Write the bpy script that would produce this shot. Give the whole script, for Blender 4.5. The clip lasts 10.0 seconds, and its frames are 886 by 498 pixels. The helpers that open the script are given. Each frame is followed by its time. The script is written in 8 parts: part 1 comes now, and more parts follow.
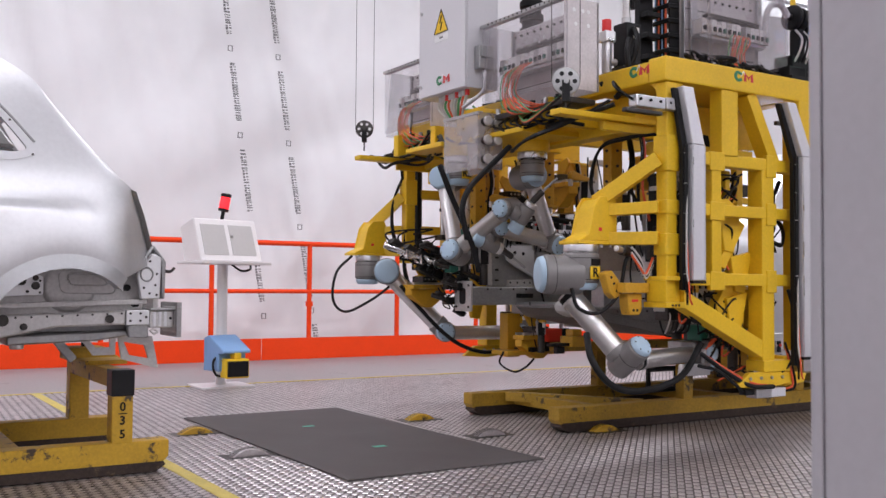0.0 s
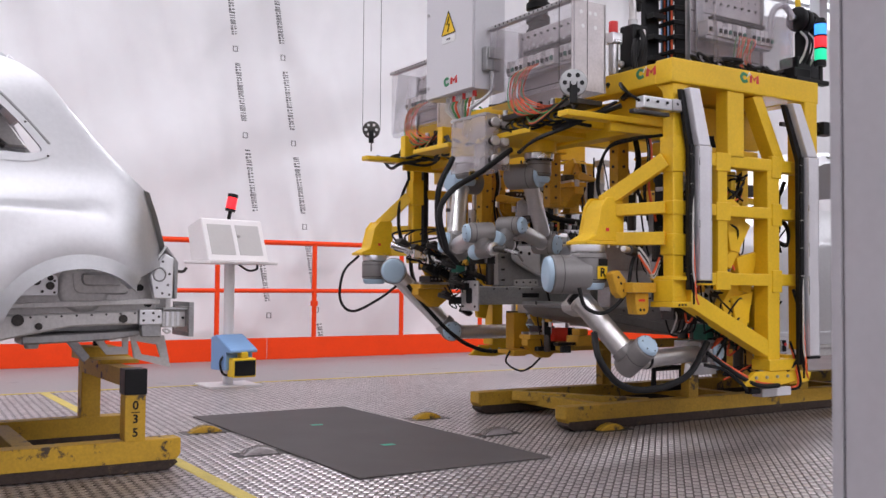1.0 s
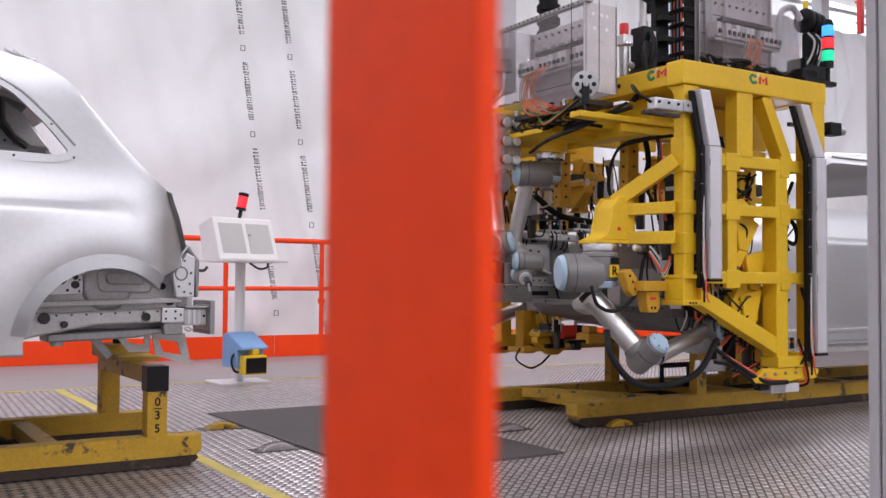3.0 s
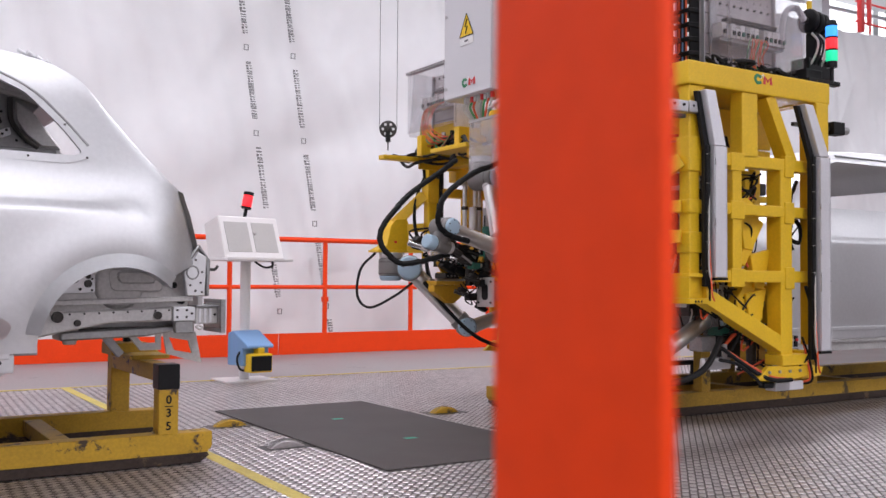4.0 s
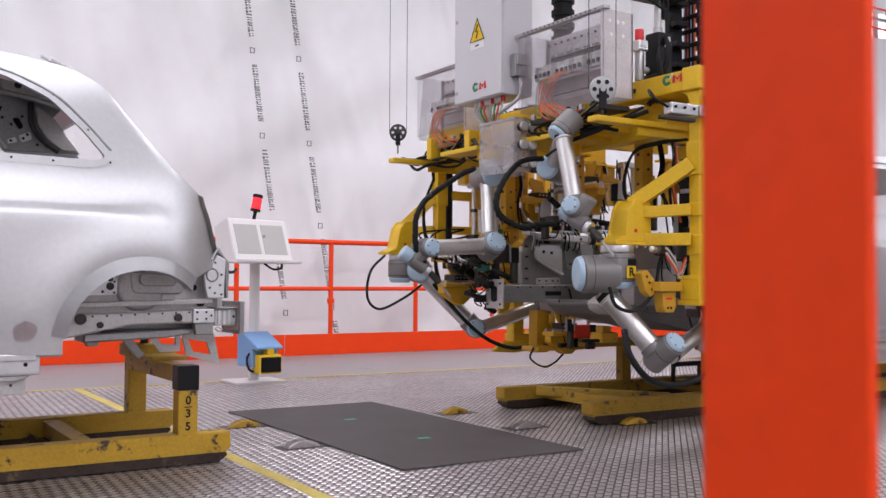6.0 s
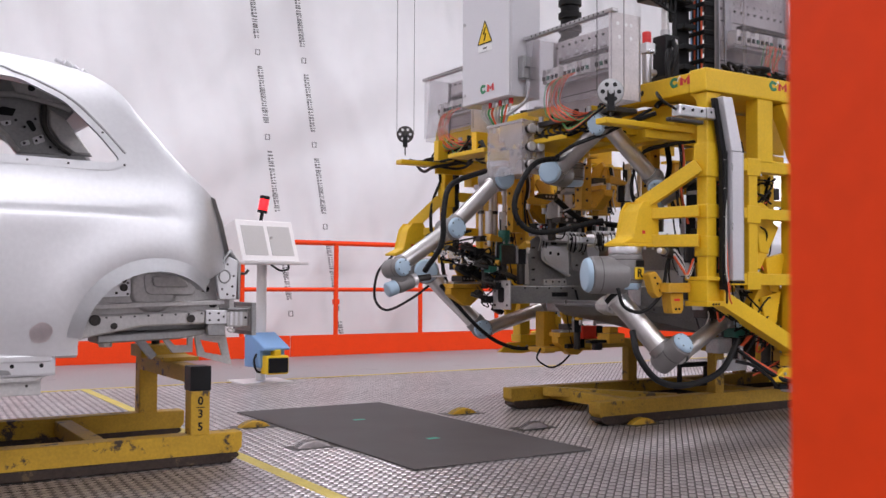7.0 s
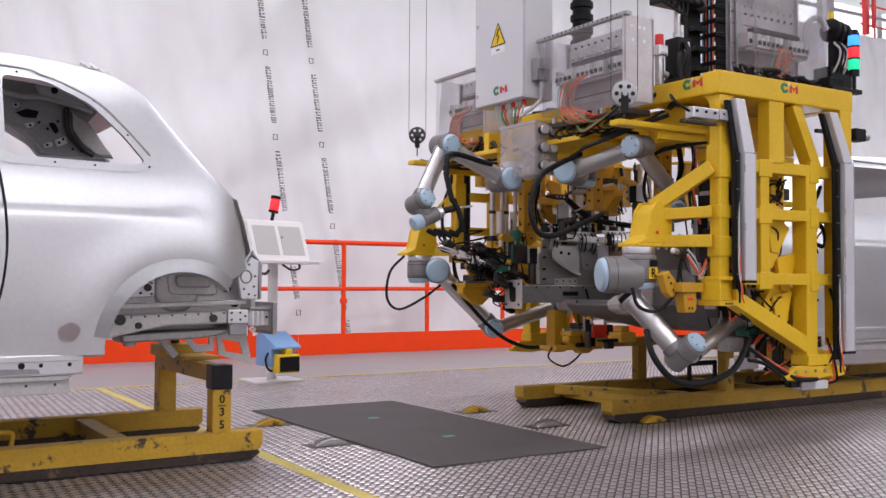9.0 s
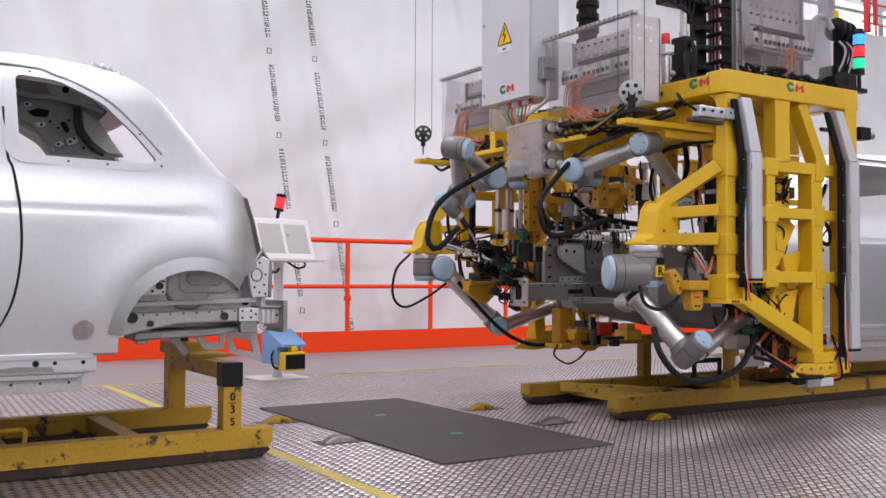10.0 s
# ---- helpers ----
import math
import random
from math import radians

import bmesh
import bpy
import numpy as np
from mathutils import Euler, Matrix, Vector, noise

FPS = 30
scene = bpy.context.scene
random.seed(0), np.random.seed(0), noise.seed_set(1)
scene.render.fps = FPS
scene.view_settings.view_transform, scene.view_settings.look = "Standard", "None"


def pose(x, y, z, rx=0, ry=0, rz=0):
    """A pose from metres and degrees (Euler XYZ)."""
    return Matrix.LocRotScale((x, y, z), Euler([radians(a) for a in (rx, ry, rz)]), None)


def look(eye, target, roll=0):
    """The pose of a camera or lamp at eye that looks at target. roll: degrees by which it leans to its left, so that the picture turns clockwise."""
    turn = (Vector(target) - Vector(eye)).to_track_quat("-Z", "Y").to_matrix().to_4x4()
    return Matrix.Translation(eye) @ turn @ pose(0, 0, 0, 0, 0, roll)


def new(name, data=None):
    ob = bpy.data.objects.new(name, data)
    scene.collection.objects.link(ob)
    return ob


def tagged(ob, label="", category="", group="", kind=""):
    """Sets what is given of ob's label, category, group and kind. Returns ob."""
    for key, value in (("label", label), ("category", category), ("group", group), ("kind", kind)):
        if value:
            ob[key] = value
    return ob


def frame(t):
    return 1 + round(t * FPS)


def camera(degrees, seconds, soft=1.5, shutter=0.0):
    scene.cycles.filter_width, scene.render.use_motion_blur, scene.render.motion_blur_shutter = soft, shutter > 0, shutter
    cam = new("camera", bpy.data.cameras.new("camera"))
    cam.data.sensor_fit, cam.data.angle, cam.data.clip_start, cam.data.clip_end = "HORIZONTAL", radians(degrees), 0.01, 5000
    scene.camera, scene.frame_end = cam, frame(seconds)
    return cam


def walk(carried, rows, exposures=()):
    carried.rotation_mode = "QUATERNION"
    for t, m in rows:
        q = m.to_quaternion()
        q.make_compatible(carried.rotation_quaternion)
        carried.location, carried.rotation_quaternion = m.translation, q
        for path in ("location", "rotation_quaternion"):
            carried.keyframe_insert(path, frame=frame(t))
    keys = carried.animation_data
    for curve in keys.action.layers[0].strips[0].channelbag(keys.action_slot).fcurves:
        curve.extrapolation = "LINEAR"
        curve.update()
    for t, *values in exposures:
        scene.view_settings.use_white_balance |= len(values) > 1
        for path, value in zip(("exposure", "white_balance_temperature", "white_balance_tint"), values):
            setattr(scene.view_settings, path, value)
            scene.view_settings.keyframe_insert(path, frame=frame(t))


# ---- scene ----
cam = camera(48.75, 10.0, shutter=0.5)
cam.data.dof.use_dof, cam.data.dof.focus_distance, cam.data.dof.aperture_fstop = True, 4.6, 15.0
PATH = [
    (0, (-0.1248, -0.7021, 0.7034), (2.0095, 2.6774, 0.8559), 0.43),
    (0.5, (-0.1473, -0.7096, 0.7046), (1.9861, 2.6706, 0.8565), 0.42),
    (1, (-0.1698, -0.7166, 0.7058), (1.9601, 2.6659, 0.8550), 0.42),
    (1.5, (-0.1922, -0.7233, 0.7070), (1.9405, 2.6575, 0.8532), 0.41),
    (2, (-0.2137, -0.7296, 0.7082), (1.9161, 2.6531, 0.8518), 0.40),
    (2.5, (-0.2348, -0.7356, 0.7093), (1.8942, 2.6479, 0.8507), 0.39),
    (4, (-0.3054, -0.7512, 0.7129), (1.8272, 2.6304, 0.8432), 0.37),
    (4.5, (-0.3293, -0.7556, 0.7140), (1.8037, 2.6258, 0.8430), 0.36),
    (5, (-0.3489, -0.7597, 0.7152), (1.7862, 2.6204, 0.8442), 0.35),
    (5.5, (-0.3699, -0.7634, 0.7164), (1.7685, 2.6145, 0.8482), 0.34),
    (7, (-0.4365, -0.7722, 0.7199), (1.6965, 2.6089, 0.8569), 0.32),
    (7.5, (-0.4602, -0.7744, 0.7211), (1.6716, 2.6075, 0.8581), 0.31),
    (8, (-0.4824, -0.7762, 0.7223), (1.6482, 2.6064, 0.8578), 0.30),
    (8.5, (-0.5046, -0.7776, 0.7235), (1.6275, 2.6040, 0.8602), 0.29),
    (9, (-0.5268, -0.7787, 0.7246), (1.6073, 2.6019, 0.8560), 0.29),
    (9.5, (-0.5490, -0.7794, 0.7258), (1.5846, 2.6018, 0.8502), 0.28),
    (10, (-0.5711, -0.7797, 0.7270), (1.5639, 2.6007, 0.8481), 0.27),
]
walk(cam, [(t, look(eye, target, roll)) for t, eye, target, roll in PATH], exposures=((0.0, 0.0), (10.0, 0.0)))

# ---- light: a bright hall under rows of ceiling luminaires ----
world = bpy.data.worlds.new("world")
scene.world = world
world.use_nodes = True
world.node_tree.nodes["Background"].inputs[0].default_value = (0.86, 0.88, 1.0, 1)
world.node_tree.nodes["Background"].inputs[1].default_value = 0.12


def ceiling_lamp(x, y, z, sx, sy, watts):
    lamp = bpy.data.lights.new("hall_light", "AREA")
    lamp.shape, lamp.size, lamp.size_y, lamp.energy, lamp.color = "RECTANGLE", sx, sy, watts, (0.955, 0.945, 1.03)
    ob = new("hall_light", lamp)
    ob.location = (x, y, z)
    return ob


for lx in (-4.0, 0.5, 5.0, 9.5):
    for ly, watts in ((-6.5, 130), (-3.0, 104), (2.2, 34), (5.0, 122)):
        ceiling_lamp(lx, ly, 5.6, 3.2, 0.9, watts)
# Unseen lamps added to brighten the far sheeting, right-hand body and gallery.
for lx in (14.0, 18.5):
    ceiling_lamp(lx, 5.0, 5.6, 3.2, 0.9, 120)
    ceiling_lamp(lx, -3.0, 5.6, 3.2, 0.9, 75)
    ceiling_lamp(lx, 10.2, 6.7, 3.2, 0.9, 50)


# ---- materials ----
def nodes_of(name):
    m = bpy.data.materials.new(name)
    m.use_nodes = True
    return m, m.node_tree, m.node_tree.nodes["Principled BSDF"]


def paint(name, color, rough=0.5, metal=0.0, vary=0.12, scale=6.0, fine=90.0, bump=0.05, wear=None, wear_at=0.62, wear_scale=9.0, coat=0.0, rand=0.0, spec=0.5):
    """A surface with colour drift at two scales, fine relief, and optional worn patches of another colour."""
    m, tree, bsdf = nodes_of(name)
    n, link = tree.nodes, tree.links
    tc = n.new("ShaderNodeTexCoord")
    big, small = n.new("ShaderNodeTexNoise"), n.new("ShaderNodeTexNoise")
    big.inputs["Scale"].default_value, small.inputs["Scale"].default_value = scale, fine
    big.inputs["Detail"].default_value, small.inputs["Detail"].default_value = 5, 3
    for t in (big, small):
        link.new(tc.outputs["Object"], t.inputs["Vector"])
    both = n.new("ShaderNodeMath")
    both.operation = "ADD"
    link.new(big.outputs["Fac"], both.inputs[0])
    link.new(small.outputs["Fac"], both.inputs[1])
    ramp = n.new("ShaderNodeMapRange")
    ramp.inputs["From Min"].default_value, ramp.inputs["From Max"].default_value = 0.6, 1.4
    ramp.inputs["To Min"].default_value, ramp.inputs["To Max"].default_value = 1 - vary, 1 + vary
    link.new(both.outputs[0], ramp.inputs["Value"])
    mul = n.new("ShaderNodeMix")
    mul.data_type, mul.blend_type = "RGBA", "MULTIPLY"
    mul.inputs[0].default_value = 1
    mul.inputs[6].default_value = (*color, 1)
    link.new(ramp.outputs[0], mul.inputs[7])
    out = mul.outputs[2]
    if rand:
        info, rr = n.new("ShaderNodeNewGeometry"), n.new("ShaderNodeMapRange")
        rr.inputs["To Min"].default_value, rr.inputs["To Max"].default_value = 1 - rand, 1 + rand
        link.new(info.outputs["Random Per Island"], rr.inputs["Value"])
        m2 = n.new("ShaderNodeMix")
        m2.data_type, m2.blend_type = "RGBA", "MULTIPLY"
        m2.inputs[0].default_value = 1
        link.new(out, m2.inputs[6])
        link.new(rr.outputs[0], m2.inputs[7])
        out = m2.outputs[2]
    if wear:
        spots, step, mix = n.new("ShaderNodeTexNoise"), n.new("ShaderNodeMapRange"), n.new("ShaderNodeMix")
        spots.inputs["Scale"].default_value, spots.inputs["Detail"].default_value, spots.inputs["Roughness"].default_value = wear_scale, 9, 0.68
        link.new(tc.outputs["Object"], spots.inputs["Vector"])
        step.inputs["From Min"].default_value, step.inputs["From Max"].default_value = wear_at, wear_at + 0.05
        link.new(spots.outputs["Fac"], step.inputs["Value"])
        mix.data_type = "RGBA"
        link.new(step.outputs[0], mix.inputs[0])
        link.new(out, mix.inputs[6])
        mix.inputs[7].default_value = (*wear, 1)
        out = mix.outputs[2]
    link.new(out, bsdf.inputs["Base Color"])
    rmap = n.new("ShaderNodeMapRange")
    rmap.inputs["To Min"].default_value, rmap.inputs["To Max"].default_value = max(rough - 0.1, 0.03), min(rough + 0.1, 1)
    link.new(big.outputs["Fac"], rmap.inputs["Value"])
    link.new(rmap.outputs[0], bsdf.inputs["Roughness"])
    bsdf.inputs["Metallic"].default_value = metal
    bsdf.inputs["Coat Weight"].default_value = coat
    bsdf.inputs["Specular IOR Level"].default_value = spec
    if bump:
        b = n.new("ShaderNodeBump")
        b.inputs["Strength"].default_value, b.inputs["Distance"].default_value = bump, 0.004
        link.new(both.outputs[0], b.inputs["Height"])
        link.new(b.outputs[0], bsdf.inputs["Normal"])
    return m


def glow(name, color, strength):
    m, tree, bsdf = nodes_of(name)
    bsdf.inputs["Base Color"].default_value = (*color, 1)
    bsdf.inputs["Emission Color"].default_value = (*color, 1)
    bsdf.inputs["Emission Strength"].default_value = strength
    return m


def sheet_plastic(name, color, clear):
    """Clear plastic sheet: mostly see-through, with a faint tint and a soft sheen."""
    m, tree, bsdf = nodes_of(name)
    n, link = tree.nodes, tree.links
    see, mix = n.new("ShaderNodeBsdfTransparent"), n.new("ShaderNodeMixShader")
    see.inputs[0].default_value = (0.96, 0.96, 0.97, 1)
    tex, tc, mr = n.new("ShaderNodeTexNoise"), n.new("ShaderNodeTexCoord"), n.new("ShaderNodeMapRange")
    tex.inputs["Scale"].default_value = 7
    link.new(tc.outputs["Object"], tex.inputs["Vector"])
    mr.inputs["To Min"].default_value, mr.inputs["To Max"].default_value = clear - 0.12, clear + 0.12
    link.new(tex.outputs["Fac"], mr.inputs["Value"])
    bsdf.inputs["Base Color"].default_value, bsdf.inputs["Roughness"].default_value = (*color, 1), 0.12
    link.new(mr.outputs[0], mix.inputs[0])
    link.new(bsdf.outputs[0], mix.inputs[1])
    link.new(see.outputs[0], mix.inputs[2])
    link.new(mix.outputs[0], n["Material Output"].inputs["Surface"])
    return m


YELLOW = paint("yellow_machine_paint", (0.80, 0.50, 0.018), 0.42, vary=0.10, wear=(0.30, 0.17, 0.03), wear_at=0.70, wear_scale=14)
YELLOW_OLD = paint("worn_yellow_paint", (0.52, 0.305, 0.018), 0.55, vary=0.2, wear=(0.055, 0.035, 0.022), wear_at=0.57, wear_scale=10)
YELLOW_GRIMY = paint("grimy_yellow_paint", (0.40, 0.235, 0.02), 0.6, vary=0.3, wear=(0.09, 0.058, 0.025), wear_at=0.57, wear_scale=7)
YELLOW_LINE = paint("yellow_floor_paint", (0.62, 0.49, 0.12), 0.6, vary=0.2, wear=(0.33, 0.30, 0.30), wear_at=0.64, wear_scale=22)
RUNNER_DARK = paint("greasy_steel_runner", (0.055, 0.038, 0.030), 0.5, 0.5, vary=0.4, wear=(0.16, 0.11, 0.06), wear_at=0.60)
ORANGE = paint("orange_red_paint", (0.93, 0.060, 0.004), 0.55, vary=0.07, wear=(0.34, 0.03, 0.02), wear_at=0.72, spec=0.28)
CAR = paint("bare_sheet_steel", (0.75, 0.75, 0.765), 0.42, 0.88, vary=0.05, scale=2.2, fine=60, bump=0.012)
SAND_DARK = paint("sanded_reddish_patch", (0.80, 0.725, 0.73), 0.45, 0.86, vary=0.08, scale=30)
CAR_DULL = paint("dull_pressed_steel", (0.58, 0.565, 0.555), 0.45, 0.55, vary=0.16, scale=7, bump=0.03, wear=(0.28, 0.26, 0.25), wear_at=0.66)
CAR_GREY = paint("grey_sheet_steel", (0.36, 0.36, 0.36), 0.42, 0.85, vary=0.18, scale=7, bump=0.03)
PANEL_DARK = paint("dark_grey_steel", (0.17, 0.16, 0.158), 0.5, 0.4, vary=0.25, scale=8, bump=0.03)
STEEL = paint("galvanised_steel", (0.50, 0.49, 0.50), 0.40, 0.85, vary=0.1, scale=12)
PANEL_STEEL = paint("mottled_panel_steel", (0.60, 0.56, 0.565), 0.45, 0.35, vary=0.16, scale=14)
ALU = paint("brushed_aluminium", (0.80, 0.80, 0.82), 0.30, 0.95, vary=0.05, scale=10, bump=0.02)
DUCT = paint("matt_aluminium_duct", (0.82, 0.81, 0.84), 0.40, 0.5, vary=0.05, scale=5, bump=0.02)
CHROME = paint("polished_chrome", (0.86, 0.85, 0.84), 0.16, 1.0, vary=0.06, scale=20, bump=0.02)
BRIGHT = paint("polished_aluminium_tube", (0.66, 0.64, 0.63), 0.36, 0.95, vary=0.08, scale=14, bump=0.02)
ROBOT_GREY = paint("grey_cast_housing", (0.235, 0.222, 0.218), 0.45, 0.3, vary=0.06, scale=8, bump=0.02)
ROBOT_BLUE = paint("light_blue_plastic", (0.42, 0.56, 0.68), 0.42, vary=0.04, scale=8, bump=0.02)
RUBBER = paint("black_rubber_hose", (0.010, 0.0095, 0.010), 0.55, vary=0.3, scale=20, spec=0.22)
BLACK = paint("black_plastic", (0.009, 0.009, 0.010), 0.45, vary=0.2, scale=14, spec=0.25)
DARKSTEEL = paint("dark_oiled_steel", (0.065, 0.06, 0.057), 0.4, 0.8, vary=0.3, scale=14)
GREY_PAINT = paint("light_grey_cabinet_paint", (0.63, 0.62, 0.645), 0.38, vary=0.03, scale=4, bump=0.02)
GREY_POST = paint("pale_grey_post_paint", (0.50, 0.49, 0.52), 0.55, vary=0.05, scale=5, bump=0.02)
WHITE_PAINT = paint("white_paint", (0.80, 0.77, 0.77), 0.4, vary=0.04, scale=6, bump=0.02)
SCREEN_GREY = paint("grey_control_panel", (0.50, 0.48, 0.47), 0.45, vary=0.04, scale=8)
BLUE_BOX = paint("blue_plastic_cover", (0.20, 0.36, 0.62), 0.45, vary=0.06, scale=8)
CURTAIN = paint("white_plastic_sheeting", (0.83, 0.82, 0.835), 0.38, vary=0.03, scale=0.9, fine=5, bump=0.03)
PRINT = paint("grey_printed_ink", (0.15, 0.145, 0.15), 0.6, vary=0.3, scale=30)
FLOOR_BASE = paint("dirty_tread_plate", (0.115, 0.097, 0.094), 0.46, 0.45, vary=0.28, scale=1.6, fine=50, wear=(0.11, 0.10, 0.10), wear_at=0.60, wear_scale=2.2)
FLOOR_PAD = paint("polished_tread_pad", (0.56, 0.52, 0.525), 0.34, 0.78, vary=0.22, scale=1.4, fine=30, rand=0.14)
FLOOR_PLAIN = paint("grey_walkway_floor", (0.34, 0.315, 0.32), 0.5, 0.15, vary=0.12, scale=1.5, fine=40, wear=(0.26, 0.24, 0.24), wear_at=0.62, wear_scale=3)
RUBBER_MAT = paint("dark_brown_grey_mat", (0.070, 0.060, 0.058), 0.62, vary=0.12, scale=3, fine=180)
GREEN_MARK = paint("green_tape", (0.03, 0.36, 0.24), 0.5, vary=0.15, scale=30)
CAST = paint("worn_steel_roller", (0.34, 0.31, 0.31), 0.35, 0.9, vary=0.2, scale=20)
RED_WIRE = paint("red_orange_cable", (0.72, 0.10, 0.03), 0.5, vary=0.15, scale=30)
GREEN_WIRE = paint("green_cable", (0.06, 0.30, 0.10), 0.5, vary=0.15, scale=30)
GREEN_DARK = paint("dark_green_housing", (0.02, 0.14, 0.10), 0.45, vary=0.2, scale=20)
WHITE_WIRE = paint("pale_grey_cable", (0.55, 0.53, 0.50), 0.5, vary=0.1, scale=30)
RED_BOX = paint("bright_red_box", (0.80, 0.04, 0.015), 0.5, vary=0.05, scale=20)
RED_CAP = paint("red_plastic", (0.72, 0.03, 0.03), 0.4, vary=0.06, scale=10)
# Machine yellow darkened and browned: the gantry's inner shade is in this colour.
SHADED_YELLOW = paint("shaded_inner_yellow", (0.62, 0.335, 0.022), 0.5, vary=0.16, scale=9, wear=(0.16, 0.10, 0.05), wear_at=0.64, wear_scale=18)
SIGN_YELLOW = paint("sign_yellow", (0.85, 0.55, 0.02), 0.45, vary=0.03)
LOGO_GREEN = paint("logo_green", (0.04, 0.22, 0.10), 0.5, vary=0.05)
LOGO_RED = paint("logo_red", (0.62, 0.04, 0.04), 0.5, vary=0.05)
LOGO_WHITE = paint("logo_white", (0.8, 0.8, 0.8), 0.5, vary=0.05)
HALL_GREY = paint("grey_hall_steelwork", (0.58, 0.58, 0.61), 0.6, vary=0.1, scale=1)
CEILING_MAT = paint("pale_ceiling_sheet", (0.62, 0.62, 0.64), 0.7, vary=0.06, scale=0.6)
CLEAR = sheet_plastic("clear_plastic_sheet", (0.42, 0.37, 0.375), 0.84)
MILKY = sheet_plastic("scuffed_plastic_sheet", (0.60, 0.56, 0.565), 0.62)
LAMP_RED = glow("red_beacon_lens", (1.0, 0.02, 0.03), 1.3)
LAMP_BLUE = glow("blue_beacon_lens", (0.04, 0.28, 1.0), 1.5)
LAMP_GREEN = glow("green_beacon_lens", (0.01, 0.62, 0.30), 1.0)
SKYLIGHT = glow("daylit_glazing", (0.95, 0.97, 1.0), 1.5)


# ---- mesh helpers ----
def V(*a):
    return Vector(a)


def link_mesh(bm, name, material, smooth=False):
    me = bpy.data.meshes.new(name)
    bm.normal_update()
    bm.to_mesh(me)
    bm.free()
    for m in material if isinstance(material, (list, tuple)) else [material]:
        me.materials.append(m)
    if smooth:
        me.polygons.foreach_set("use_smooth", [True] * len(me.polygons))
        me.set_sharp_from_angle(angle=radians(38))
    return me


def part(name, bm, material, parent=None, label="", smooth=False):
    ob = new(name, link_mesh(bm, name, material, smooth))
    if parent:
        ob.parent = parent
    return tagged(ob, label)


def thing(name, label, category, group="", kind="", at=(0, 0, 0)):
    ob = new(name)
    ob.location = at
    ob.empty_display_size = 0.1
    return tagged(ob, label, category, group, kind)


def add_box(bm, lo, hi, bevel=0.0, m=None):
    got = bmesh.ops.create_cube(bm, size=1.0)
    verts = got["verts"]
    lo, hi = Vector(lo), Vector(hi)
    for v in verts:
        v.co = Vector(((lo[i] + hi[i]) / 2 + v.co[i] * (hi[i] - lo[i])) for i in range(3))
    if bevel:
        edges = list({e for v in verts for e in v.link_edges})
        verts = bmesh.ops.bevel(bm, geom=edges, offset=bevel, segments=2, affect="EDGES", profile=0.6)["verts"]
    if m is not None:
        bmesh.ops.transform(bm, matrix=m, verts=verts)
    return bm


def box(lo, hi, bevel=0.004, m=None):
    return add_box(bmesh.new(), lo, hi, bevel, m)


def axis_matrix(p, q, up=(0, 0, 1)):
    """Local z along p to q, from p."""
    p, q = Vector(p), Vector(q)
    z = (q - p).normalized()
    u = Vector(up)
    if abs(z.dot(u)) > 0.98:
        u = Vector((1, 0, 0))
    x = u.cross(z).normalized()
    y = z.cross(x)
    m = Matrix((x, y, z)).transposed().to_4x4()
    m.translation = p
    return m


def add_beam(bm, p, q, w, h, bevel=0.004):
    """A box-section bar from p to q: w across, h upwards."""
    d = (Vector(q) - Vector(p)).length
    return add_box(bm, (-w / 2, -h / 2, 0), (w / 2, h / 2, d), bevel, axis_matrix(p, q))


def beam(p, q, w, h, bevel=0.004):
    return add_beam(bmesh.new(), p, q, w, h, bevel)


def add_cyl(bm, p, q, r, r2=None, seg=20, bevel=0.0):
    d = (Vector(q) - Vector(p)).length
    got = bmesh.ops.create_cone(bm, cap_ends=True, segments=seg, radius1=r, radius2=r if r2 is None else r2, depth=d)
    verts = got["verts"]
    bmesh.ops.translate(bm, verts=verts, vec=(0, 0, d / 2))
    if bevel:
        rims = [e for e in {e for v in verts for e in v.link_edges} if any(len(f.verts) > 4 for f in e.link_faces)]
        verts = list({v for v in bmesh.ops.bevel(bm, geom=rims, offset=bevel, segments=3, affect="EDGES", profile=0.5)["verts"]} | {v for v in verts if v.is_valid})
    bmesh.ops.transform(bm, matrix=axis_matrix(p, q), verts=verts)
    return bm


def cyl(p, q, r, r2=None, seg=20, bevel=0.0):
    return add_cyl(bmesh.new(), p, q, r, r2, seg, bevel)


def spline(points, steps=8):
    pts = [Vector(p) for p in points]
    pts = [2 * pts[0] - pts[1], *pts, 2 * pts[-1] - pts[-2]]
    out = []
    for i in range(1, len(pts) - 2):
        a, b, c, d = pts[i - 1 : i + 3]
        for k in range(steps):
            t = k / steps
            out.append(0.5 * (2 * b + (c - a) * t + (2 * a - 5 * b + 4 * c - d) * t * t + (3 * b - a - 3 * c + d) * t**3))
    return [*out, pts[-2]]


def add_tube(bm, points, r, seg=8, steps=8):
    """A round cable or pipe through the points."""
    path = spline(points, steps) if steps > 1 else [Vector(p) for p in points]
    rings, side = [], None
    for i, p in enumerate(path):
        ahead = (path[min(i + 1, len(path) - 1)] - path[max(i - 1, 0)]).normalized()
        if side is None:
            side = ahead.orthogonal().normalized()
        side = (side - ahead * side.dot(ahead)).normalized()
        up = ahead.cross(side)
        rings.append([bm.verts.new(p + r * (math.cos(2 * math.pi * k / seg) * side + math.sin(2 * math.pi * k / seg) * up)) for k in range(seg)])
    for a, b in zip(rings, rings[1:]):
        for k in range(seg):
            bm.faces.new((a[k], a[(k + 1) % seg], b[(k + 1) % seg], b[k]))
    bm.faces.new(rings[0][::-1])
    bm.faces.new(rings[-1])
    return bm


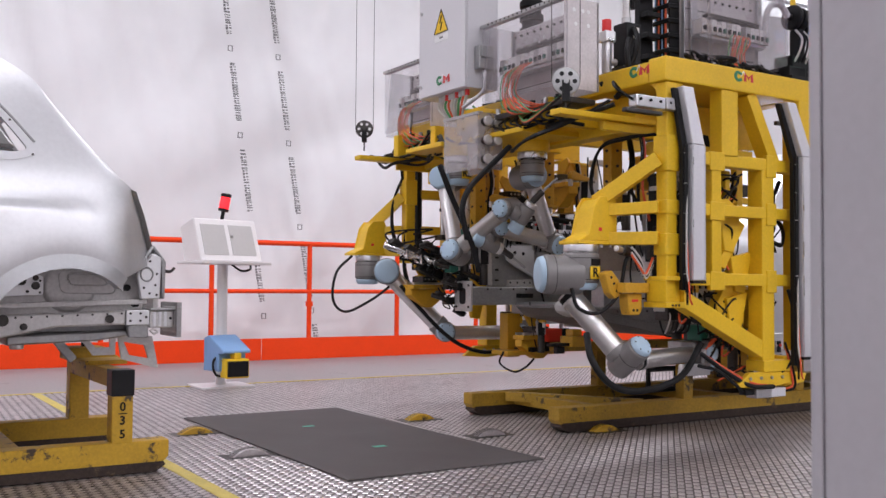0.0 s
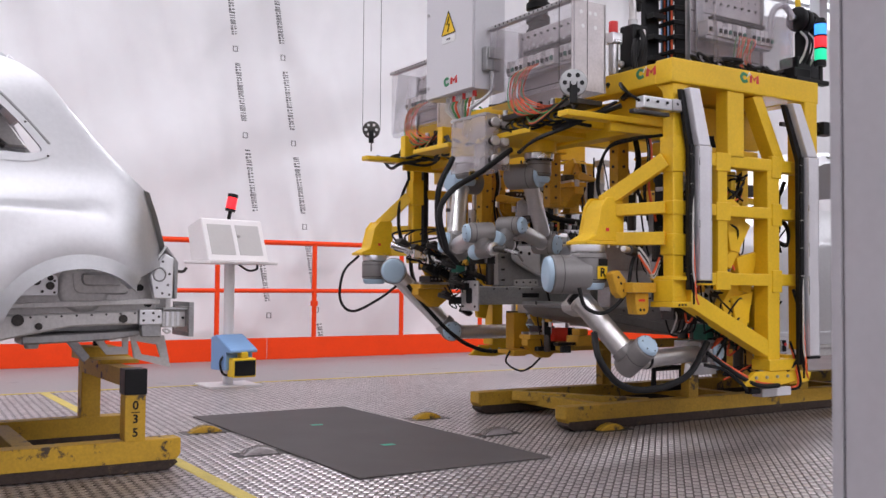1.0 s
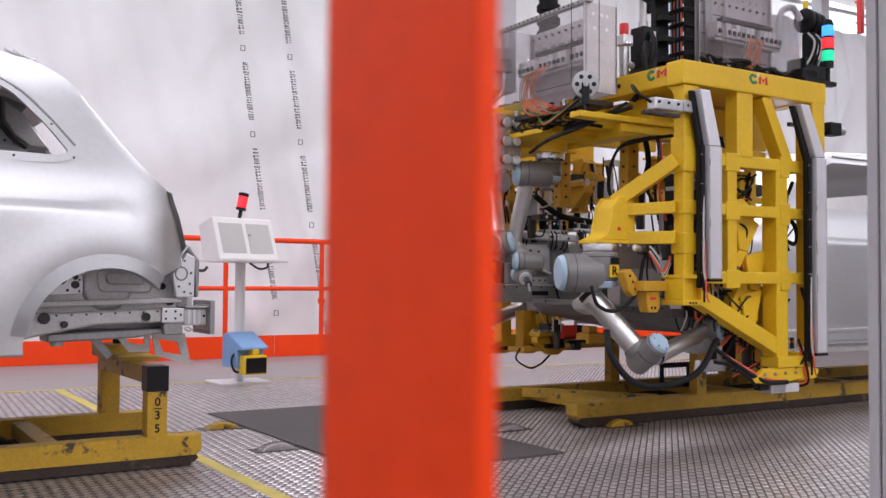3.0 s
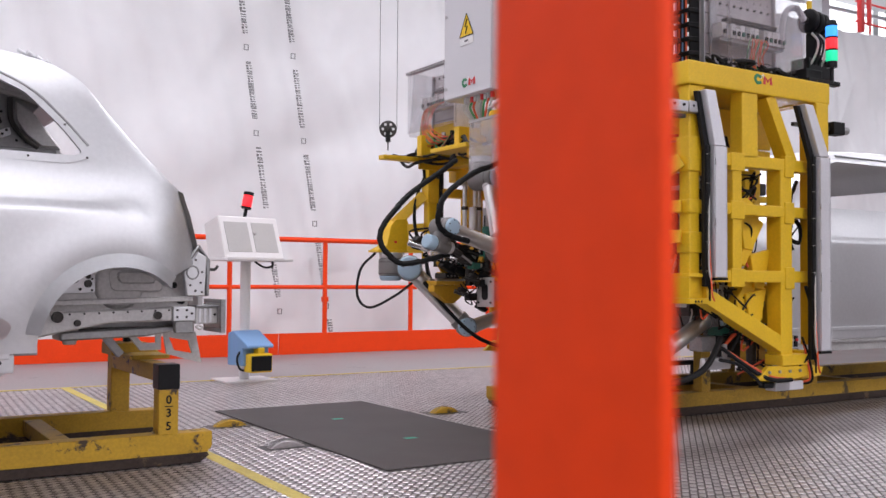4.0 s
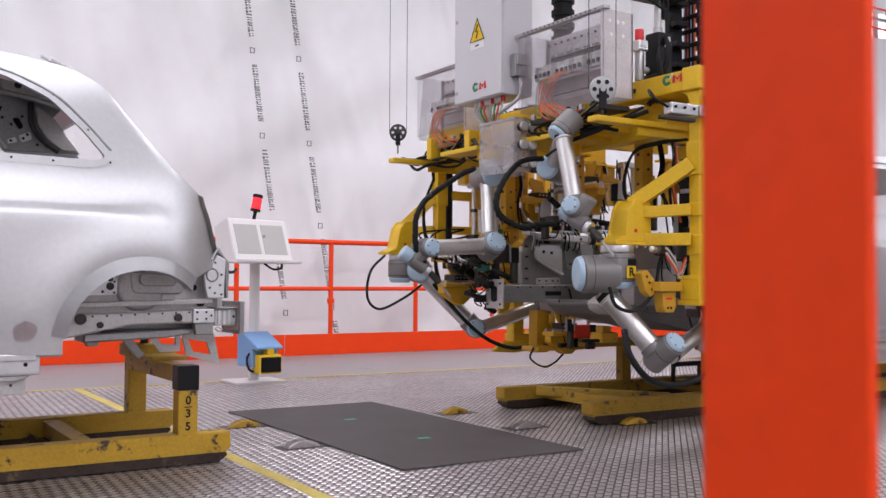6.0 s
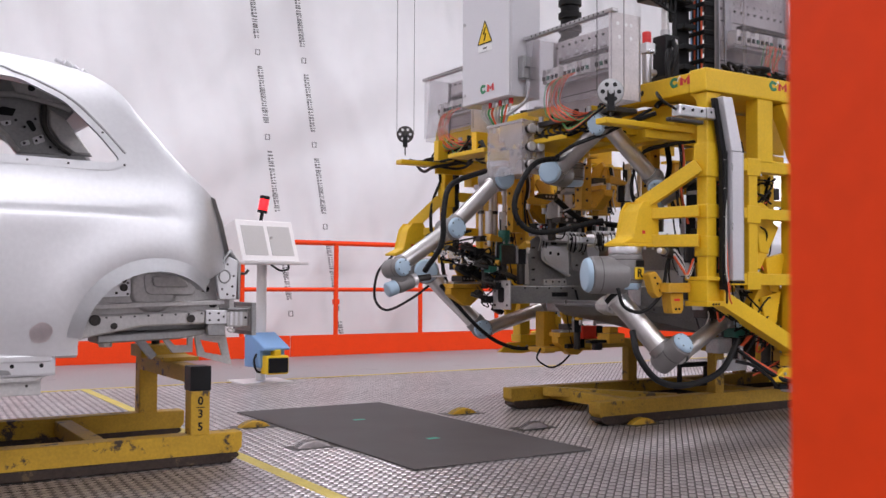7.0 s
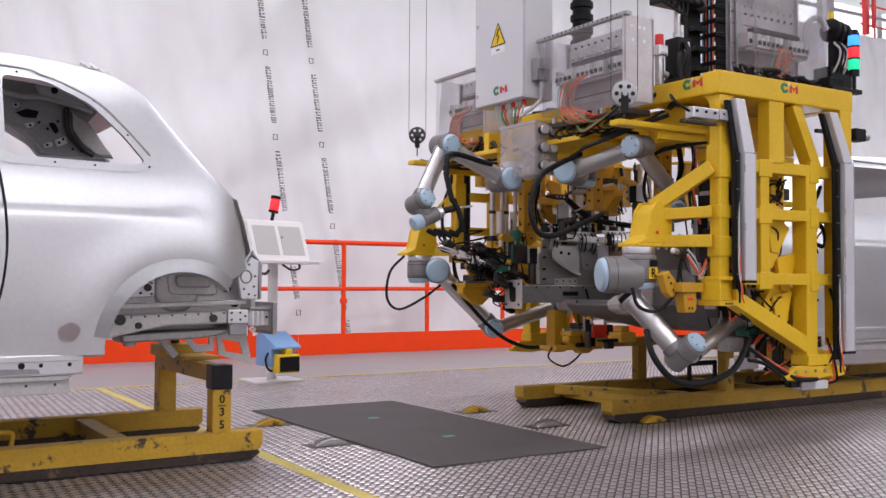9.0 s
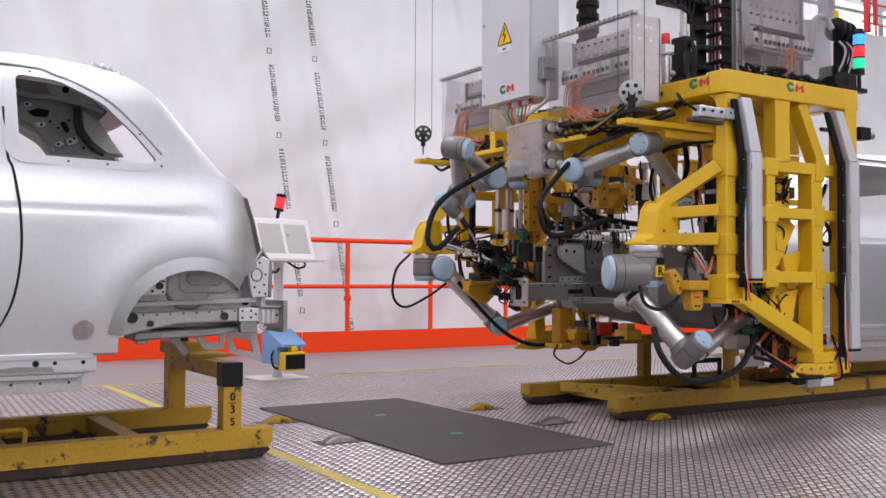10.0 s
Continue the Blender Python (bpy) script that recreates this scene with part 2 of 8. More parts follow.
def tube(points, r, seg=8, steps=8):
    return add_tube(bmesh.new(), points, r, seg, steps)


def plate(outline, axis, lo, hi, bevel=0.003):
    """A flat plate: a 2D outline, pushed from lo to hi along the axis."""
    bm = bmesh.new()
    place = {"x": lambda a, b, c: (c, a, b), "y": lambda a, b, c: (a, c, b), "z": lambda a, b, c: (a, b, c)}[axis]
    f = bm.faces.new([bm.verts.new(place(a, b, lo)) for a, b in outline])
    got = bmesh.ops.extrude_face_region(bm, geom=[f])
    shift = Vector(place(0, 0, hi - lo))
    bmesh.ops.translate(bm, verts=[v for v in got["geom"] if isinstance(v, bmesh.types.BMVert)], vec=shift)
    bmesh.ops.recalc_face_normals(bm, faces=bm.faces)
    if bevel:
        bmesh.ops.bevel(bm, geom=list(bm.edges), offset=bevel, segments=1, affect="EDGES")
    return bm


def lettering(name, body, size, m, material, parent, depth=0.0012, label=""):
    cu = bpy.data.curves.new(name, "FONT")
    cu.body, cu.size, cu.extrude, cu.align_x, cu.align_y = body, size, depth, "CENTER", "CENTER"
    cu.offset = size * 0.022
    cu.materials.append(material)
    ob = new(name, cu)
    ob.matrix_world = m
    me = bpy.data.meshes.new_from_object(ob.evaluated_get(bpy.context.evaluated_depsgraph_get()))
    bpy.data.objects.remove(ob)
    flat = new(name, me)
    flat.parent = parent
    flat.matrix_basis = m
    return tagged(flat, label)


FACING_X = Matrix(((0, 0, -1, 0), (-1, 0, 0, 0), (0, 1, 0, 0), (0, 0, 0, 1)))  # reads towards -x
FACING_Y = Matrix(((1, 0, 0, 0), (0, 0, -1, 0), (0, 1, 0, 0), (0, 0, 0, 1)))  # reads towards -y


# ---- the hall ----
def build_hall():
    fl = part("floor", box((-5.0, -9.0, -0.12), (26.0, 5.96, 0.0), 0), FLOOR_BASE)
    tagged(fl, "worn steel tread plate floor with raised pads", "floor", kind="structure")
    walk_floor = part("walkway_floor", box((-5.0, 5.96, -0.12), (26.0, 8.9, -0.002), 0), FLOOR_PLAIN)
    tagged(walk_floor, "smooth grey walkway along the railing", "floor", kind="structure")
    # raised pads in staggered diagonal rows
    rng = random.Random(3)
    verts, faces = [], []
    c, s = math.cos(radians(45)), math.sin(radians(45))
    pu, pv = 0.062, 0.0275
    for i in range(-30, 150):
        for j in range(-190, 190):
            u = i * pu + (pu / 2 if j % 2 else 0)
            v = j * pv
            x, y = u * c - v * s, u * s + v * c
            if not (-1.0 < x < 6.6 and 0.9 < y < 5.93) or y > 1.6 + x * 1.4 + 4.5 or y < 0.55 * x - 1.2:
                continue
            hu, hv, top = 0.0215, 0.0108, 0.0022
            k = len(verts)
            for du, dv, z in ((-1, -1, 0), (1, -1, 0), (1, 1, 0), (-1, 1, 0)):
                a, b = u + du * hu, v + dv * hv
                verts.append((a * c - b * s, a * s + b * c, 0.0))
            for du, dv in ((-1, -1), (1, -1), (1, 1), (-1, 1)):
                a, b = u + du * hu * 0.82, v + dv * hv * 0.80
                verts.append((a * c - b * s, a * s + b * c, top))
            faces += [(k + 4, k + 5, k + 6, k + 7), (k, k + 1, k + 5, k + 4), (k + 1, k + 2, k + 6, k + 5), (k + 2, k + 3, k + 7, k + 6), (k + 3, k, k + 4, k + 7)]
    me = bpy.data.meshes.new("tread_pads")
    me.from_pydata(verts, [], faces)
    me.materials.append(FLOOR_PAD)
    pads = new("tread_pads", me)
    pads.parent = fl
    tagged(pads, "shiny raised pads of the tread plate", kind="stuff")
    seams = (((1.2, 3.86), (8.0, 3.93)), ((-3.0, 2.84), (8.0, 2.84)), ((2.45, 2.84), (2.45, 3.86)))
    for a, b in seams:
        part("plate_seam", beam((*a, 0.0005), (*b, 0.0005), 0.006, 0.002, 0), DARKSTEEL, fl)
    for name, lo, hi in (
        ("floor_line", (-4.9, 5.93, -0.001), (12, 5.975, 0.0035)),
        ("floor_line", (0.995, 0.5, 0.0), (1.05, 5.93, 0.0034)),
    ):
        tagged(part(name, box(lo, hi, 0), YELLOW_LINE), "worn yellow line painted on the floor", "floor line", kind="structure")

    # sheeting: long soft folds, hung from above the view
    bm = bmesh.new()
    nx, nz, x0, x1, z1 = 620, 60, -4.0, 23.0, 4.72
    grid = []
    for i in range(nx + 1):
        col = []
        for j in range(nz + 1):
            x, z = x0 + (x1 - x0) * i / nx, -0.1 + z1 * j / nz
            top = max(z / z1, 0) ** 0.7
            y = 8.62 + 0.085 * noise.noise((x * 1.1 + z * 0.30, 2.0, z * 0.12)) + 0.045 * noise.noise((x * 3.1 + z * 0.7, 7.0, z * 0.25)) * (0.4 + top)
            y += 0.022 * noise.noise((x * 6.5 + z * 1.6, 11.0, z * 1.4)) + 0.08 * noise.noise((x * 0.9 - z * 1.1, 5.0, z * 0.8))
            crease = 1 - abs(noise.noise((x * 1.7 + z * 0.55, 21.0, z * 0.2))) * 5
            cross = 1 - abs(noise.noise((x * 1.1 - z * 0.9, 31.0, z * 0.5))) * 6
            y -= 0.022 * max(crease, 0) ** 2 + 0.018 * max(cross, 0) ** 2
            col.append(bm.verts.new((x, y, z)))
        grid.append(col)
    for i in range(nx):
        for j in range(nz):
            bm.faces.new((grid[i][j], grid[i + 1][j], grid[i + 1][j + 1], grid[i][j + 1]))
    got = bmesh.ops.extrude_face_region(bm, geom=list(bm.faces))
    bmesh.ops.translate(bm, verts=[v for v in got["geom"] if isinstance(v, bmesh.types.BMVert)], vec=(0, 0.012, 0))
    bmesh.ops.recalc_face_normals(bm, faces=bm.faces)
    sheet = part("wall_sheeting", bm, CURTAIN, smooth=True)
    tagged(sheet, "white plastic sheeting hung as a wall in soft folds", "wall", kind="structure")
    # columns of print on the sheeting: bars, as no word can be read
    for (xa, za), (xb, zb), tag in (((3.08, 3.75), (3.568, 0.38), 0), ((3.568, 3.75), (4.125, 0.20), 1)):
        bm = bmesh.new()
        z, k = za, 0
        while z > zb:
            f = (za - z) / (za - zb)
            x = xa + (xb - xa) * f - 0.02 * math.sin(3 * f)
            run = k % 29
            if run < 23:
                w, h = rng.uniform(0.048, 0.060), rng.uniform(0.012, 0.026)
                kind = rng.random()
                if kind < 0.45:  # two strokes side by side with a bridge
                    for dz in (0.0, h * 0.62):
                        add_box(bm, (x - w / 2, 8.435, z - dz - h * 0.38), (x + w / 2, 8.439, z - dz), 0)
                    add_box(bm, (x - w / 2, 8.4352, z - h * 0.62), (x - w / 2 + 0.014, 8.4388, z - h * 0.38), 0)
                elif kind < 0.8:
                    add_box(bm, (x - w / 2, 8.435, z - h), (x - 0.006, 8.439, z), 0)
                    add_box(bm, (x + 0.006, 8.435, z - h * 0.5), (x + w / 2, 8.439, z), 0)
                else:
                    add_box(bm, (x - w / 2, 8.435, z - h * 0.6), (x + w / 2, 8.439, z), 0)
                z -= h + rng.uniform(0.005, 0.010)
            elif run == 26:
                for dx in (-0.024, 0.018):
                    add_box(bm, (x + dx - 0.004, 8.435, z - 0.055), (x + dx + 0.004, 8.439, z), 0)
                for dz in (0, -0.05):
                    add_box(bm, (x - 0.024, 8.435, z + dz - 0.006), (x + 0.018, 8.439, z + dz), 0)
                z -= 0.10
            else:
                z -= 0.034
            k += 1
        part("print_column", bm, PRINT, sheet, "column of small dark print")

    wall_list = (
        # The unseen back wall is white to bounce light at the car and post.
        ("bounce_wall_back", (-5.2, -9.2, -0.1), (26.2, -9.0, 6.9), WHITE_PAINT),
        ("wall_west", (-5.2, -9.0, -0.1), (-5.0, 18.0, 6.9), WHITE_PAINT),
        ("wall_east", (26.0, -9.0, -0.1), (26.2, 18.0, 9.0), HALL_GREY),
        ("wall_north", (-5.2, 18.0, -0.1), (26.2, 18.2, 9.0), HALL_GREY),
        ("ground", (-5.2, 8.9, -0.14), (26.2, 18.2, -0.02), FLOOR_PLAIN),
    )
    for name, lo, hi, m in wall_list:
        tagged(part(name, box(lo, hi, 0), m), "plain painted enclosure added around the hall", "wall", kind="structure")
    tagged(part("ceiling", box((-5.2, -9.2, 6.9), (26.2, 18.2, 7.0), 0), CEILING_MAT), "pale sheet ceiling over the line", "ceiling", kind="structure")


def railing():
    rail = thing("railing", "orange-red tubular steel safety railing with a toe board", "railing", at=(0, 7.94, 0))
    for z, r in ((1.1, 0.024), (0.645, 0.020)):
        part("rail_bar", cyl((-4.5, 0, z), (22.5, 0, z), r, seg=12), ORANGE, rail, smooth=True)
    for i in range(-8, 19):
        x = 3.816 + 0.968 * i
        part("post", cyl((x, 0, 0.0), (x, 0, 1.09), 0.023, seg=12), ORANGE, rail, smooth=True)
    for i in range(-3, 7):
        x = 3.33 + 2.9 * i
        part("toe_board", box((x, -0.03, 0.003), (x + 2.894, -0.018, 0.205), 0.003), ORANGE, rail)
    # joint sleeve on one post
    part("clamp", box((3.79, -0.032, 0.50), (3.842, 0.03, 0.55), 0.004), ORANGE, rail)


def near_post():
    p = thing("railing_post", "orange flat steel railing post close to the camera", "railing post", at=(-0.172, -0.592, 0))
    part("upright", box((-0.002, -0.027, 0.0), (0.002, 0.027, 2.2), 0.0008), ORANGE, p)
    part("foot_plate", box((-0.05, -0.06, 0.0), (0.05, 0.06, 0.008), 0.002), ORANGE, p)


def grey_post():
    p = thing("cabinet_post", "pale grey painted steel post with a dark seam", "post", at=(0.563, -0.181, 0))
    part("edge_strip", box((0.0, -0.0105, 0.0), (0.16, 0.0, 2.6), 0.001), GREY_POST, p)
    part("seam_gasket", box((0.003, -0.0125, 0.0), (0.15, -0.0107, 2.6), 0), BLACK, p, "dark rubber seam")
    part("body", box((0.0, -0.34, 0.0), (0.16, -0.0127, 2.6), 0.002), GREY_POST, p)


def far_hall():
    """The steel gallery of the hall, seen above the end of the sheeting."""
    g = thing("gallery", "grey steel gallery with red railings far behind the sheeting", "gallery", at=(16.2, 11.0, 0))
    part("deck", box((-4, 0.0, 5.05), (8, 2.4, 5.35), 0.01), HALL_GREY, g)
    for x in (-3.5, 0.6, 4.6, 7.6):
        part("column", box((x, 0.9, -0.02), (x + 0.25, 1.15, 6.9), 0.01), HALL_GREY, g, "grey steel column")
    for z in (5.55, 5.85, 6.25):
        part("rail_bar", cyl((0.45, 0.02, z), (8, 0.02, z), 0.022, seg=8), RED_CAP, g, "red rail")
    for i in range(9):
        part("post", cyl((0.9 + i * 0.55, 0.02, 5.35), (0.9 + i * 0.55, 0.02, 6.25), 0.02, seg=8), DARKSTEEL if i % 2 else RED_CAP, g, "rail post")
    part("drop_pipe", box((0.02, -0.4, 5.50), (0.12, -0.3, 6.9), 0.01), RED_CAP, g, "red drop pipe")
    part("drop_pipe", box((0.27, -0.4, 5.66), (0.34, -0.33, 6.9), 0.01), RED_CAP, g, "red drop pipe")
    for i in range(7):
        part("glazing", box((-4 + i * 1.9, 1.6, 5.45), (-2.35 + i * 1.9, 1.64, 6.88), 0.01), SKYLIGHT, g, "bright daylit window panel")
    for z in (5.95, 6.55):
        part("truss", beam((-4, 1.45, z), (8, 1.45, z + 0.2), 0.06, 0.07), HALL_GREY, g)


build_hall()
railing()
near_post()
grey_post()
far_hall()


# ---- floor things ----
def floor_mat():
    t = thing("floor_mat", "dark grey rubber mat lying flat on the tread plate", "mat", at=(1.92, 3.41, 0))
    part("sheet", box((-0.442, -0.95, 0.0026), (0.442, 0.95, 0.0085), 0.0015), RUBBER_MAT, t)
    for x, y in ((-0.008, 0.345), (0.006, -0.36)):
        part("marker", box((x - 0.03, y - 0.018, 0.0086), (x + 0.03, y + 0.018, 0.0096), 0.0004), GREEN_MARK, t, "small green tape marker")


def roller(x, y, material, label, r=0.12, rise=0.034):
    t = thing("conveyor_roller", label, "roller", "conveyor rollers in the floor", at=(x, y, 0))
    bm = cyl((0, -0.028, rise - r), (0, 0.028, rise - r), r, seg=40, bevel=0.008)
    part("wheel", bm, material, t, smooth=True)
    part("rib", cyl((0, -0.034, rise - r), (0, 0.034, rise - r), r * 0.8, seg=32), material, t, smooth=True)
    for k in (-1, 0, 1):
        part("groove", cyl((0, 0.017 * k - 0.002, rise - r), (0, 0.017 * k + 0.002, rise - r), r * 1.006, seg=40), DARKSTEEL, t, "dark groove round the roller", smooth=True)
    part("slot_frame", box((-0.115, -0.06, 0.0), (0.115, 0.06, 0.003), 0.001), DARKSTEEL, t, "dark slot edge")


floor_mat()
for x, y, m, lab in (
    (1.37, 3.84, YELLOW_OLD, "yellow painted roller rising from a floor slot"), (1.37, 3.15, CAST, "worn steel roller rising from a floor slot"),
    (2.54, 3.74, YELLOW_OLD, "yellow painted roller rising from a floor slot"), (2.55, 3.11, CAST, "worn steel roller rising from a floor slot"),
    (0.15, 3.02, CAST, "worn steel roller under the skid runner"), (3.12, 2.95, YELLOW_OLD, "yellow painted roller under the skid runner"),
    (3.05, 3.77, YELLOW_OLD, "yellow painted roller under the skid runner"),
):
    roller(x, y, m, lab)


# ---- skids that carry the bodies ----
def skid(x_tip, x_far, digits):
    """Yellow transport skid: two runners with dark wear shoes, cross bars and end posts. Local x runs along the line, the tip at 0."""
    t = thing("transport_skid", "worn yellow steel skid with dark greasy runners on the floor rollers", "skid", "skids on the line", at=(x_tip, 0, 0))
    sign = 1 if x_far > x_tip else -1
    coat = YELLOW_OLD if digits else YELLOW_GRIMY
    length = abs(x_far - x_tip)
    X = lambda a: sign * a  # noqa: E731
    for y in (2.975, 3.72):
        prof = [(X(0.02), 0.040), (X(0.0), 0.062), (X(0.0), 0.122), (X(length), 0.122), (X(length), 0.040)]
        part("runner", plate(prof, "y", y, y + 0.085, 0.003), coat, t)
        grime = 0.042 if digits else 0.050
        shoe = [(X(0.05), 0.004), (X(0.012), 0.03), (X(0.02), grime), (X(length), grime), (X(length), 0.004)]
        part("wear_shoe", plate(shoe, "y", y - 0.003, y + 0.088, 0.002), RUNNER_DARK, t, "dark greasy steel wear shoe")
    for a in ((0.50, 0.98, 1.8) if digits else (0.28, 1.3, 2.3)):
        part("cross_bar", box((min(X(a), X(a + 0.07)), 3.06, 0.05), (max(X(a), X(a + 0.07)), 3.72, 0.112), 0.004), YELLOW_GRIMY, t)
    if digits:
        a, b = sorted((X(0.135), X(0.212)))
        part("end_post", box((a, 2.973, 0.118), (b, 3.045, 0.292), 0.005), coat, t)
        part("black_cap", box((a - 0.003, 2.969, 0.292), (b + 0.003, 3.05, 0.388), 0.004), BLACK, t, "black rubber cap")
        part("end_post", box((a + 0.005, 3.725, 0.118), (b + 0.01, 3.80, 0.36), 0.005), coat, t)
        part("top_bar", box((a + 0.006, 3.05, 0.318), (b - 0.006, 3.80, 0.384), 0.005), coat, t)
        part("support_block", box((a - 0.03, 3.28, 0.385), (b + 0.055, 3.46, 0.402), 0.004), coat, t)
        part("support_block", box((a - 0.045, 3.52, 0.386), (b + 0.035, 3.70, 0.438), 0.006), coat, t)
        part("support_block", plate(((b + 0.0355, 0.386), (b + 0.10, 0.386), (b + 0.0355, 0.43)), "y", 3.54, 3.68, 0.003), coat, t)
        part("locating_pin", cyl(((a + b) / 2, 3.6, 0.44), ((a + b) / 2, 3.6, 0.50), 0.018, seg=16), BLACK, t, "black rubber locating pin", smooth=True)
        for k, d in enumerate("035"):
            lettering("stencil_digit", d, 0.044, Matrix.Translation(((a + b) / 2, 2.9722, 0.252 - 0.050 * k)) @ FACING_Y, BLACK, t, label="black stencilled number")
        part("stencil_bar", box(((a + b) / 2 - 0.016, 2.9708, 0.226), ((a + b) / 2 + 0.016, 2.9725, 0.2295), 0), BLACK, t)
        part("hook", tube([(X(0.93), 3.07, 0.115), (X(0.93), 3.07, 0.165), (X(1.0), 3.07, 0.168), (X(1.18), 3.07, 0.168)], 0.009, steps=5), coat, t)
    else:
        for a, y in ((0.845, 2.985), (0.905, 3.735), (1.75, 2.985), (1.9, 3.735)):
            part("end_post", box((X(a), y, 0.118), (X(a) + 0.07, y + 0.06, 0.36), 0.005), coat, t)
        part("top_bar", box((X(0.45), 3.55, 0.345), (X(2.6), 3.62, 0.395), 0.005), coat, t)
        part("top_bar", box((X(0.80), 2.98, 0.352), (X(2.6), 3.05, 0.40), 0.005), coat, t)
        ring = tube([(X(0.935), 3.34, 0.13), (X(0.935), 3.34, 0.245), (X(1.15), 3.34, 0.245), (X(1.15), 3.34, 0.13), (X(0.935), 3.34, 0.13)], 0.017, steps=1)
        part("lifting_loop", ring, BLACK, t, "black lifting loop")
        part("brace", beam((X(0.22), 3.70, 0.10), (X(0.62), 3.06, 0.10), 0.06, 0.05), coat, t)
    return t


# ---- car body shells ----
CAR_Y = 3.45


def lerp_table(x, table):
    """A smooth curve through the table that does not overshoot."""
    n = len(table)
    if x <= table[0][0]:
        return table[0][1]
    for i in range(n - 1):
        (xa, a), (xb, b) = table[i], table[i + 1]
        if x <= xb:
            h, d = xb - xa, (b - a) / (xb - xa)

            def slope(k):
                if k == 0 or k == n - 1:
                    return d
                (x0, y0), (x1, y1), (x2, y2) = table[k - 1], table[k], table[k + 1]
                p, q = (y1 - y0) / (x1 - x0), (y2 - y1) / (x2 - x1)
                return 0.0 if p * q <= 0 else 2 * p * q / (p + q)

            ma, mb, t = slope(i), slope(i + 1), (x - xa) / h
            return a * (1 + 2 * t) * (1 - t) ** 2 + h * ma * t * (1 - t) ** 2 + b * t * t * (3 - 2 * t) + h * mb * t * t * (t - 1)
    return table[-1][1]


TOP = ((-2.05, 0.98), (-1.75, 1.12), (-1.25, 1.45), (-0.9, 1.535), (-0.3, 1.56), (0.05, 1.558), (0.30, 1.525), (0.44, 1.455), (0.53, 1.335), (0.66, 1.175), (0.74, 1.10), (0.81, 1.055), (0.85, 0.96), (0.88, 0.85), (0.905, 0.74))
WIDE = ((0.36, 0.775), (0.47, 0.79), (0.62, 0.812), (0.80, 0.820), (0.945, 0.818), (0.966, 0.802), (0.980, 0.797), (0.996, 0.791), (1.06, 0.772), (1.13, 0.742), (1.30, 0.660), (1.43, 0.588), (1.53, 0.47))
TAPER = ((-2.05, 0.93), (-1.4, 0.985), (-0.6, 1.0), (0.15, 1.0), (0.45, 0.985), (0.65, 0.955), (0.74, 0.91), (0.80, 0.82), (0.86, 0.74), (0.91, 0.69))


LEVELS = (0.47, 0.50, 0.54, 0.58, 0.62, 0.66, 0.70, 0.74, 0.78, 0.82, 0.86, 0.90, 0.93, 0.952, 0.966, 0.978, 0.992, 1.01, 1.05, 1.09, 1.13, 1.18, 1.24, 1.30, 1.36, 1.43, 1.50)


def half_width(x, z):
    w = lerp_table(z, WIDE) * lerp_table(x, TAPER)
    d = math.hypot(x - 0.545, z - 0.494)
    w += 0.016 * math.exp(-(((d - 0.34) / 0.09) ** 2)) if z > 0.45 else 0
    return w


def boolean(ob, cutters):
    for c in cutters:
        mod = ob.modifiers.new("cut", "BOOLEAN")
        mod.operation, mod.solver, mod.object = "DIFFERENCE", "EXACT", c
    me = bpy.data.meshes.new_from_object(ob.evaluated_get(bpy.context.evaluated_depsgraph_get()))
    ob.modifiers.clear()
    ob.data = me
    for c in cutters:
        bpy.data.objects.remove(c)
    me.polygons.foreach_set("use_smooth", [True] * len(me.polygons))
    me.set_sharp_from_angle(angle=radians(32))


def rounded(points, r=0.03, steps=5):
    """A polygon with its corners rounded."""
    out = []
    pts = [Vector((a, b)) for a, b in points]
    for i, p in enumerate(pts):
        a, b = pts[i - 1], pts[(i + 1) % len(pts)]
        u, v = (a - p), (b - p)
        k = min(r, u.length * 0.45, v.length * 0.45)
        s, e = p + u.normalized() * k, p + v.normalized() * k
        for j in range(steps + 1):
            t = j / steps
            out.append(tuple(s * (1 - t) ** 2 + 2 * p * t * (1 - t) + e * t * t))
    return out


def on_side(x, z, out=0.0):
    return Vector((x, -(half_width(x, z) + out), z))


def side_band(outer, inner, out, name, material, t, label=""):
    """A closed strip of sheet on the near flank between two outlines of equal count."""
    bm = bmesh.new()
    a = [bm.verts.new(on_side(x, z, out)) for x, z in outer]
    b = [bm.verts.new(on_side(x, z, out)) for x, z in inner]
    n = len(a)
    for i in range(n):
        bm.faces.new((a[i], a[(i + 1) % n], b[(i + 1) % n], b[i]))
    got = bmesh.ops.extrude_face_region(bm, geom=list(bm.faces))
    bmesh.ops.translate(bm, verts=[v for v in got["geom"] if isinstance(v, bmesh.types.BMVert)], vec=(0, 0.012, 0))
    bmesh.ops.recalc_face_normals(bm, faces=bm.faces)
    return part(name, bm, material, t, label, smooth=True)


QUARTER = ((-0.03, 1.43), (0.11, 1.42), (0.255, 1.347), (0.36, 1.235), (0.428, 1.142), (0.39, 1.130), (-0.005, 1.136), (-0.032, 1.150))
DOORWIN = ((-0.17, 1.43), (-0.15, 1.135), (-1.55, 1.135), (-1.42, 1.22), (-1.20, 1.38), (-1.05, 1.43))


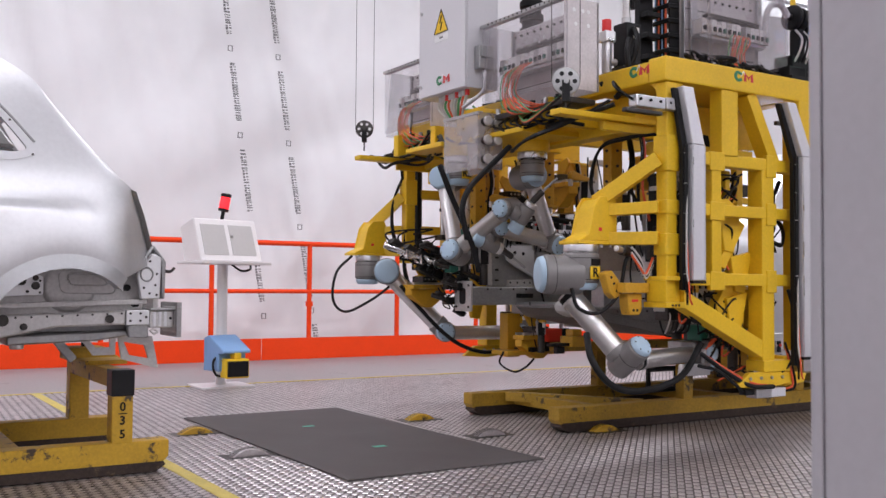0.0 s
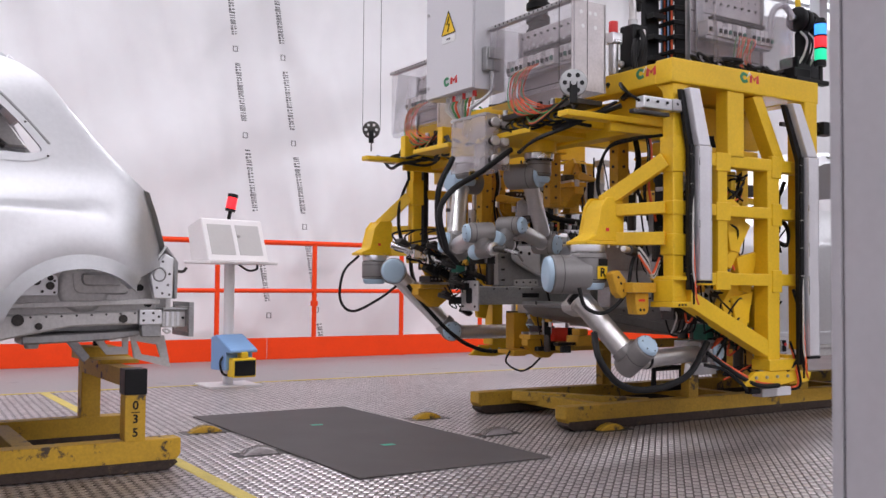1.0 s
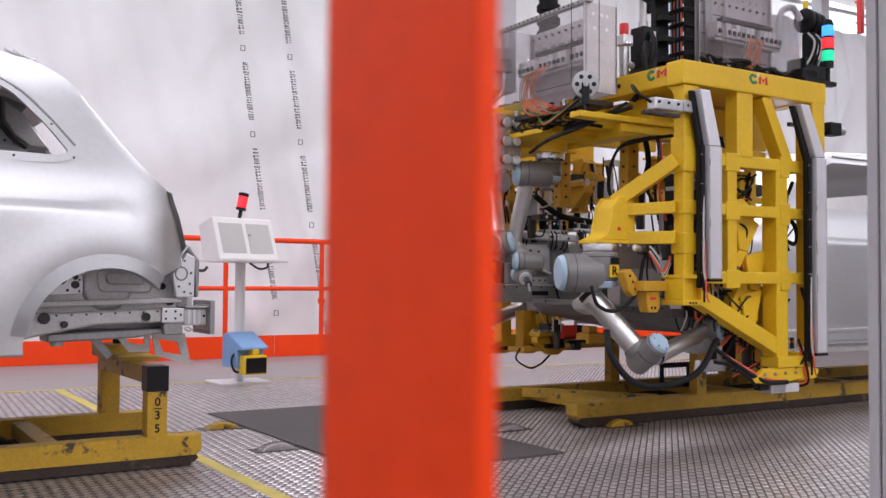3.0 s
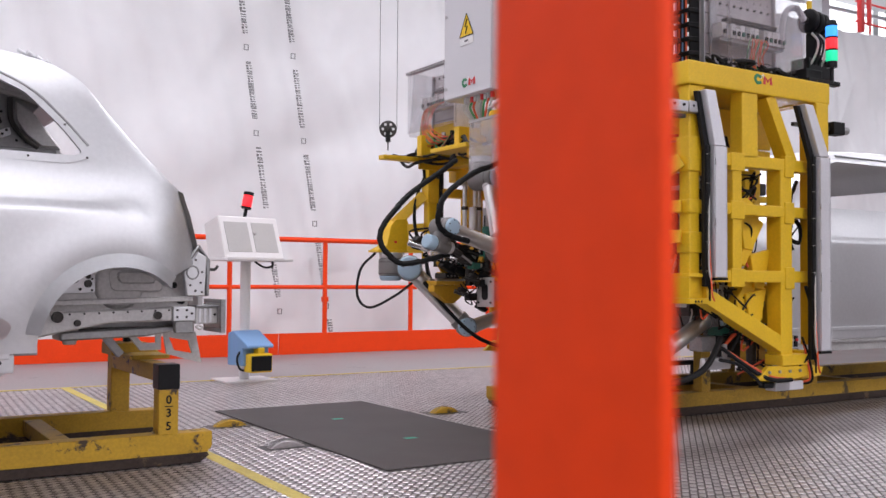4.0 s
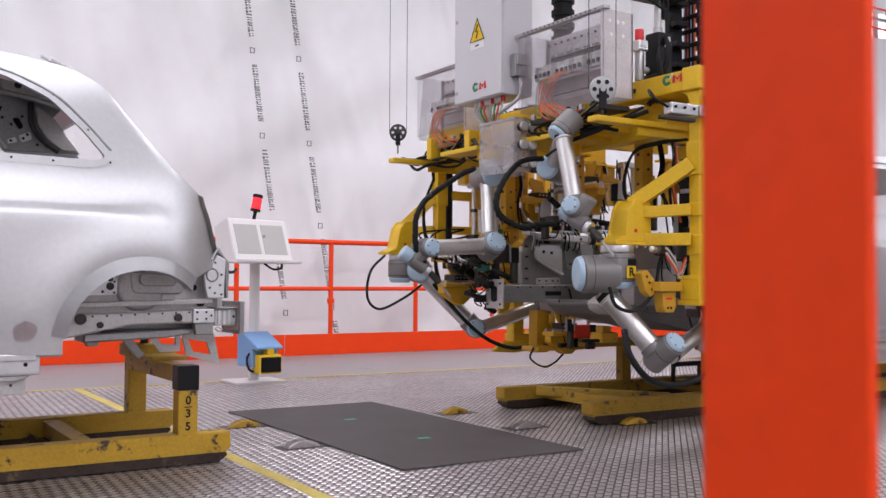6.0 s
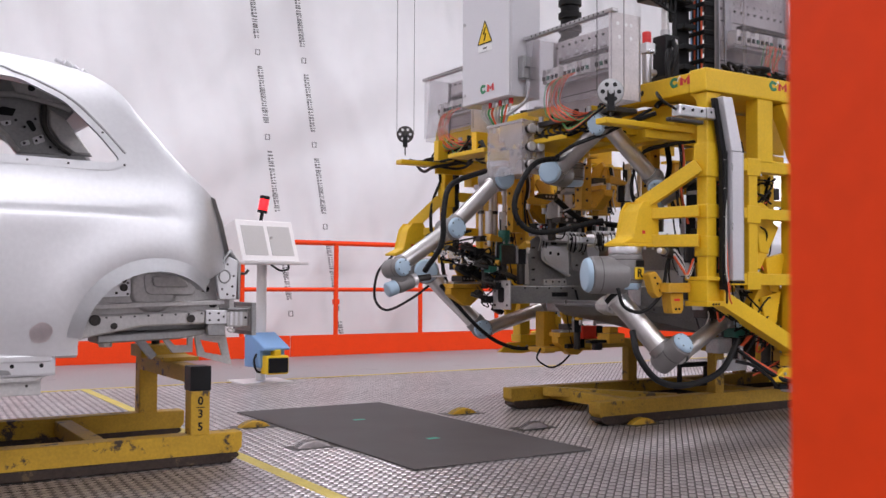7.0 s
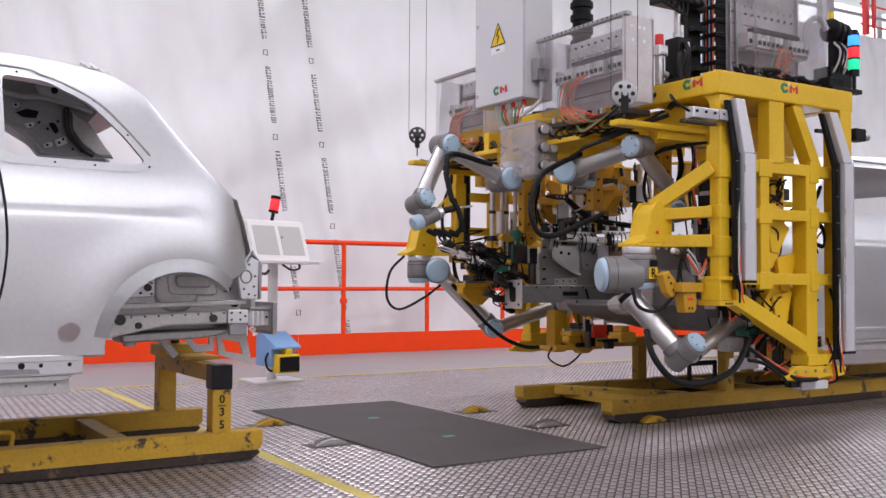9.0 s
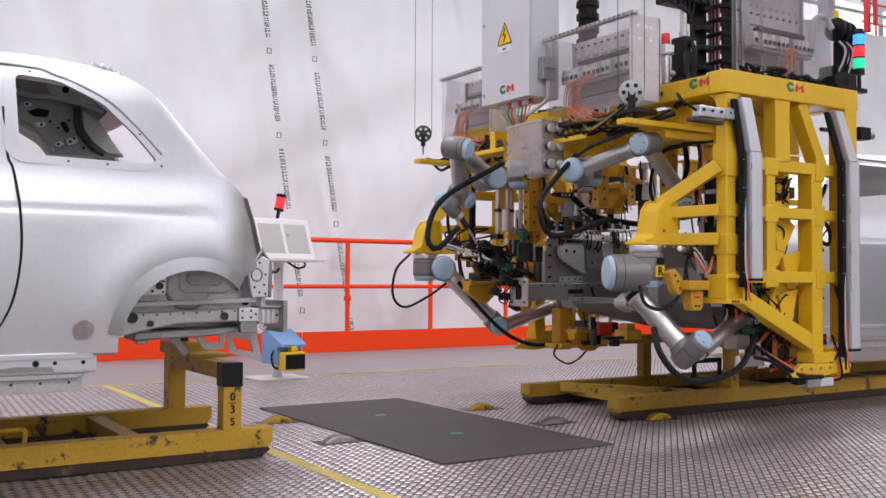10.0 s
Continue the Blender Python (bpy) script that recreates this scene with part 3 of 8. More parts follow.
def cabin_side(t):
    """The far inner side panel with pressed holes, plates and pillar."""
    inner = part("inner_panel", plate(((0.045, 1.528), (0.174, 1.520), (0.314, 1.50), (0.425, 1.425), (0.384, 1.376), (0.495, 1.237), (0.2, 1.232), (0.148, 1.301), (0.084, 1.342), (0.048, 1.361)), "y", 0.0, 0.02, 0.003), CAR_GREY, t, "grey pressed inner side panel")
    part("hex_hole", plate(((0.107, 1.394), (0.146, 1.413), (0.194, 1.407), (0.183, 1.378), (0.133, 1.378)), "y", -0.003, -0.0005, 0), BLACK, inner, "dark hole in the panel")
    part("oval_hole", plate(rounded(((0.229, 1.362), (0.253, 1.368), (0.274, 1.332), (0.258, 1.318)), 0.012, 3), "y", -0.003, -0.0005, 0), BLACK, inner, "dark hole in the panel")
    for pts in (((0.133, 1.352), (0.176, 1.360), (0.178, 1.342), (0.148, 1.332)), ((0.212, 1.276), (0.243, 1.288), (0.251, 1.267), (0.214, 1.258)), ((0.254, 1.294), (0.298, 1.314), (0.306, 1.283), (0.265, 1.266)), ((0.09, 1.43), (0.115, 1.437), (0.125, 1.418), (0.098, 1.41))):
        part("weld_plate", plate(rounded(pts, 0.006, 2), "y", -0.010, -0.0006, 0.002), CAR, inner, "pale steel weld plate")
    for x, z in ((0.16, 1.346), (0.193, 1.361), (0.226, 1.271), (0.272, 1.284), (0.287, 1.300), (0.266, 1.372), (0.226, 1.337), (0.104, 1.424), (0.325, 1.262), (0.36, 1.258)):
        part("inner_hole", cyl((x, -0.0125, z), (x, -0.009, z), 0.0055, seg=10), BLACK, inner)
    part("pillar_rib", tube([(0.297, -0.02, 1.43), (0.303, -0.022, 1.338), (0.348, -0.02, 1.278), (0.405, -0.016, 1.238)], 0.011, 8, 8), DARKSTEEL, inner, "dark pillar seam", smooth=True)
    part("pillar_face", plate(((0.315, 1.42), (0.384, 1.376), (0.490, 1.242), (0.418, 1.242), (0.360, 1.285), (0.320, 1.34)), "y", -0.022, -0.004, 0.006), CAR_DULL, inner, smooth=True)
    part("arch_lip", tube([(0.06, -0.012, 1.355), (0.10, -0.014, 1.338), (0.152, -0.014, 1.302), (0.205, -0.012, 1.236)], 0.010, 8, 6), CAR_DULL, inner, smooth=True)
    part("roof_panel", plate(((0.165, 1.506), (0.290, 1.498), (0.368, 1.438), (0.282, 1.446), (0.187, 1.463)), "y", -0.06, -0.045, 0.005), CAR_DULL, inner, "dull inner roof panel", smooth=True)
    part("roof_hole", cyl((0.241, -0.0625, 1.488), (0.241, -0.0595, 1.488), 0.014, seg=14), BLACK, inner)
    part("roof_rib", tube([(0.05, -0.02, 1.47), (0.12, -0.03, 1.455), (0.19, -0.03, 1.46), (0.30, -0.03, 1.445), (0.40, -0.02, 1.42)], 0.012, 8, 6), CAR_DULL, inner, smooth=True)


def car_body(x_off, label, cabin=True):
    t = thing("car_body", label, "car body", "car bodies on the line", at=(x_off, CAR_Y, 0))
    stations = [-2.05 + 0.05 * i for i in range(45)] + [0.18 + 0.025 * i for i in range(31)]
    bm = bmesh.new()
    rings = []
    for x in stations:
        top, ring = lerp_table(x, TOP), []
        blend = min(max((top - 0.05 - 1.12) / 0.25, 0), 1)
        zs = []
        for level in LEVELS:
            even = 0.47 + (level - 0.47) * (top - 0.52) / (LEVELS[-1] - 0.47)
            kept = level if level < 1.05 else 1.05 + (level - 1.05) * (top - 0.05 - 1.05) / (LEVELS[-1] - 1.05)
            zs.append(even + (kept - even) * blend)
        side = [(half_width(x, z), z) for z in zs]
        w = side[-1][0]
        roof = [(w * math.cos(a), top - 0.05 + 0.05 * math.sin(a) ** 0.8) for a in (math.pi / 2 * k / 8 for k in range(1, 9))]
        prof = side + roof
        for w_, z in prof:
            ring.append((x, -w_, z))
        for w_, z in reversed(prof[:-1]):
            ring.append((x, w_, z))
        rings.append([bm.verts.new(p) for p in ring])
    for a, b in zip(rings, rings[1:]):
        for k in range(len(a) - 1):
            bm.faces.new((a[k], b[k], b[k + 1], a[k + 1]))
    bm.faces.new(rings[-1])
    bmesh.ops.recalc_face_normals(bm, faces=bm.faces)
    shell = part("body_shell", bm, CAR, t, "bare silver sheet-steel side panel and roof")
    sol = shell.modifiers.new("solid", "SOLIDIFY")
    sol.thickness, sol.offset = 0.014, -1
    cut = []
    ring = [(0.545 + 0.264 * math.cos(a), 0.494 + 0.264 * math.sin(a)) for a in (2 * math.pi * k / 40 for k in range(40))]
    for outline, ya, yb in (
        (ring, -1.2, -0.45), (ring, 0.45, 1.2), (((0.735, 0.30), (1.1, 0.30), (1.1, 0.77), (0.86, 0.77), (0.735, 0.722)), -1.2, 1.2),
        (((0.4, 0.3), (0.8, 0.3), (0.8, 0.55), (0.4, 0.55)), -1.2, 1.2), (rounded(QUARTER, 0.028), -1.2, 1.2), (rounded(DOORWIN, 0.05), -1.2, 1.2),
    ):
        c = new("cutter", link_mesh(plate(outline, "y", ya, yb, 0), "cutter", CAR))
        c.location = (x_off, CAR_Y, 0)
        cut.append(c)
    tail = 0.52 if cabin else 0.80
    rear = new("cutter", link_mesh(plate(((-tail, 0.80), (tail, 0.80), (tail - 0.06, 1.14), (tail - 0.16, 1.38), (-tail + 0.16, 1.38), (-tail + 0.06, 1.14)), "x", 0.42 if cabin else 0.10, 1.3, 0), "cutter", CAR))
    rear.location = (x_off, CAR_Y, 0)
    cut.append(rear)
    boolean(shell, cut)
    arc = [radians(a) for a in range(48, 174, 5)]
    o = [(0.545 + 0.306 * math.cos(a), 0.494 + 0.306 * math.sin(a)) for a in arc]
    i = [(0.545 + 0.258 * math.cos(a), 0.494 + 0.258 * math.sin(a)) for a in arc]
    bm = bmesh.new()
    va = [bm.verts.new(on_side(x, z, 0.0015)) for x, z in o]
    vb = [bm.verts.new(on_side(x, z, 0.021)) for x, z in i]
    vc = [bm.verts.new(on_side(x, z, -0.05)) for x, z in i]
    for k in range(len(arc) - 1):
        bm.faces.new((va[k], va[k + 1], vb[k + 1], vb[k]))
        bm.faces.new((vb[k], vb[k + 1], vc[k + 1], vc[k]))
    got = bmesh.ops.solidify(bm, geom=list(bm.faces), thickness=0.004)
    bmesh.ops.recalc_face_normals(bm, faces=bm.faces)
    part("arch_flange", bm, CAR, t, smooth=True)
    qo, qi = rounded([(x + dx, z + dz) for (x, z), (dx, dz) in zip(QUARTER, ((-.035, .032), (.012, .034), (.028, .026), (.03, .018), (.04, -.006), (.0, -.03), (-.035, -.03), (-.05, .0)))], 0.05), rounded(QUARTER, 0.028)
    side_band(qo, qi, 0.004, "window_flange", CAR, t)
    # The groove is a raised tube; its shade is put in as darker grey.
    part("roof_groove", tube([on_side(x, z, 0.002) for x, z in ((-1.0, 1.47), (-0.072, 1.469), (0.115, 1.437), (0.27, 1.362), (0.36, 1.275), (0.447, 1.168))], 0.0055, 6), CAR_GREY, t, "grey line for the shaded pressed groove along the roof edge", smooth=True)
    rag = random.Random(8)
    for side in (-1, 1):
        for k in range(7):
            f = k / 6
            x, z = 0.27 + 0.185 * f, lerp_table(0.27 + 0.185 * f, TOP) - 0.012
            bump = cyl((x - 0.022, side * 0.50, z), (x + 0.02, side * 0.48, z - 0.012 - 0.02 * f), 0.006 + rag.uniform(0, 0.005), 0.005, 10, 0.002)
            part("hinge_flange", bump, CAR, t, "crumpled pressed edge at the rear of the roof", smooth=True)
    # panel gap of the door
    gap = [(-0.075, 1.30), (-0.07, 1.13), (-0.055, 1.08), (-0.04, 0.95), (-0.035, 0.80), (-0.06, 0.64), (-0.13, 0.50)]
    part("door_gap", tube([on_side(x, z, -0.0012) for x, z in gap], 0.0045), BLACK, t, "dark gap round the door")
    part("door_gap", tube([on_side(x, z, -0.0012) for x, z in ((-1.45, 1.08), (-1.50, 0.8), (-1.46, 0.5))], 0.0035), BLACK, t, "dark gap round the door")
    hb = box((-0.02, -0.012, -0.012), (0.18, 0.004, 0.012), 0.006)
    handle = part("door_handle", hb, BLACK, t, "dark door handle recess")
    handle.matrix_basis = Matrix.Translation(on_side(-0.42, 0.93, 0.002))
    for r0, r1, m_, out in ((0.0, 0.034, SAND_DARK, 0.0010),):
        bm = bmesh.new()
        turns = [2 * math.pi * k / 32 for k in range(32)]
        wob = [1 + 0.07 * math.sin(2 * a + 0.6) + 0.04 * math.sin(5 * a) for a in turns]
        ring_a = [bm.verts.new(on_side(0.162 + max(r0, 0.002) * w * math.cos(a), 0.548 + max(r0, 0.002) * w * 1.05 * math.sin(a), out)) for a, w in zip(turns, wob)]
        ring_b = [bm.verts.new(on_side(0.162 + r1 * w * math.cos(a), 0.548 + r1 * w * 1.05 * math.sin(a), out)) for a, w in zip(turns, wob)]
        for k in range(32):
            bm.faces.new((ring_a[k], ring_a[(k + 1) % 32], ring_b[(k + 1) % 32], ring_b[k]))
        bmesh.ops.solidify(bm, geom=list(bm.faces), thickness=0.001)
        bmesh.ops.recalc_face_normals(bm, faces=bm.faces)
        part("sanding_mark", bm, m_, t, "round sanded rework mark")
    # sill with pressed ledges
    part("sill", box((-1.75, -0.79, 0.405), (0.215, -0.70, 0.468), 0.008), CAR, t, "silver sill with punched holes")
    part("sill_flange", box((-1.75, -0.762, 0.34), (0.175, -0.735, 0.41), 0.004), CAR_DULL, t)
    part("sill_ledge", box((-1.75, -0.80, 0.452), (0.20, -0.789, 0.474), 0.004), CAR, t)
    part("sill_ledge", plate(((-1.75, 0.385), (0.15, 0.385), (0.19, 0.404), (-1.75, 0.404)), "y", -0.785, -0.735, 0.004), CAR_DULL, t)
    for x in (-0.50, -0.02):
        part("sill_pocket", plate(rounded(((x - 0.10, 0.412), (x + 0.10, 0.412), (x + 0.09, 0.428), (x - 0.02, 0.432), (x - 0.09, 0.424)), 0.006), "y", -0.7915, -0.789, 0), CAR_GREY, t, "pressed pocket in the sill")
    rng = random.Random(5)
    for x in (-0.62, -0.35, -0.10, 0.02, 0.08, 0.17):
        part("sill_hole", cyl((x, -0.7905, 0.44), (x, -0.788, 0.44), rng.choice((0.007, 0.011)), seg=12), BLACK, t)
    for x in (-0.4, -0.2, -0.05, 0.04, 0.13):
        part("weld_spot", cyl((x, -0.7632, 0.372), (x, -0.760, 0.372), 0.005, seg=10), DARKSTEEL, t)
    # inner structure under the quarter panel
    wheelhouse = plate(rounded(((0.12, 0.50), (0.12, 0.78), (0.30, 0.86), (0.72, 0.86), (0.86, 0.74), (0.86, 0.575), (0.2, 0.575)), 0.06), "y", -0.55, -0.53, 0.004)
    part("wheelhouse", wheelhouse, CAR_DULL, t, "dull pressed-steel inner wheelhouse", smooth=True)
    hump = cyl((0.60, -0.56, 0.69), (0.60, -0.54, 0.69), 0.08, 0.10, 32, 0.008)
    part("strut_dome", hump, CAR_DULL, t, smooth=True)
    part("gusset_plate", plate(rounded(((0.30, 0.655), (0.33, 0.735), (0.43, 0.75), (0.512, 0.728), (0.512, 0.662)), 0.012, 3), "y", -0.572, -0.562, 0.002), CAR, t)
    for o in (0.0, 0.03):
        part("pressing", plate(rounded(((0.565 + o, 0.665 + o), (0.555 + o, 0.752 - o * 0.4), (0.74 - o, 0.752 - o * 0.4), (0.765 - o, 0.665 + o)), 0.03, 4), "y", -0.563 - o * 0.3, -0.549, 0.006), CAR_DULL, t, smooth=True)
    part("ledge", beam((0.22, -0.575, 0.622), (0.86, -0.575, 0.640), 0.05, 0.018), CAR_DULL, t)
    for x in (0.27, 0.31, 0.35, 0.40):
        part("bolt_hole", cyl((x, -0.576, 0.667 + (x - 0.27) * 0.2), (x, -0.5725, 0.667 + (x - 0.27) * 0.2), 0.006, seg=10), BLACK, t)
    part("nut", cyl((0.395, -0.60, 0.71), (0.395, -0.572, 0.71), 0.018, seg=14, bevel=0.003), DARKSTEEL, t)
    for x, z, r in ((0.486, 0.695, 0.014), (0.486, 0.722, 0.010), (0.44, 0.712, 0.016), (0.46, 0.675, 0.005), (0.50, 0.672, 0.004), (0.50, 0.712, 0.004), (0.40, 0.70, 0.012)):
        part("bolt_hole", cyl((x, -0.580, z), (x, -0.5715, z), r, seg=14, bevel=0.002), DARKSTEEL, t)
    for x, z in ((0.795, 0.69), (0.826, 0.631)):
        part("bolt_hole", cyl((x, -0.575, z), (x, -0.548, z), 0.012, seg=12), BLACK, t)
    part("longitudinal", plate(((0.16, 0.47), (0.16, 0.56), (0.30, 0.593), (0.785, 0.609), (0.785, 0.558), (0.549, 0.553), (0.41, 0.526), (0.30, 0.503)), "y", -0.60, -0.47, 0.006), CAR_DULL, t, "dull steel rear longitudinal with holes")
    part("rail_underside", plate(((0.40, 0.490), (0.40, 0.523), (0.84, 0.539), (0.80, 0.515), (0.70, 0.50)), "y", -0.55, -0.40, 0.006), CAR_GREY, t)
    part("rail_end", box((0.786, -0.604, 0.557), (0.868, -0.47, 0.610), 0.004), CAR, t)
    for x, z in ((0.80, 0.598), (0.835, 0.598), (0.80, 0.572), (0.835, 0.572), (0.855, 0.585)):
        part("weld_spot", cyl((x, -0.6065, z), (x, -0.6035, z), 0.0045, seg=8), DARKSTEEL, t)
    for x, z, r in ((0.379, 0.578, 0.020), (0.446, 0.556, 0.012), (0.728, 0.579, 0.015), (0.31, 0.545, 0.012)):
        part("rail_bolt", cyl((x, -0.612, z), (x, -0.598, z), r, seg=14, bevel=0.003), DARKSTEEL, t)
    for k in range(11):
        part("weld_spot", cyl((0.27 + 0.05 * k, -0.6025, 0.582 + 0.0016 * k), (0.27 + 0.05 * k, -0.599, 0.582 + 0.0016 * k), 0.004, seg=8), DARKSTEEL, t)
    # rear corner: lamp panel, dark seam, crash box
    lamp = part("lamp_panel", plate(((0.814, 0.738), (0.868, 0.815), (0.903, 0.798), (0.898, 0.65), (0.83, 0.65)), "y", -0.625, -0.60, 0.004), CAR, t, "pale pressed tail lamp panel")
    ring_pts = [(0.849 + 0.022 * math.cos(a), -0.627, 0.738 + 0.024 * math.sin(a)) for a in [2 * math.pi * k / 16 for k in range(17)]]
    part("pressed_ring", tube(ring_pts, 0.003, 6, 1), CAR_GREY, lamp, smooth=True)
    for x, z in ((0.86, 0.785), (0.885, 0.74), (0.88, 0.70), (0.86, 0.67), (0.84, 0.69), (0.885, 0.665)):
        part("hole", cyl((x, -0.6265, z), (x, -0.6245, z), 0.0045, seg=8), DARKSTEEL, lamp)
    part("seam_fold", tube([(0.806, -0.628, 0.74), (0.858, -0.632, 0.822), (0.872, -0.63, 0.838)], 0.006, 6, 3), CAR_GREY, t, smooth=True)
    part("corner_fold", plate(((0.868, 0.838), (0.905, 0.80), (0.912, 0.65), (0.922, 0.65), (0.925, 0.785), (0.888, 0.835)), "y", -0.60, -0.54, 0.003), CAR_GREY, t, "grey folded rear edge")
    part("bracket_arm", tube([(0.915, -0.57, 0.755), (0.95, -0.57, 0.75), (0.965, -0.57, 0.765)], 0.006, 6, 3), DARKSTEEL, t)
    part("rear_panel", box((0.885, -0.58, 0.60), (0.905, 0.58, 0.80), 0.004), CAR_DULL, t)
    part("rear_gusset", plate(((0.795, 0.552), (0.868, 0.60), (0.868, 0.51), (0.80, 0.512)), "y", -0.59, -0.56, 0.003), CAR_GREY, t)
    cb = part("crash_box", box((0.8685, -0.60, 0.545), (0.956, -0.46, 0.609), 0.008), CAR_DULL, t, "square silver crash box with flanges")
    for x in (0.880, 0.900, 0.920):
        part("rib", box((x, -0.606, 0.550), (x + 0.011, -0.598, 0.604), 0.003), CAR, cb)
    part("bolt_hole", cyl((0.944, -0.603, 0.58), (0.944, -0.5995, 0.58), 0.005, seg=10), BLACK, cb)
    frame_bm = bmesh.new()
    for lo, hi in (((0.957, -0.635, 0.512), (0.975, -0.43, 0.528)), ((0.957, -0.635, 0.622), (0.975, -0.43, 0.638)), ((0.957, -0.635, 0.5282), (0.975, -0.615, 0.6218)), ((0.957, -0.45, 0.5282), (0.975, -0.43, 0.6218))):
        add_box(frame_bm, lo, hi, 0.002)
    part("end_frame", frame_bm, CAR_GREY, cb, "grey flanged end frame")
    part("end_plate", box((0.958, -0.614, 0.529), (0.966, -0.451, 0.621), 0.002), CAR_DULL, cb)
    part("top_flange", box((0.868, -0.615, 0.6095), (0.957, -0.45, 0.616), 0.002), CAR_GREY, cb)
    part("tow_eye", tube([(0.872, -0.60, 0.535), (0.885, -0.605, 0.525), (0.898, -0.60, 0.532), (0.885, -0.595, 0.54), (0.872, -0.60, 0.535)], 0.004, 6, 4), CAR_DULL, cb, smooth=True)
    # far crash box and cross panel so that the tail is whole
    part("crash_box", box((0.885, 0.46, 0.520), (1.0, 0.60, 0.612), 0.01), CAR_DULL, t)
    part("floor_pan", box((-1.9, -0.70, 0.455), (0.30, 0.70, 0.475), 0.004), CAR_GREY, t)
    part("boot_floor", box((0.25, -0.47, 0.53), (0.87, 0.47, 0.56), 0.004), CAR_GREY, t)
    hang = pierced_plate(((0.801, 0.518), (0.930, 0.507), (0.956, 0.383), (0.818, 0.423)), ((0.825, 0.487), (0.902, 0.473), (0.918, 0.423), (0.846, 0.437)))
    hang2 = pierced_plate(((0.655, 0.520), (0.795, 0.520), (0.795, 0.440), (0.716, 0.440)), ((0.692, 0.505), (0.775, 0.505), (0.775, 0.468), (0.724, 0.468)))
    part("tow_bracket", hang2, CAR_DULL, t, "hanging grey steel bracket frame")
    part("tow_bracket", hang, CAR_DULL, t, "hanging grey steel bracket frame")
    part("hanger", beam((0.58, -0.35, 0.52), (0.66, -0.35, 0.42), 0.03, 0.03), CAR_GREY, t)
    part("drain_cup", cyl((0.441, -0.5, 0.475), (0.441, -0.5, 0.53), 0.022, 0.034, 18, 0.003), CAR_DULL, t, smooth=True)
    # lamp recess down the tail edge
    zs = [1.035, 1.0, 0.95, 0.90, 0.85, 0.82]
    xs = [0.772, 0.785, 0.803, 0.822, 0.840, 0.850]
    bm = bmesh.new()
    l = [bm.verts.new(on_side(x, z, 0.004)) for x, z in zip(xs, zs)]
    r = [bm.verts.new(on_side(min(x + 0.032, 0.925), z - 0.004, 0.002)) for x, z in zip(xs, zs)]
    for k in range(len(zs) - 1):
        bm.faces.new((l[k], r[k], r[k + 1], l[k + 1]))
    bmesh.ops.solidify(bm, geom=list(bm.faces), thickness=0.005)
    part("lamp_recess", bm, CAR_GREY, t, "dark tail lamp recess", smooth=True)
    if cabin:
        cabin_side(t)
    for k, (x, z) in enumerate(((0.02, 1.445), (0.14, 1.432), (0.27, 1.36), (0.375, 1.24), (0.44, 1.125), (0.25, 1.118), (0.12, 1.12))):
        part("clip_hole", cyl(on_side(x, z, 0.0055), on_side(x, z, 0.003), 0.004, seg=10), DARKSTEEL, t)
    return t


def pierced_plate(outer, inner, y=-0.42, thick=0.014):
    """An upright four-sided plate with a four-sided opening."""
    bm = bmesh.new()
    rings = [[[bm.verts.new((x, yy, z)) for x, z in loop] for loop in (outer, inner)] for yy in (y, y + thick)]
    for k in range(4):
        n = (k + 1) % 4
        (a, b), (c, d) = rings
        for quad in ((a[k], a[n], b[n], b[k]), (c[n], c[k], d[k], d[n]), (a[n], a[k], c[k], c[n]), (b[k], b[n], d[n], d[k])):
            bm.faces.new(quad)
    bmesh.ops.recalc_face_normals(bm, faces=bm.faces)
    return bm


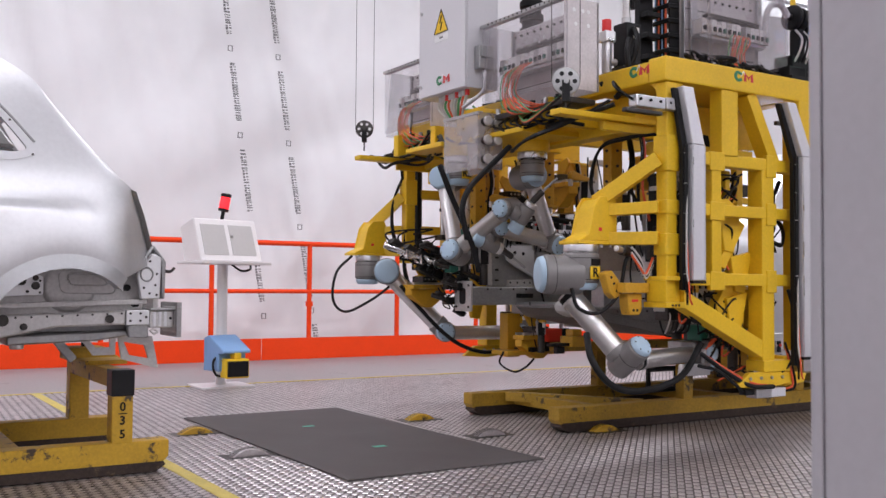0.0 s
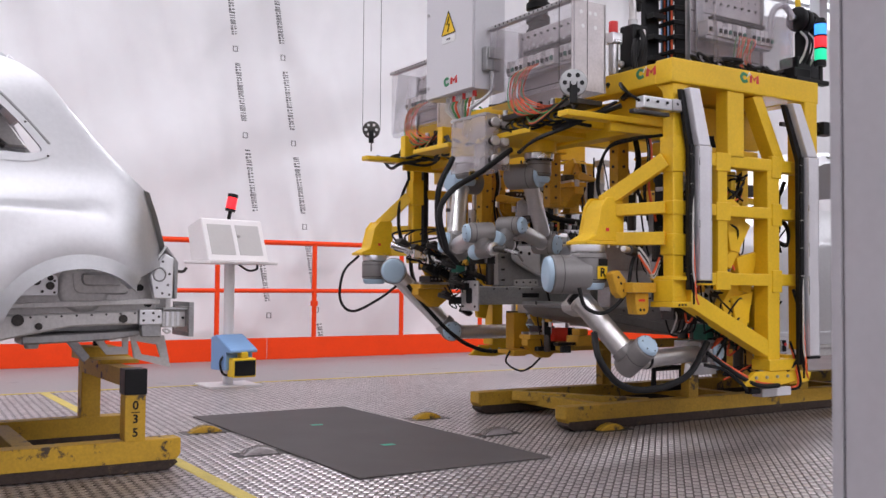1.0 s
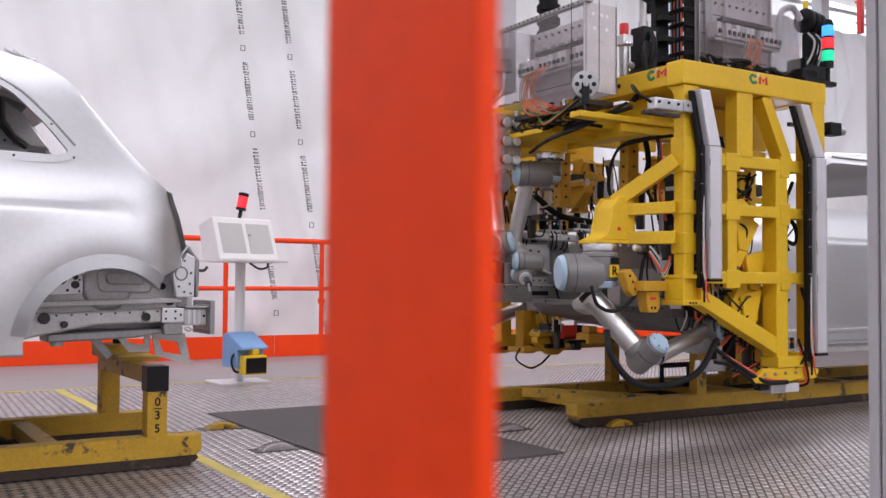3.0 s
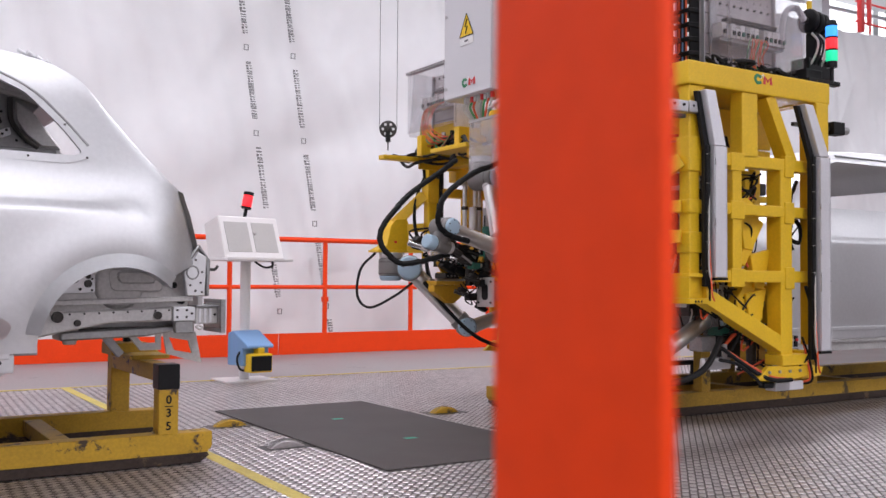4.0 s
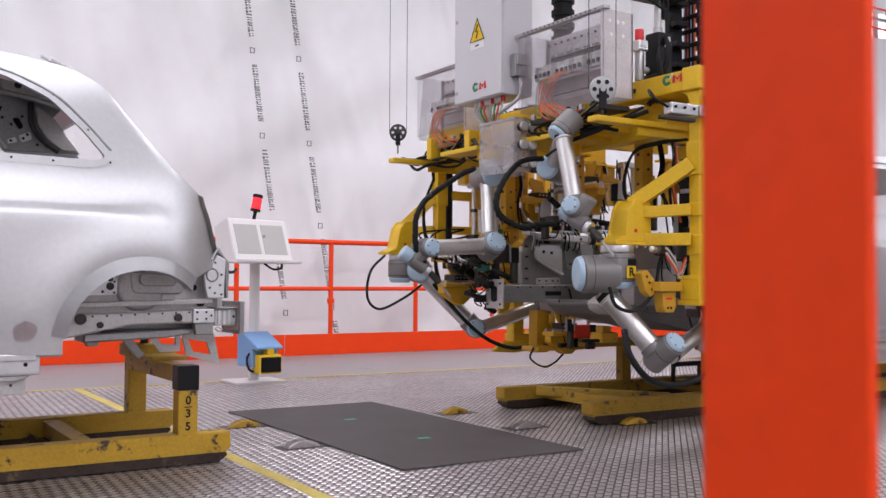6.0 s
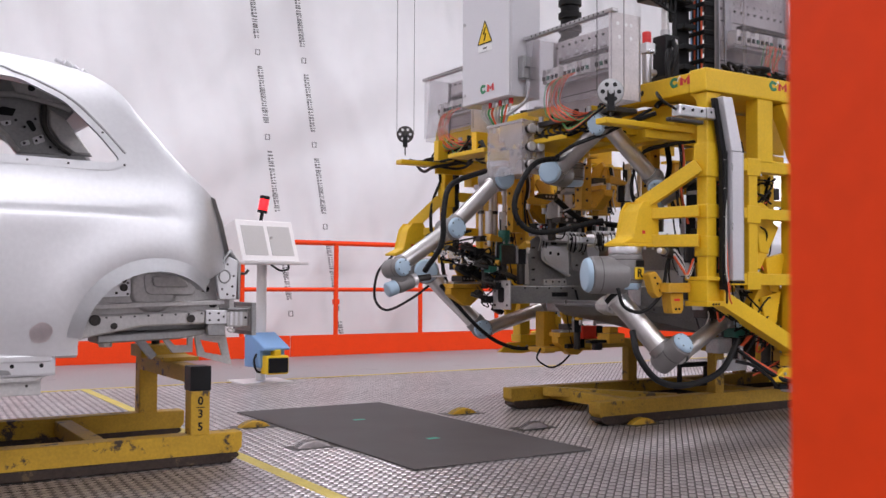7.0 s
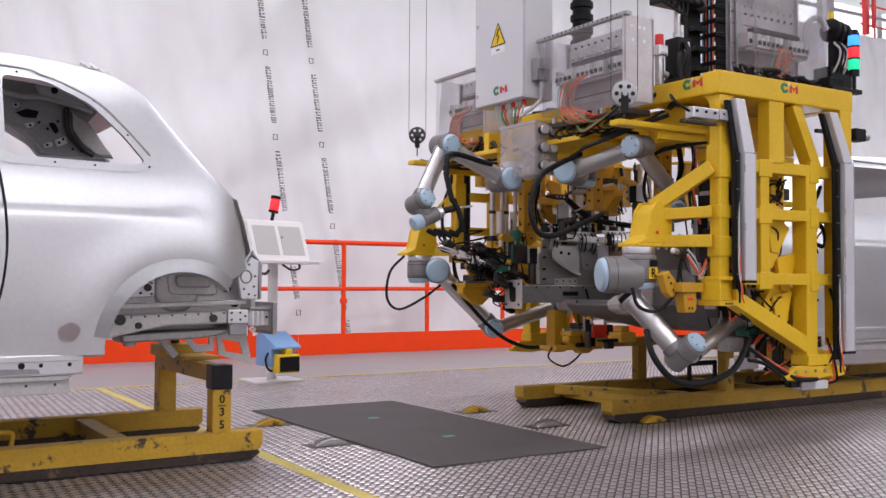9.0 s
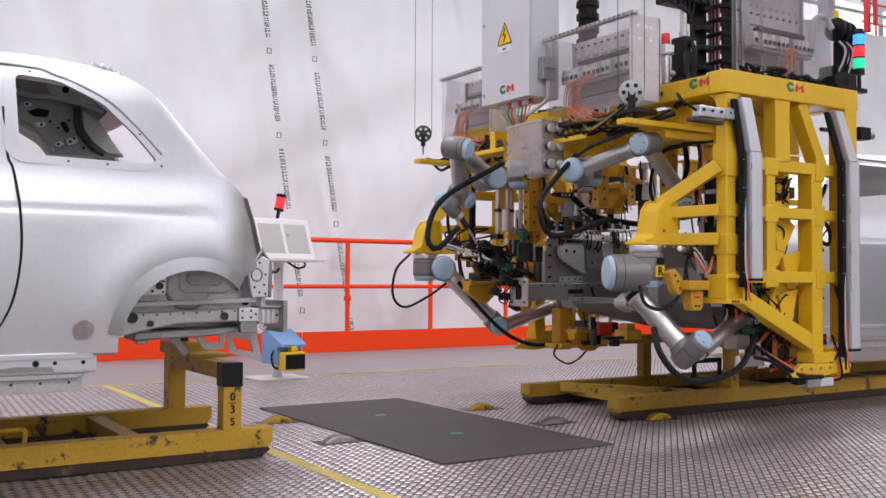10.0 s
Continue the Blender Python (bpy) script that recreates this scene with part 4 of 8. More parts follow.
def car_front(x_off):
    """The bare front structure that the machine works on."""
    t = thing("front_structure", "bare grey front longitudinals and strut towers of a car body", "car body", at=(x_off, CAR_Y, 0))
    for s in (-1, 1):
        x0 = -0.02 if s > 0 else 0.22
        part("longitudinal", box((x0, s * 0.42 - 0.05, 0.60), (1.1, s * 0.42 + 0.05, 0.705), 0.008), CAR_GREY, t, "grey front longitudinal")
        if s < 0:
            # cast node and underbody on the near side
            node = plate(rounded(((-0.10, 0.62), (-0.04, 0.66), (0.03, 0.645), (0.08, 0.60), (0.05, 0.555), (-0.03, 0.56), (-0.09, 0.585)), 0.02, 3), "y", -0.56, -0.46, 0.012)
            part("cast_node", node, CAR_DULL, t, "bright cast suspension node", smooth=True)
            part("node_hole", cyl((-0.02, -0.565, 0.61), (-0.02, -0.558, 0.61), 0.016, seg=14), BLACK, t)
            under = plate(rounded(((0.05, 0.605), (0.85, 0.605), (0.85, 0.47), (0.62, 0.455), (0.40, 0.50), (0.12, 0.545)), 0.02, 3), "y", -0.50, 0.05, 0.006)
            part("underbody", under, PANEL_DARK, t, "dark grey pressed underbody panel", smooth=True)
            for k in range(6):
                part("weld_spot", cyl((0.18 + 0.1 * k, -0.5025, 0.585), (0.18 + 0.1 * k, -0.4995, 0.585), 0.006, seg=8), DARKSTEEL, t)
            continue
        ep = part("end_plate", box((-0.035, s * 0.42 - 0.085, 0.565), (-0.022, s * 0.42 + 0.085, 0.735), 0.008), CAR_DULL, t, "flat end plate with a dark slot")
        part("slot", plate(rounded(((s * 0.42 - 0.03, 0.605), (s * 0.42 + 0.03, 0.605), (s * 0.42 + 0.03, 0.695), (s * 0.42 - 0.03, 0.695)), 0.02, 4), "x", -0.037, -0.0345, 0), BLACK, ep)
        for dy, z in ((-0.06, 0.59), (0.06, 0.59), (-0.06, 0.71), (0.06, 0.71)):
            part("bolt", cyl((-0.040, s * 0.42 + dy, z), (-0.0345, s * 0.42 + dy, z), 0.007, seg=8), DARKSTEEL, ep)
        yt = s * 0.43
        part("strut_tower", plate(((0.151, 0.946), (0.229, 1.0), (0.608, 0.985), (0.636, 0.815), (0.80, 0.70), (0.326, 0.70), (0.16, 0.705)), "y", yt - 0.012, yt + 0.012, 0.004), CAR_GREY, t, "grey strut tower panel")
        part("tower_pressing", plate(rounded(((0.243, 0.945), (0.444, 0.955), (0.453, 0.767), (0.408, 0.777), (0.248, 0.858)), 0.02, 4), "y", yt - 0.045, yt - 0.013, 0.010), CAR, t, "bright pressed strut tower face", smooth=True)
        part("tower_rib", tube([(0.243, yt - 0.045, 0.93), (0.250, yt - 0.05, 0.857), (0.408, yt - 0.05, 0.776), (0.45, yt - 0.045, 0.768)], 0.008, 8, 6), CAR, t, smooth=True)
        part("side_plate", plate(((0.471, 0.955), (0.60, 0.945), (0.59, 0.779), (0.489, 0.799)), "y", yt - 0.022, yt - 0.0125, 0.003), CAR_GREY, t)
        part("lower_plate", plate(((0.265, 0.742), (0.435, 0.748), (0.444, 0.706), (0.266, 0.706)), "y", yt - 0.03, yt - 0.0125, 0.003), CAR_DULL, t)
        part("front_flange", plate(((0.10, 0.90), (0.148, 0.94), (0.158, 0.706), (0.12, 0.706), (0.09, 0.80)), "y", yt - 0.03, yt - 0.005, 0.006), CAR_DULL, t, smooth=True)
        part("apron", plate(((0.2, 1.016), (0.80, 0.992), (0.80, 0.955), (0.243, 0.966)), "y", yt - 0.09, yt - 0.048, 0.008), CAR, t, "bright upper apron rail")
        for x, z in ((0.30, 0.99), (0.42, 0.985), (0.55, 0.98), (0.68, 0.975)):
            part("hole", cyl((x, yt - 0.0925, z), (x, yt - 0.0885, z), 0.008, seg=10), BLACK, t)
        for x, z in ((0.19, 0.93), (0.19, 0.87), (0.19, 0.80), (0.19, 0.74), (0.52, 0.93), (0.57, 0.90), (0.52, 0.83), (0.28, 0.728), (0.33, 0.728), (0.38, 0.728), (0.42, 0.728), (0.60, 0.75), (0.66, 0.74)):
            part("hole", cyl((x, yt - 0.0325, z), (x, yt - 0.0115, z), 0.006, seg=8), DARKSTEEL, t)
        for k in range(9):
            part("weld_spot", cyl((0.10 + 0.09 * k, s * 0.42 - 0.0525, 0.69), (0.10 + 0.09 * k, s * 0.42 - 0.0495, 0.69), 0.006, seg=8), DARKSTEEL, t)
        part("slot", box((0.30, s * 0.42 - 0.0525, 0.64), (0.42, s * 0.42 - 0.0502, 0.665), 0.0006), BLACK, t)
        for x, z in ((0.30, 0.90), (0.36, 0.895)):
            part("hole", cyl((x, yt - 0.0475, z), (x, yt - 0.0445, z), 0.010, seg=12), BLACK, t)
    part("cross_member", box((0.30, -0.42, 0.55), (0.42, 0.42, 0.62), 0.01), CAR_GREY, t)
    part("bulkhead", box((0.92, -0.66, 0.50), (0.95, 0.66, 1.05), 0.01), CAR_GREY, t)
    part("firewall_channel", box((0.85, -0.6, 0.70), (0.93, 0.6, 0.80), 0.01), CAR_DULL, t)
    return t


skid(0.985, -3.2, True)
skid(2.862, 8.2, False)
car_body(0.0, "bare silver steel car body without doors or glass on a skid")
car_body(5.75, "bare silver steel car body inside the yellow machine", False)
car_front(2.93)


# ---- the yellow assembly machine ----
MY = 3.48  # its middle across the line


def gantry():
    t = thing("assembly_gantry", "large yellow steel gantry frame straddling a car body", "assembly machine", at=(0, MY, 0))
    a = -1.28  # near flank
    for s in (1, -1):
        y0, y1 = (a, a + 0.10) if s > 0 else (0.86, 0.96)
        ym = (y0 + y1) / 2
        flank = s > 0
        col = part("column", box((2.807, y0 + 0.012, 0.66 if flank else 0.87), (2.868, y1 - 0.026, 1.5645), 0.008), YELLOW, t, "yellow square corner column")
        for z0, z1, g in ((1.19, 1.34, 0.009), (0.84, 0.93, 0.008), (1.01, 1.07, 0.007))[: 3 if flank else 2]:
            part("sleeve", box((2.807 - g, y0 + 0.012 - g, z0), (2.868 + g, y1 - 0.026 + g, z1), 0.006), YELLOW, col)
        if flank:
            # foot of the column: two flanges with a recessed web between them
            for z0, z1 in ((0.735, 0.752), (0.622, 0.645)):
                part("flange", box((2.78, y0 - 0.012, z0), (2.90, y1 + 0.02, z1), 0.003), YELLOW, col)
            part("web", box((2.79, y0 + 0.014, 0.6455), (2.89, y1 - 0.02, 0.7345), 0.003), YELLOW, col)
            for x in (2.78, 2.885):
                part("rib", box((x, y0 - 0.010, 0.6456), (x + 0.012, y1, 0.7344), 0.002), YELLOW, col)
            for k in range(3):
                part("bolt", cyl((2.815 + 0.018 * k, y0 - 0.016, 0.632), (2.815 + 0.018 * k, y0 - 0.0125, 0.632), 0.005, seg=8), DARKSTEEL, col)
            # rounded corners under the top beams
            arc = [(2.869 + 0.055 - 0.055 * math.cos(a), 1.508 + 0.055 * math.sin(a)) for a in [math.pi / 2 * k / 6 for k in range(7)]]
            part("corner_fillet", plate([(2.869, 1.564), *arc], "y", y0 + 0.016, y1 - 0.030, 0), YELLOW, col)
            arc = [(y1 - 0.025 + 0.055 - 0.055 * math.cos(a), 1.511 + 0.055 * math.sin(a)) for a in [math.pi / 2 * k / 6 for k in range(7)]]
            part("corner_fillet", plate([(y1 - 0.025, 1.567), *arc], "x", 2.812, 2.862, 0), YELLOW, col)
        if not flank:
            # Plain black upright bar beside the far column.
            part("cable_tray", box((2.885, y0 + 0.01, 0.80), (2.915, y1 - 0.02, 1.42), 0.004), BLACK, t, "black upright bar beside the column")
        part("top_beam", box((2.790, y0, 1.565), (3.74, y1, 1.668), 0.008), YELLOW, t, "yellow top beam along the flank")
        part("column", box((3.64, y0, 0.42), (3.73, y1, 1.57), 0.008), YELLOW, t)
        part("upright", box((3.135, y0 + 0.01, 1.27), (3.24, y1 - 0.02, 1.57), 0.006), YELLOW, t)
        part("diagonal", beam((3.33, (y0 + y1) / 2, 1.57), (3.49, (y0 + y1) / 2, 1.27), 0.07, 0.06), YELLOW, t)
        for z0, z1 in ((1.23, 1.285), (1.015, 1.065), (0.715, 0.768)):
            part("cross_rail", box((2.90, y0 + 0.01, z0), (3.66, y1 - 0.03, z1), 0.005), YELLOW, t)
        up = part("upright", box((3.075, y0 + 0.012, 0.72), (3.135, y1 - 0.035, 1.28), 0.005), YELLOW, t)
        up2 = part("upright", box((3.395, y0 + 0.012, 0.36), (3.475, y1 - 0.005, 1.28), 0.006), YELLOW, t)
        for z in (1.255, 1.04, 0.74):
            part("clamp_plate", box((3.06, y0 + 0.006, z - 0.045), (3.15, y0 + 0.03, z + 0.035), 0.004), YELLOW, up)
            part("clamp_plate", box((3.42, y0 + 0.006, z - 0.055), (3.485, y0 + 0.03, z + 0.045), 0.004), YELLOW, up2)
        if flank:
            part("diagonal", beam((2.90, (y0 + y1) / 2, 0.665), (3.42, (y0 + y1) / 2, 0.425), 0.07, 0.07), YELLOW, t)
        part("foot", box((3.385, y0 - 0.004, 0.335), (3.57, y1, 0.385), 0.006), YELLOW, t)
        part("foot_plate", plate(((3.22, 0.275), (3.30, 0.335), (3.60, 0.335), (3.60, 0.285), (3.40, 0.262)), "y", y0 + 0.004, y0 + 0.03, 0.003), YELLOW, t)
        part("foot_bracket", plate(((3.56, 0.262), (3.56, 0.40), (3.60, 0.40), (3.615, 0.33), (3.72, 0.315), (3.70, 0.275)), "y", y0 + 0.03, y1 + 0.02, 0.004), YELLOW, t)
        for k in range(4):
            part("bolt", cyl((3.30 + 0.07 * k, y0 - 0.004, 0.31), (3.30 + 0.07 * k, y0 + 0.0035, 0.31), 0.007, seg=8), STEEL, t)
        # gussets between the uprights
        for x, z in ((3.20, 1.02), (3.27, 0.84), (3.24, 0.66)):
            part("gusset", plate(((x, z), (x + 0.14, z + 0.03), (x + 0.09, z - 0.16), (x + 0.03, z - 0.15)), "y", (y0 + y1) / 2 + s * 0.03, (y0 + y1) / 2 + s * 0.06), YELLOW, t)
        # outrigger arm with the bracket that carries a robot
        yb, yp = s * -1.01, (-0.99 if s > 0 else 0.81)
        part("outrigger", beam((2.80, ym, 1.24), (2.65, yb, 1.065), 0.055, 0.062), YELLOW, t)
        part("outrigger", beam((2.80, ym, 1.04), (2.66, yb, 1.03), 0.05, 0.05), YELLOW, t)
        part("outrigger", beam((2.80, ym, 0.91), (2.66, yb, 0.91), 0.05, 0.055), YELLOW, t)
        br = plate(rounded(((2.515, 0.898), (2.565, 0.93), (2.592, 1.04), (2.625, 1.078), (2.69, 1.085), (2.705, 1.05), (2.705, 0.898)), 0.008, 2), "y", yb - 0.05, yb + 0.05, 0.005)
        bracket = part("robot_bracket", br, YELLOW, t, "cast yellow bracket that carries a robot")
        part("flange", box((2.50, yb - 0.066, 0.884), (2.715, yb + 0.066, 0.8985), 0.003), YELLOW, bracket)
        for yy in (yb - 0.060, yb + 0.046):
            part("cheek", plate(((2.505, 0.899), (2.56, 0.925), (2.588, 1.045), (2.62, 1.086), (2.70, 1.094), (2.715, 1.06), (2.715, 0.899)), "y", yy, yy + 0.014, 0.003), YELLOW, bracket)
        for k in range(4):
            part("bolt", cyl((2.53 + 0.05 * k, yb - 0.055, 0.872), (2.53 + 0.05 * k, yb - 0.055, 0.8838), 0.007, seg=8), STEEL, bracket)
        part("emblem", box((2.612, yb - 0.0612, 0.94), (2.63, yb - 0.0602, 0.955), 0), RED_CAP, bracket, "small red and white sticker")
        part("pulley_bar", box((2.44, yp - 0.035, 1.425), (2.99, yp + 0.035, 1.452), 0.006), YELLOW, t, "flat yellow bar below a cable pulley")
        part("pulley_bar_web", box((2.70, yp - 0.012, 1.385), (2.99, yp + 0.012, 1.4245), 0.004), YELLOW, t)
    for x in (2.792, 3.62):
        part("top_beam", box((x, -1.179, 1.568), (x + 0.086, 0.859, 1.66), 0.008), YELLOW, t, "yellow top beam across the machine")
    part("deck_beam", box((2.885, -1.0, 1.40), (2.98, 0.86, 1.56), 0.008), YELLOW, t)
    part("deck_beam", box((2.99, -0.95, 1.38), (3.72, -0.86, 1.56), 0.008), YELLOW, t)
    part("deck_beam", box((2.99, -1.02, 1.30), (3.63, -0.955, 1.36), 0.006), YELLOW, t)
    part("deck_beam", box((3.0, 0.86, 1.33), (3.55, 0.95, 1.56), 0.008), YELLOW, t)
    part("deck_beam", box((2.55, -0.62, 1.415), (2.95, -0.16, 1.44), 0.006), YELLOW, t)
    part("deck_beam", box((2.50, 0.0, 1.415), (2.95, 0.36, 1.44), 0.006), YELLOW, t)
    for y in (-0.75, -0.30, 0.22, 0.62):
        part("deck_rib", box((2.6, y, 1.44), (3.6, y + 0.05, 1.56), 0.006), YELLOW, t)
    part("deck_plate", box((2.885, -1.17, 1.572), (3.615, -0.80, 1.584), 0.002), YELLOW, t)
    return t


def conduit(x0, z_low, y, lean):
    t = thing("cable_duct", "bent brushed aluminium cable duct on the flank of the machine", "cable duct", "cable ducts", at=(0, MY, 0))
    for k, pts in enumerate((((x0 - lean, 1.535), (x0, 1.30)), ((x0, 1.30), (x0, z_low)))):
        (xa, za), (xb, zb) = pts
        w, d = 0.072, 0.045
        bm = bmesh.new()
        if k == 0:
            prof = [(xa - 0.005, za), (xa + 0.055, za), (xb + w / 2, zb), (xb - w / 2, zb)]
        else:
            prof = [(xa - w / 2, za - 0.002), (xa + w / 2, za - 0.002), (xb + w / 2, zb), (xb - w / 2, zb)]
        part("cover", plate(prof, "y", y, y + d, 0.003), DUCT, t)
    part("end_cap", box((x0 - 0.039, y - 0.003, z_low - 0.012), (x0 + 0.039, y + 0.048, z_low - 0.001), 0.002), BLACK, t)
    for k in range(2):
        part("edge_lip", box((x0 - 0.0362 + 0.0685 * k, y - 0.0025, z_low), (x0 - 0.032 + 0.0685 * k, y - 0.0002, 1.298), 0), ALU, t)
    part("cable_tray", plate(((x0 - lean - 0.03, 1.53), (x0 - lean - 0.006, 1.53), (x0 - 0.0375, 1.30), (x0 - 0.0375, z_low - 0.04), (x0 - 0.066, z_low - 0.04), (x0 - 0.066, 1.28)), "y", y + 0.028, y + 0.05, 0.002), BLACK, t, "black cable tray behind the duct")
    for k in range(7):
        z = 1.26 - 0.125 * k
        if z > z_low:
            part("tray_rung", box((x0 - 0.066, y + 0.016, z), (x0 - 0.038, y + 0.02, z + 0.003), 0), WHITE_WIRE, t, "pale cable tie")
    bm = bmesh.new()
    for k in range(3):
        add_tube(bm, [(x0 - 0.060 + 0.006 * k, y + 0.02, 1.30), (x0 - 0.06 + 0.006 * k, y + 0.02, 1.15), (x0 - 0.062 + 0.008 * k, y + 0.022, 0.9), (x0 - 0.06 + 0.006 * k, y + 0.02, z_low - 0.05 * k)], 0.005, 6)
    part("cable_run", bm, RUBBER, t, "black cables beside the duct")
    part("red_lead", tube([(x0 - 0.05, y + 0.024, z_low + 0.25), (x0 - 0.05, y + 0.016, z_low + 0.1), (x0 - 0.05, y + 0.005, z_low - 0.06), (x0 - 0.03, y + 0.01, z_low - 0.10)], 0.004, 6), RED_WIRE, t)
    part("pale_lead", tube([(x0 - 0.05, y + 0.02, z_low + 0.35), (x0 - 0.06, y + 0.012, z_low + 0.2), (x0 - 0.062, y + 0.01, z_low + 0.05), (x0 - 0.045, y + 0.01, z_low - 0.03)], 0.0045, 6), WHITE_WIRE, t)


def logo(m, name="maker_plate"):
    t = thing(name, "small green and red maker's emblem", "emblem", "emblems")
    t.matrix_basis = m @ Matrix.Diagonal((1.12, 0.85, 0.22, 1))
    part("shape", tube([(0.0, 0.02, 0.001), (-0.022, 0.028, 0.001), (-0.035, 0.010, 0.001), (-0.022, -0.012, 0.001), (0.0, -0.006, 0.001)], 0.0085, 6), LOGO_GREEN, t, "green curved shape")
    part("shape", tube([(-0.004, 0.012, 0.0015), (0.012, 0.038, 0.0015), (0.022, 0.010, 0.0015)], 0.0045, 6, 1), LOGO_WHITE, t, "white peaked shape")
    part("shape", tube([(0.020, -0.014, 0.001), (0.022, 0.026, 0.001), (0.040, 0.002, 0.001), (0.058, 0.026, 0.001), (0.060, -0.014, 0.001)], 0.0095, 6, 1), LOGO_RED, t, "red zigzag shape")


def cabinet():
    t = thing("control_cabinet", "tall light grey electrical cabinet on top of the machine", "electrical cabinet", at=(2.425, 3.365, 1.655))
    part("body", box((0.012, -0.215, 0), (0.19, 0.215, 1.0), 0.004), GREY_PAINT, t)
    door = part("door", box((0, -0.212, 0.004), (0.011, 0.212, 0.996), 0.003), GREY_PAINT, t)
    for z in (0.06, 0.44, 0.9):
        part("lock", cyl((-0.006, 0.19, z), (0.0, 0.19, z), 0.009, seg=14), STEEL, door, "small steel lock", smooth=True)
    sg = part("warning_sign", plate(((-0.062, 0.305), (0.062, 0.305), (0.0, 0.420)), "x", -0.002, -0.0005, 0), SIGN_YELLOW, door, "yellow triangular warning sign with a bolt")
    bm = bmesh.new()
    tri = [(-0.0024, -0.062, 0.305), (-0.0024, 0.062, 0.305), (-0.0024, 0.0, 0.420), (-0.0024, -0.062, 0.305)]
    add_tube(bm, tri, 0.0028, 4, 1)
    add_tube(bm, [(-0.003, -0.006, 0.390), (-0.003, 0.012, 0.352), (-0.003, -0.010, 0.354), (-0.003, 0.006, 0.318)], 0.0035, 4, 1)
    part("outline", bm, BLACK, sg)
    part("caption", box((-0.0018, -0.062, 0.262), (-0.0004, 0.062, 0.298), 0), LOGO_WHITE, door, "white caption label")
    part("bar", box((-0.0026, -0.016, 0.275), (-0.0019, 0.018, 0.285), 0), PRINT, door)
    part("side_box", box((0.05, -0.262, 0.085), (0.135, -0.217, 0.20), 0.006), CAR_GREY, t, "grey socket box with a cover")
    part("socket_cover", box((0.056, -0.272, 0.14), (0.129, -0.2625, 0.195), 0.004), CAR_GREY, t)
    part("elbow_pipe", tube([(0.09, -0.24, 0.10), (0.09, -0.25, 0.04), (0.085, -0.24, -0.02), (0.03, -0.15, -0.09)], 0.010), STEEL, t, "ribbed grey conduit", smooth=True)
    for k in range(9):
        y = -0.16 + 0.03 * k
        part("gland", cyl((0.05, y, -0.028), (0.05, y, 0.0), 0.011, seg=10), STEEL if k % 3 else RED_CAP, t)
        wires = tube([(0.05, y, -0.02), (0.045, y + 0.01, -0.06), (0.07, y * 0.5, -0.12)], 0.006, 6)
        part("wire", wires, (WHITE_WIRE, RED_WIRE, GREEN_WIRE, STEEL)[k % 4], t)


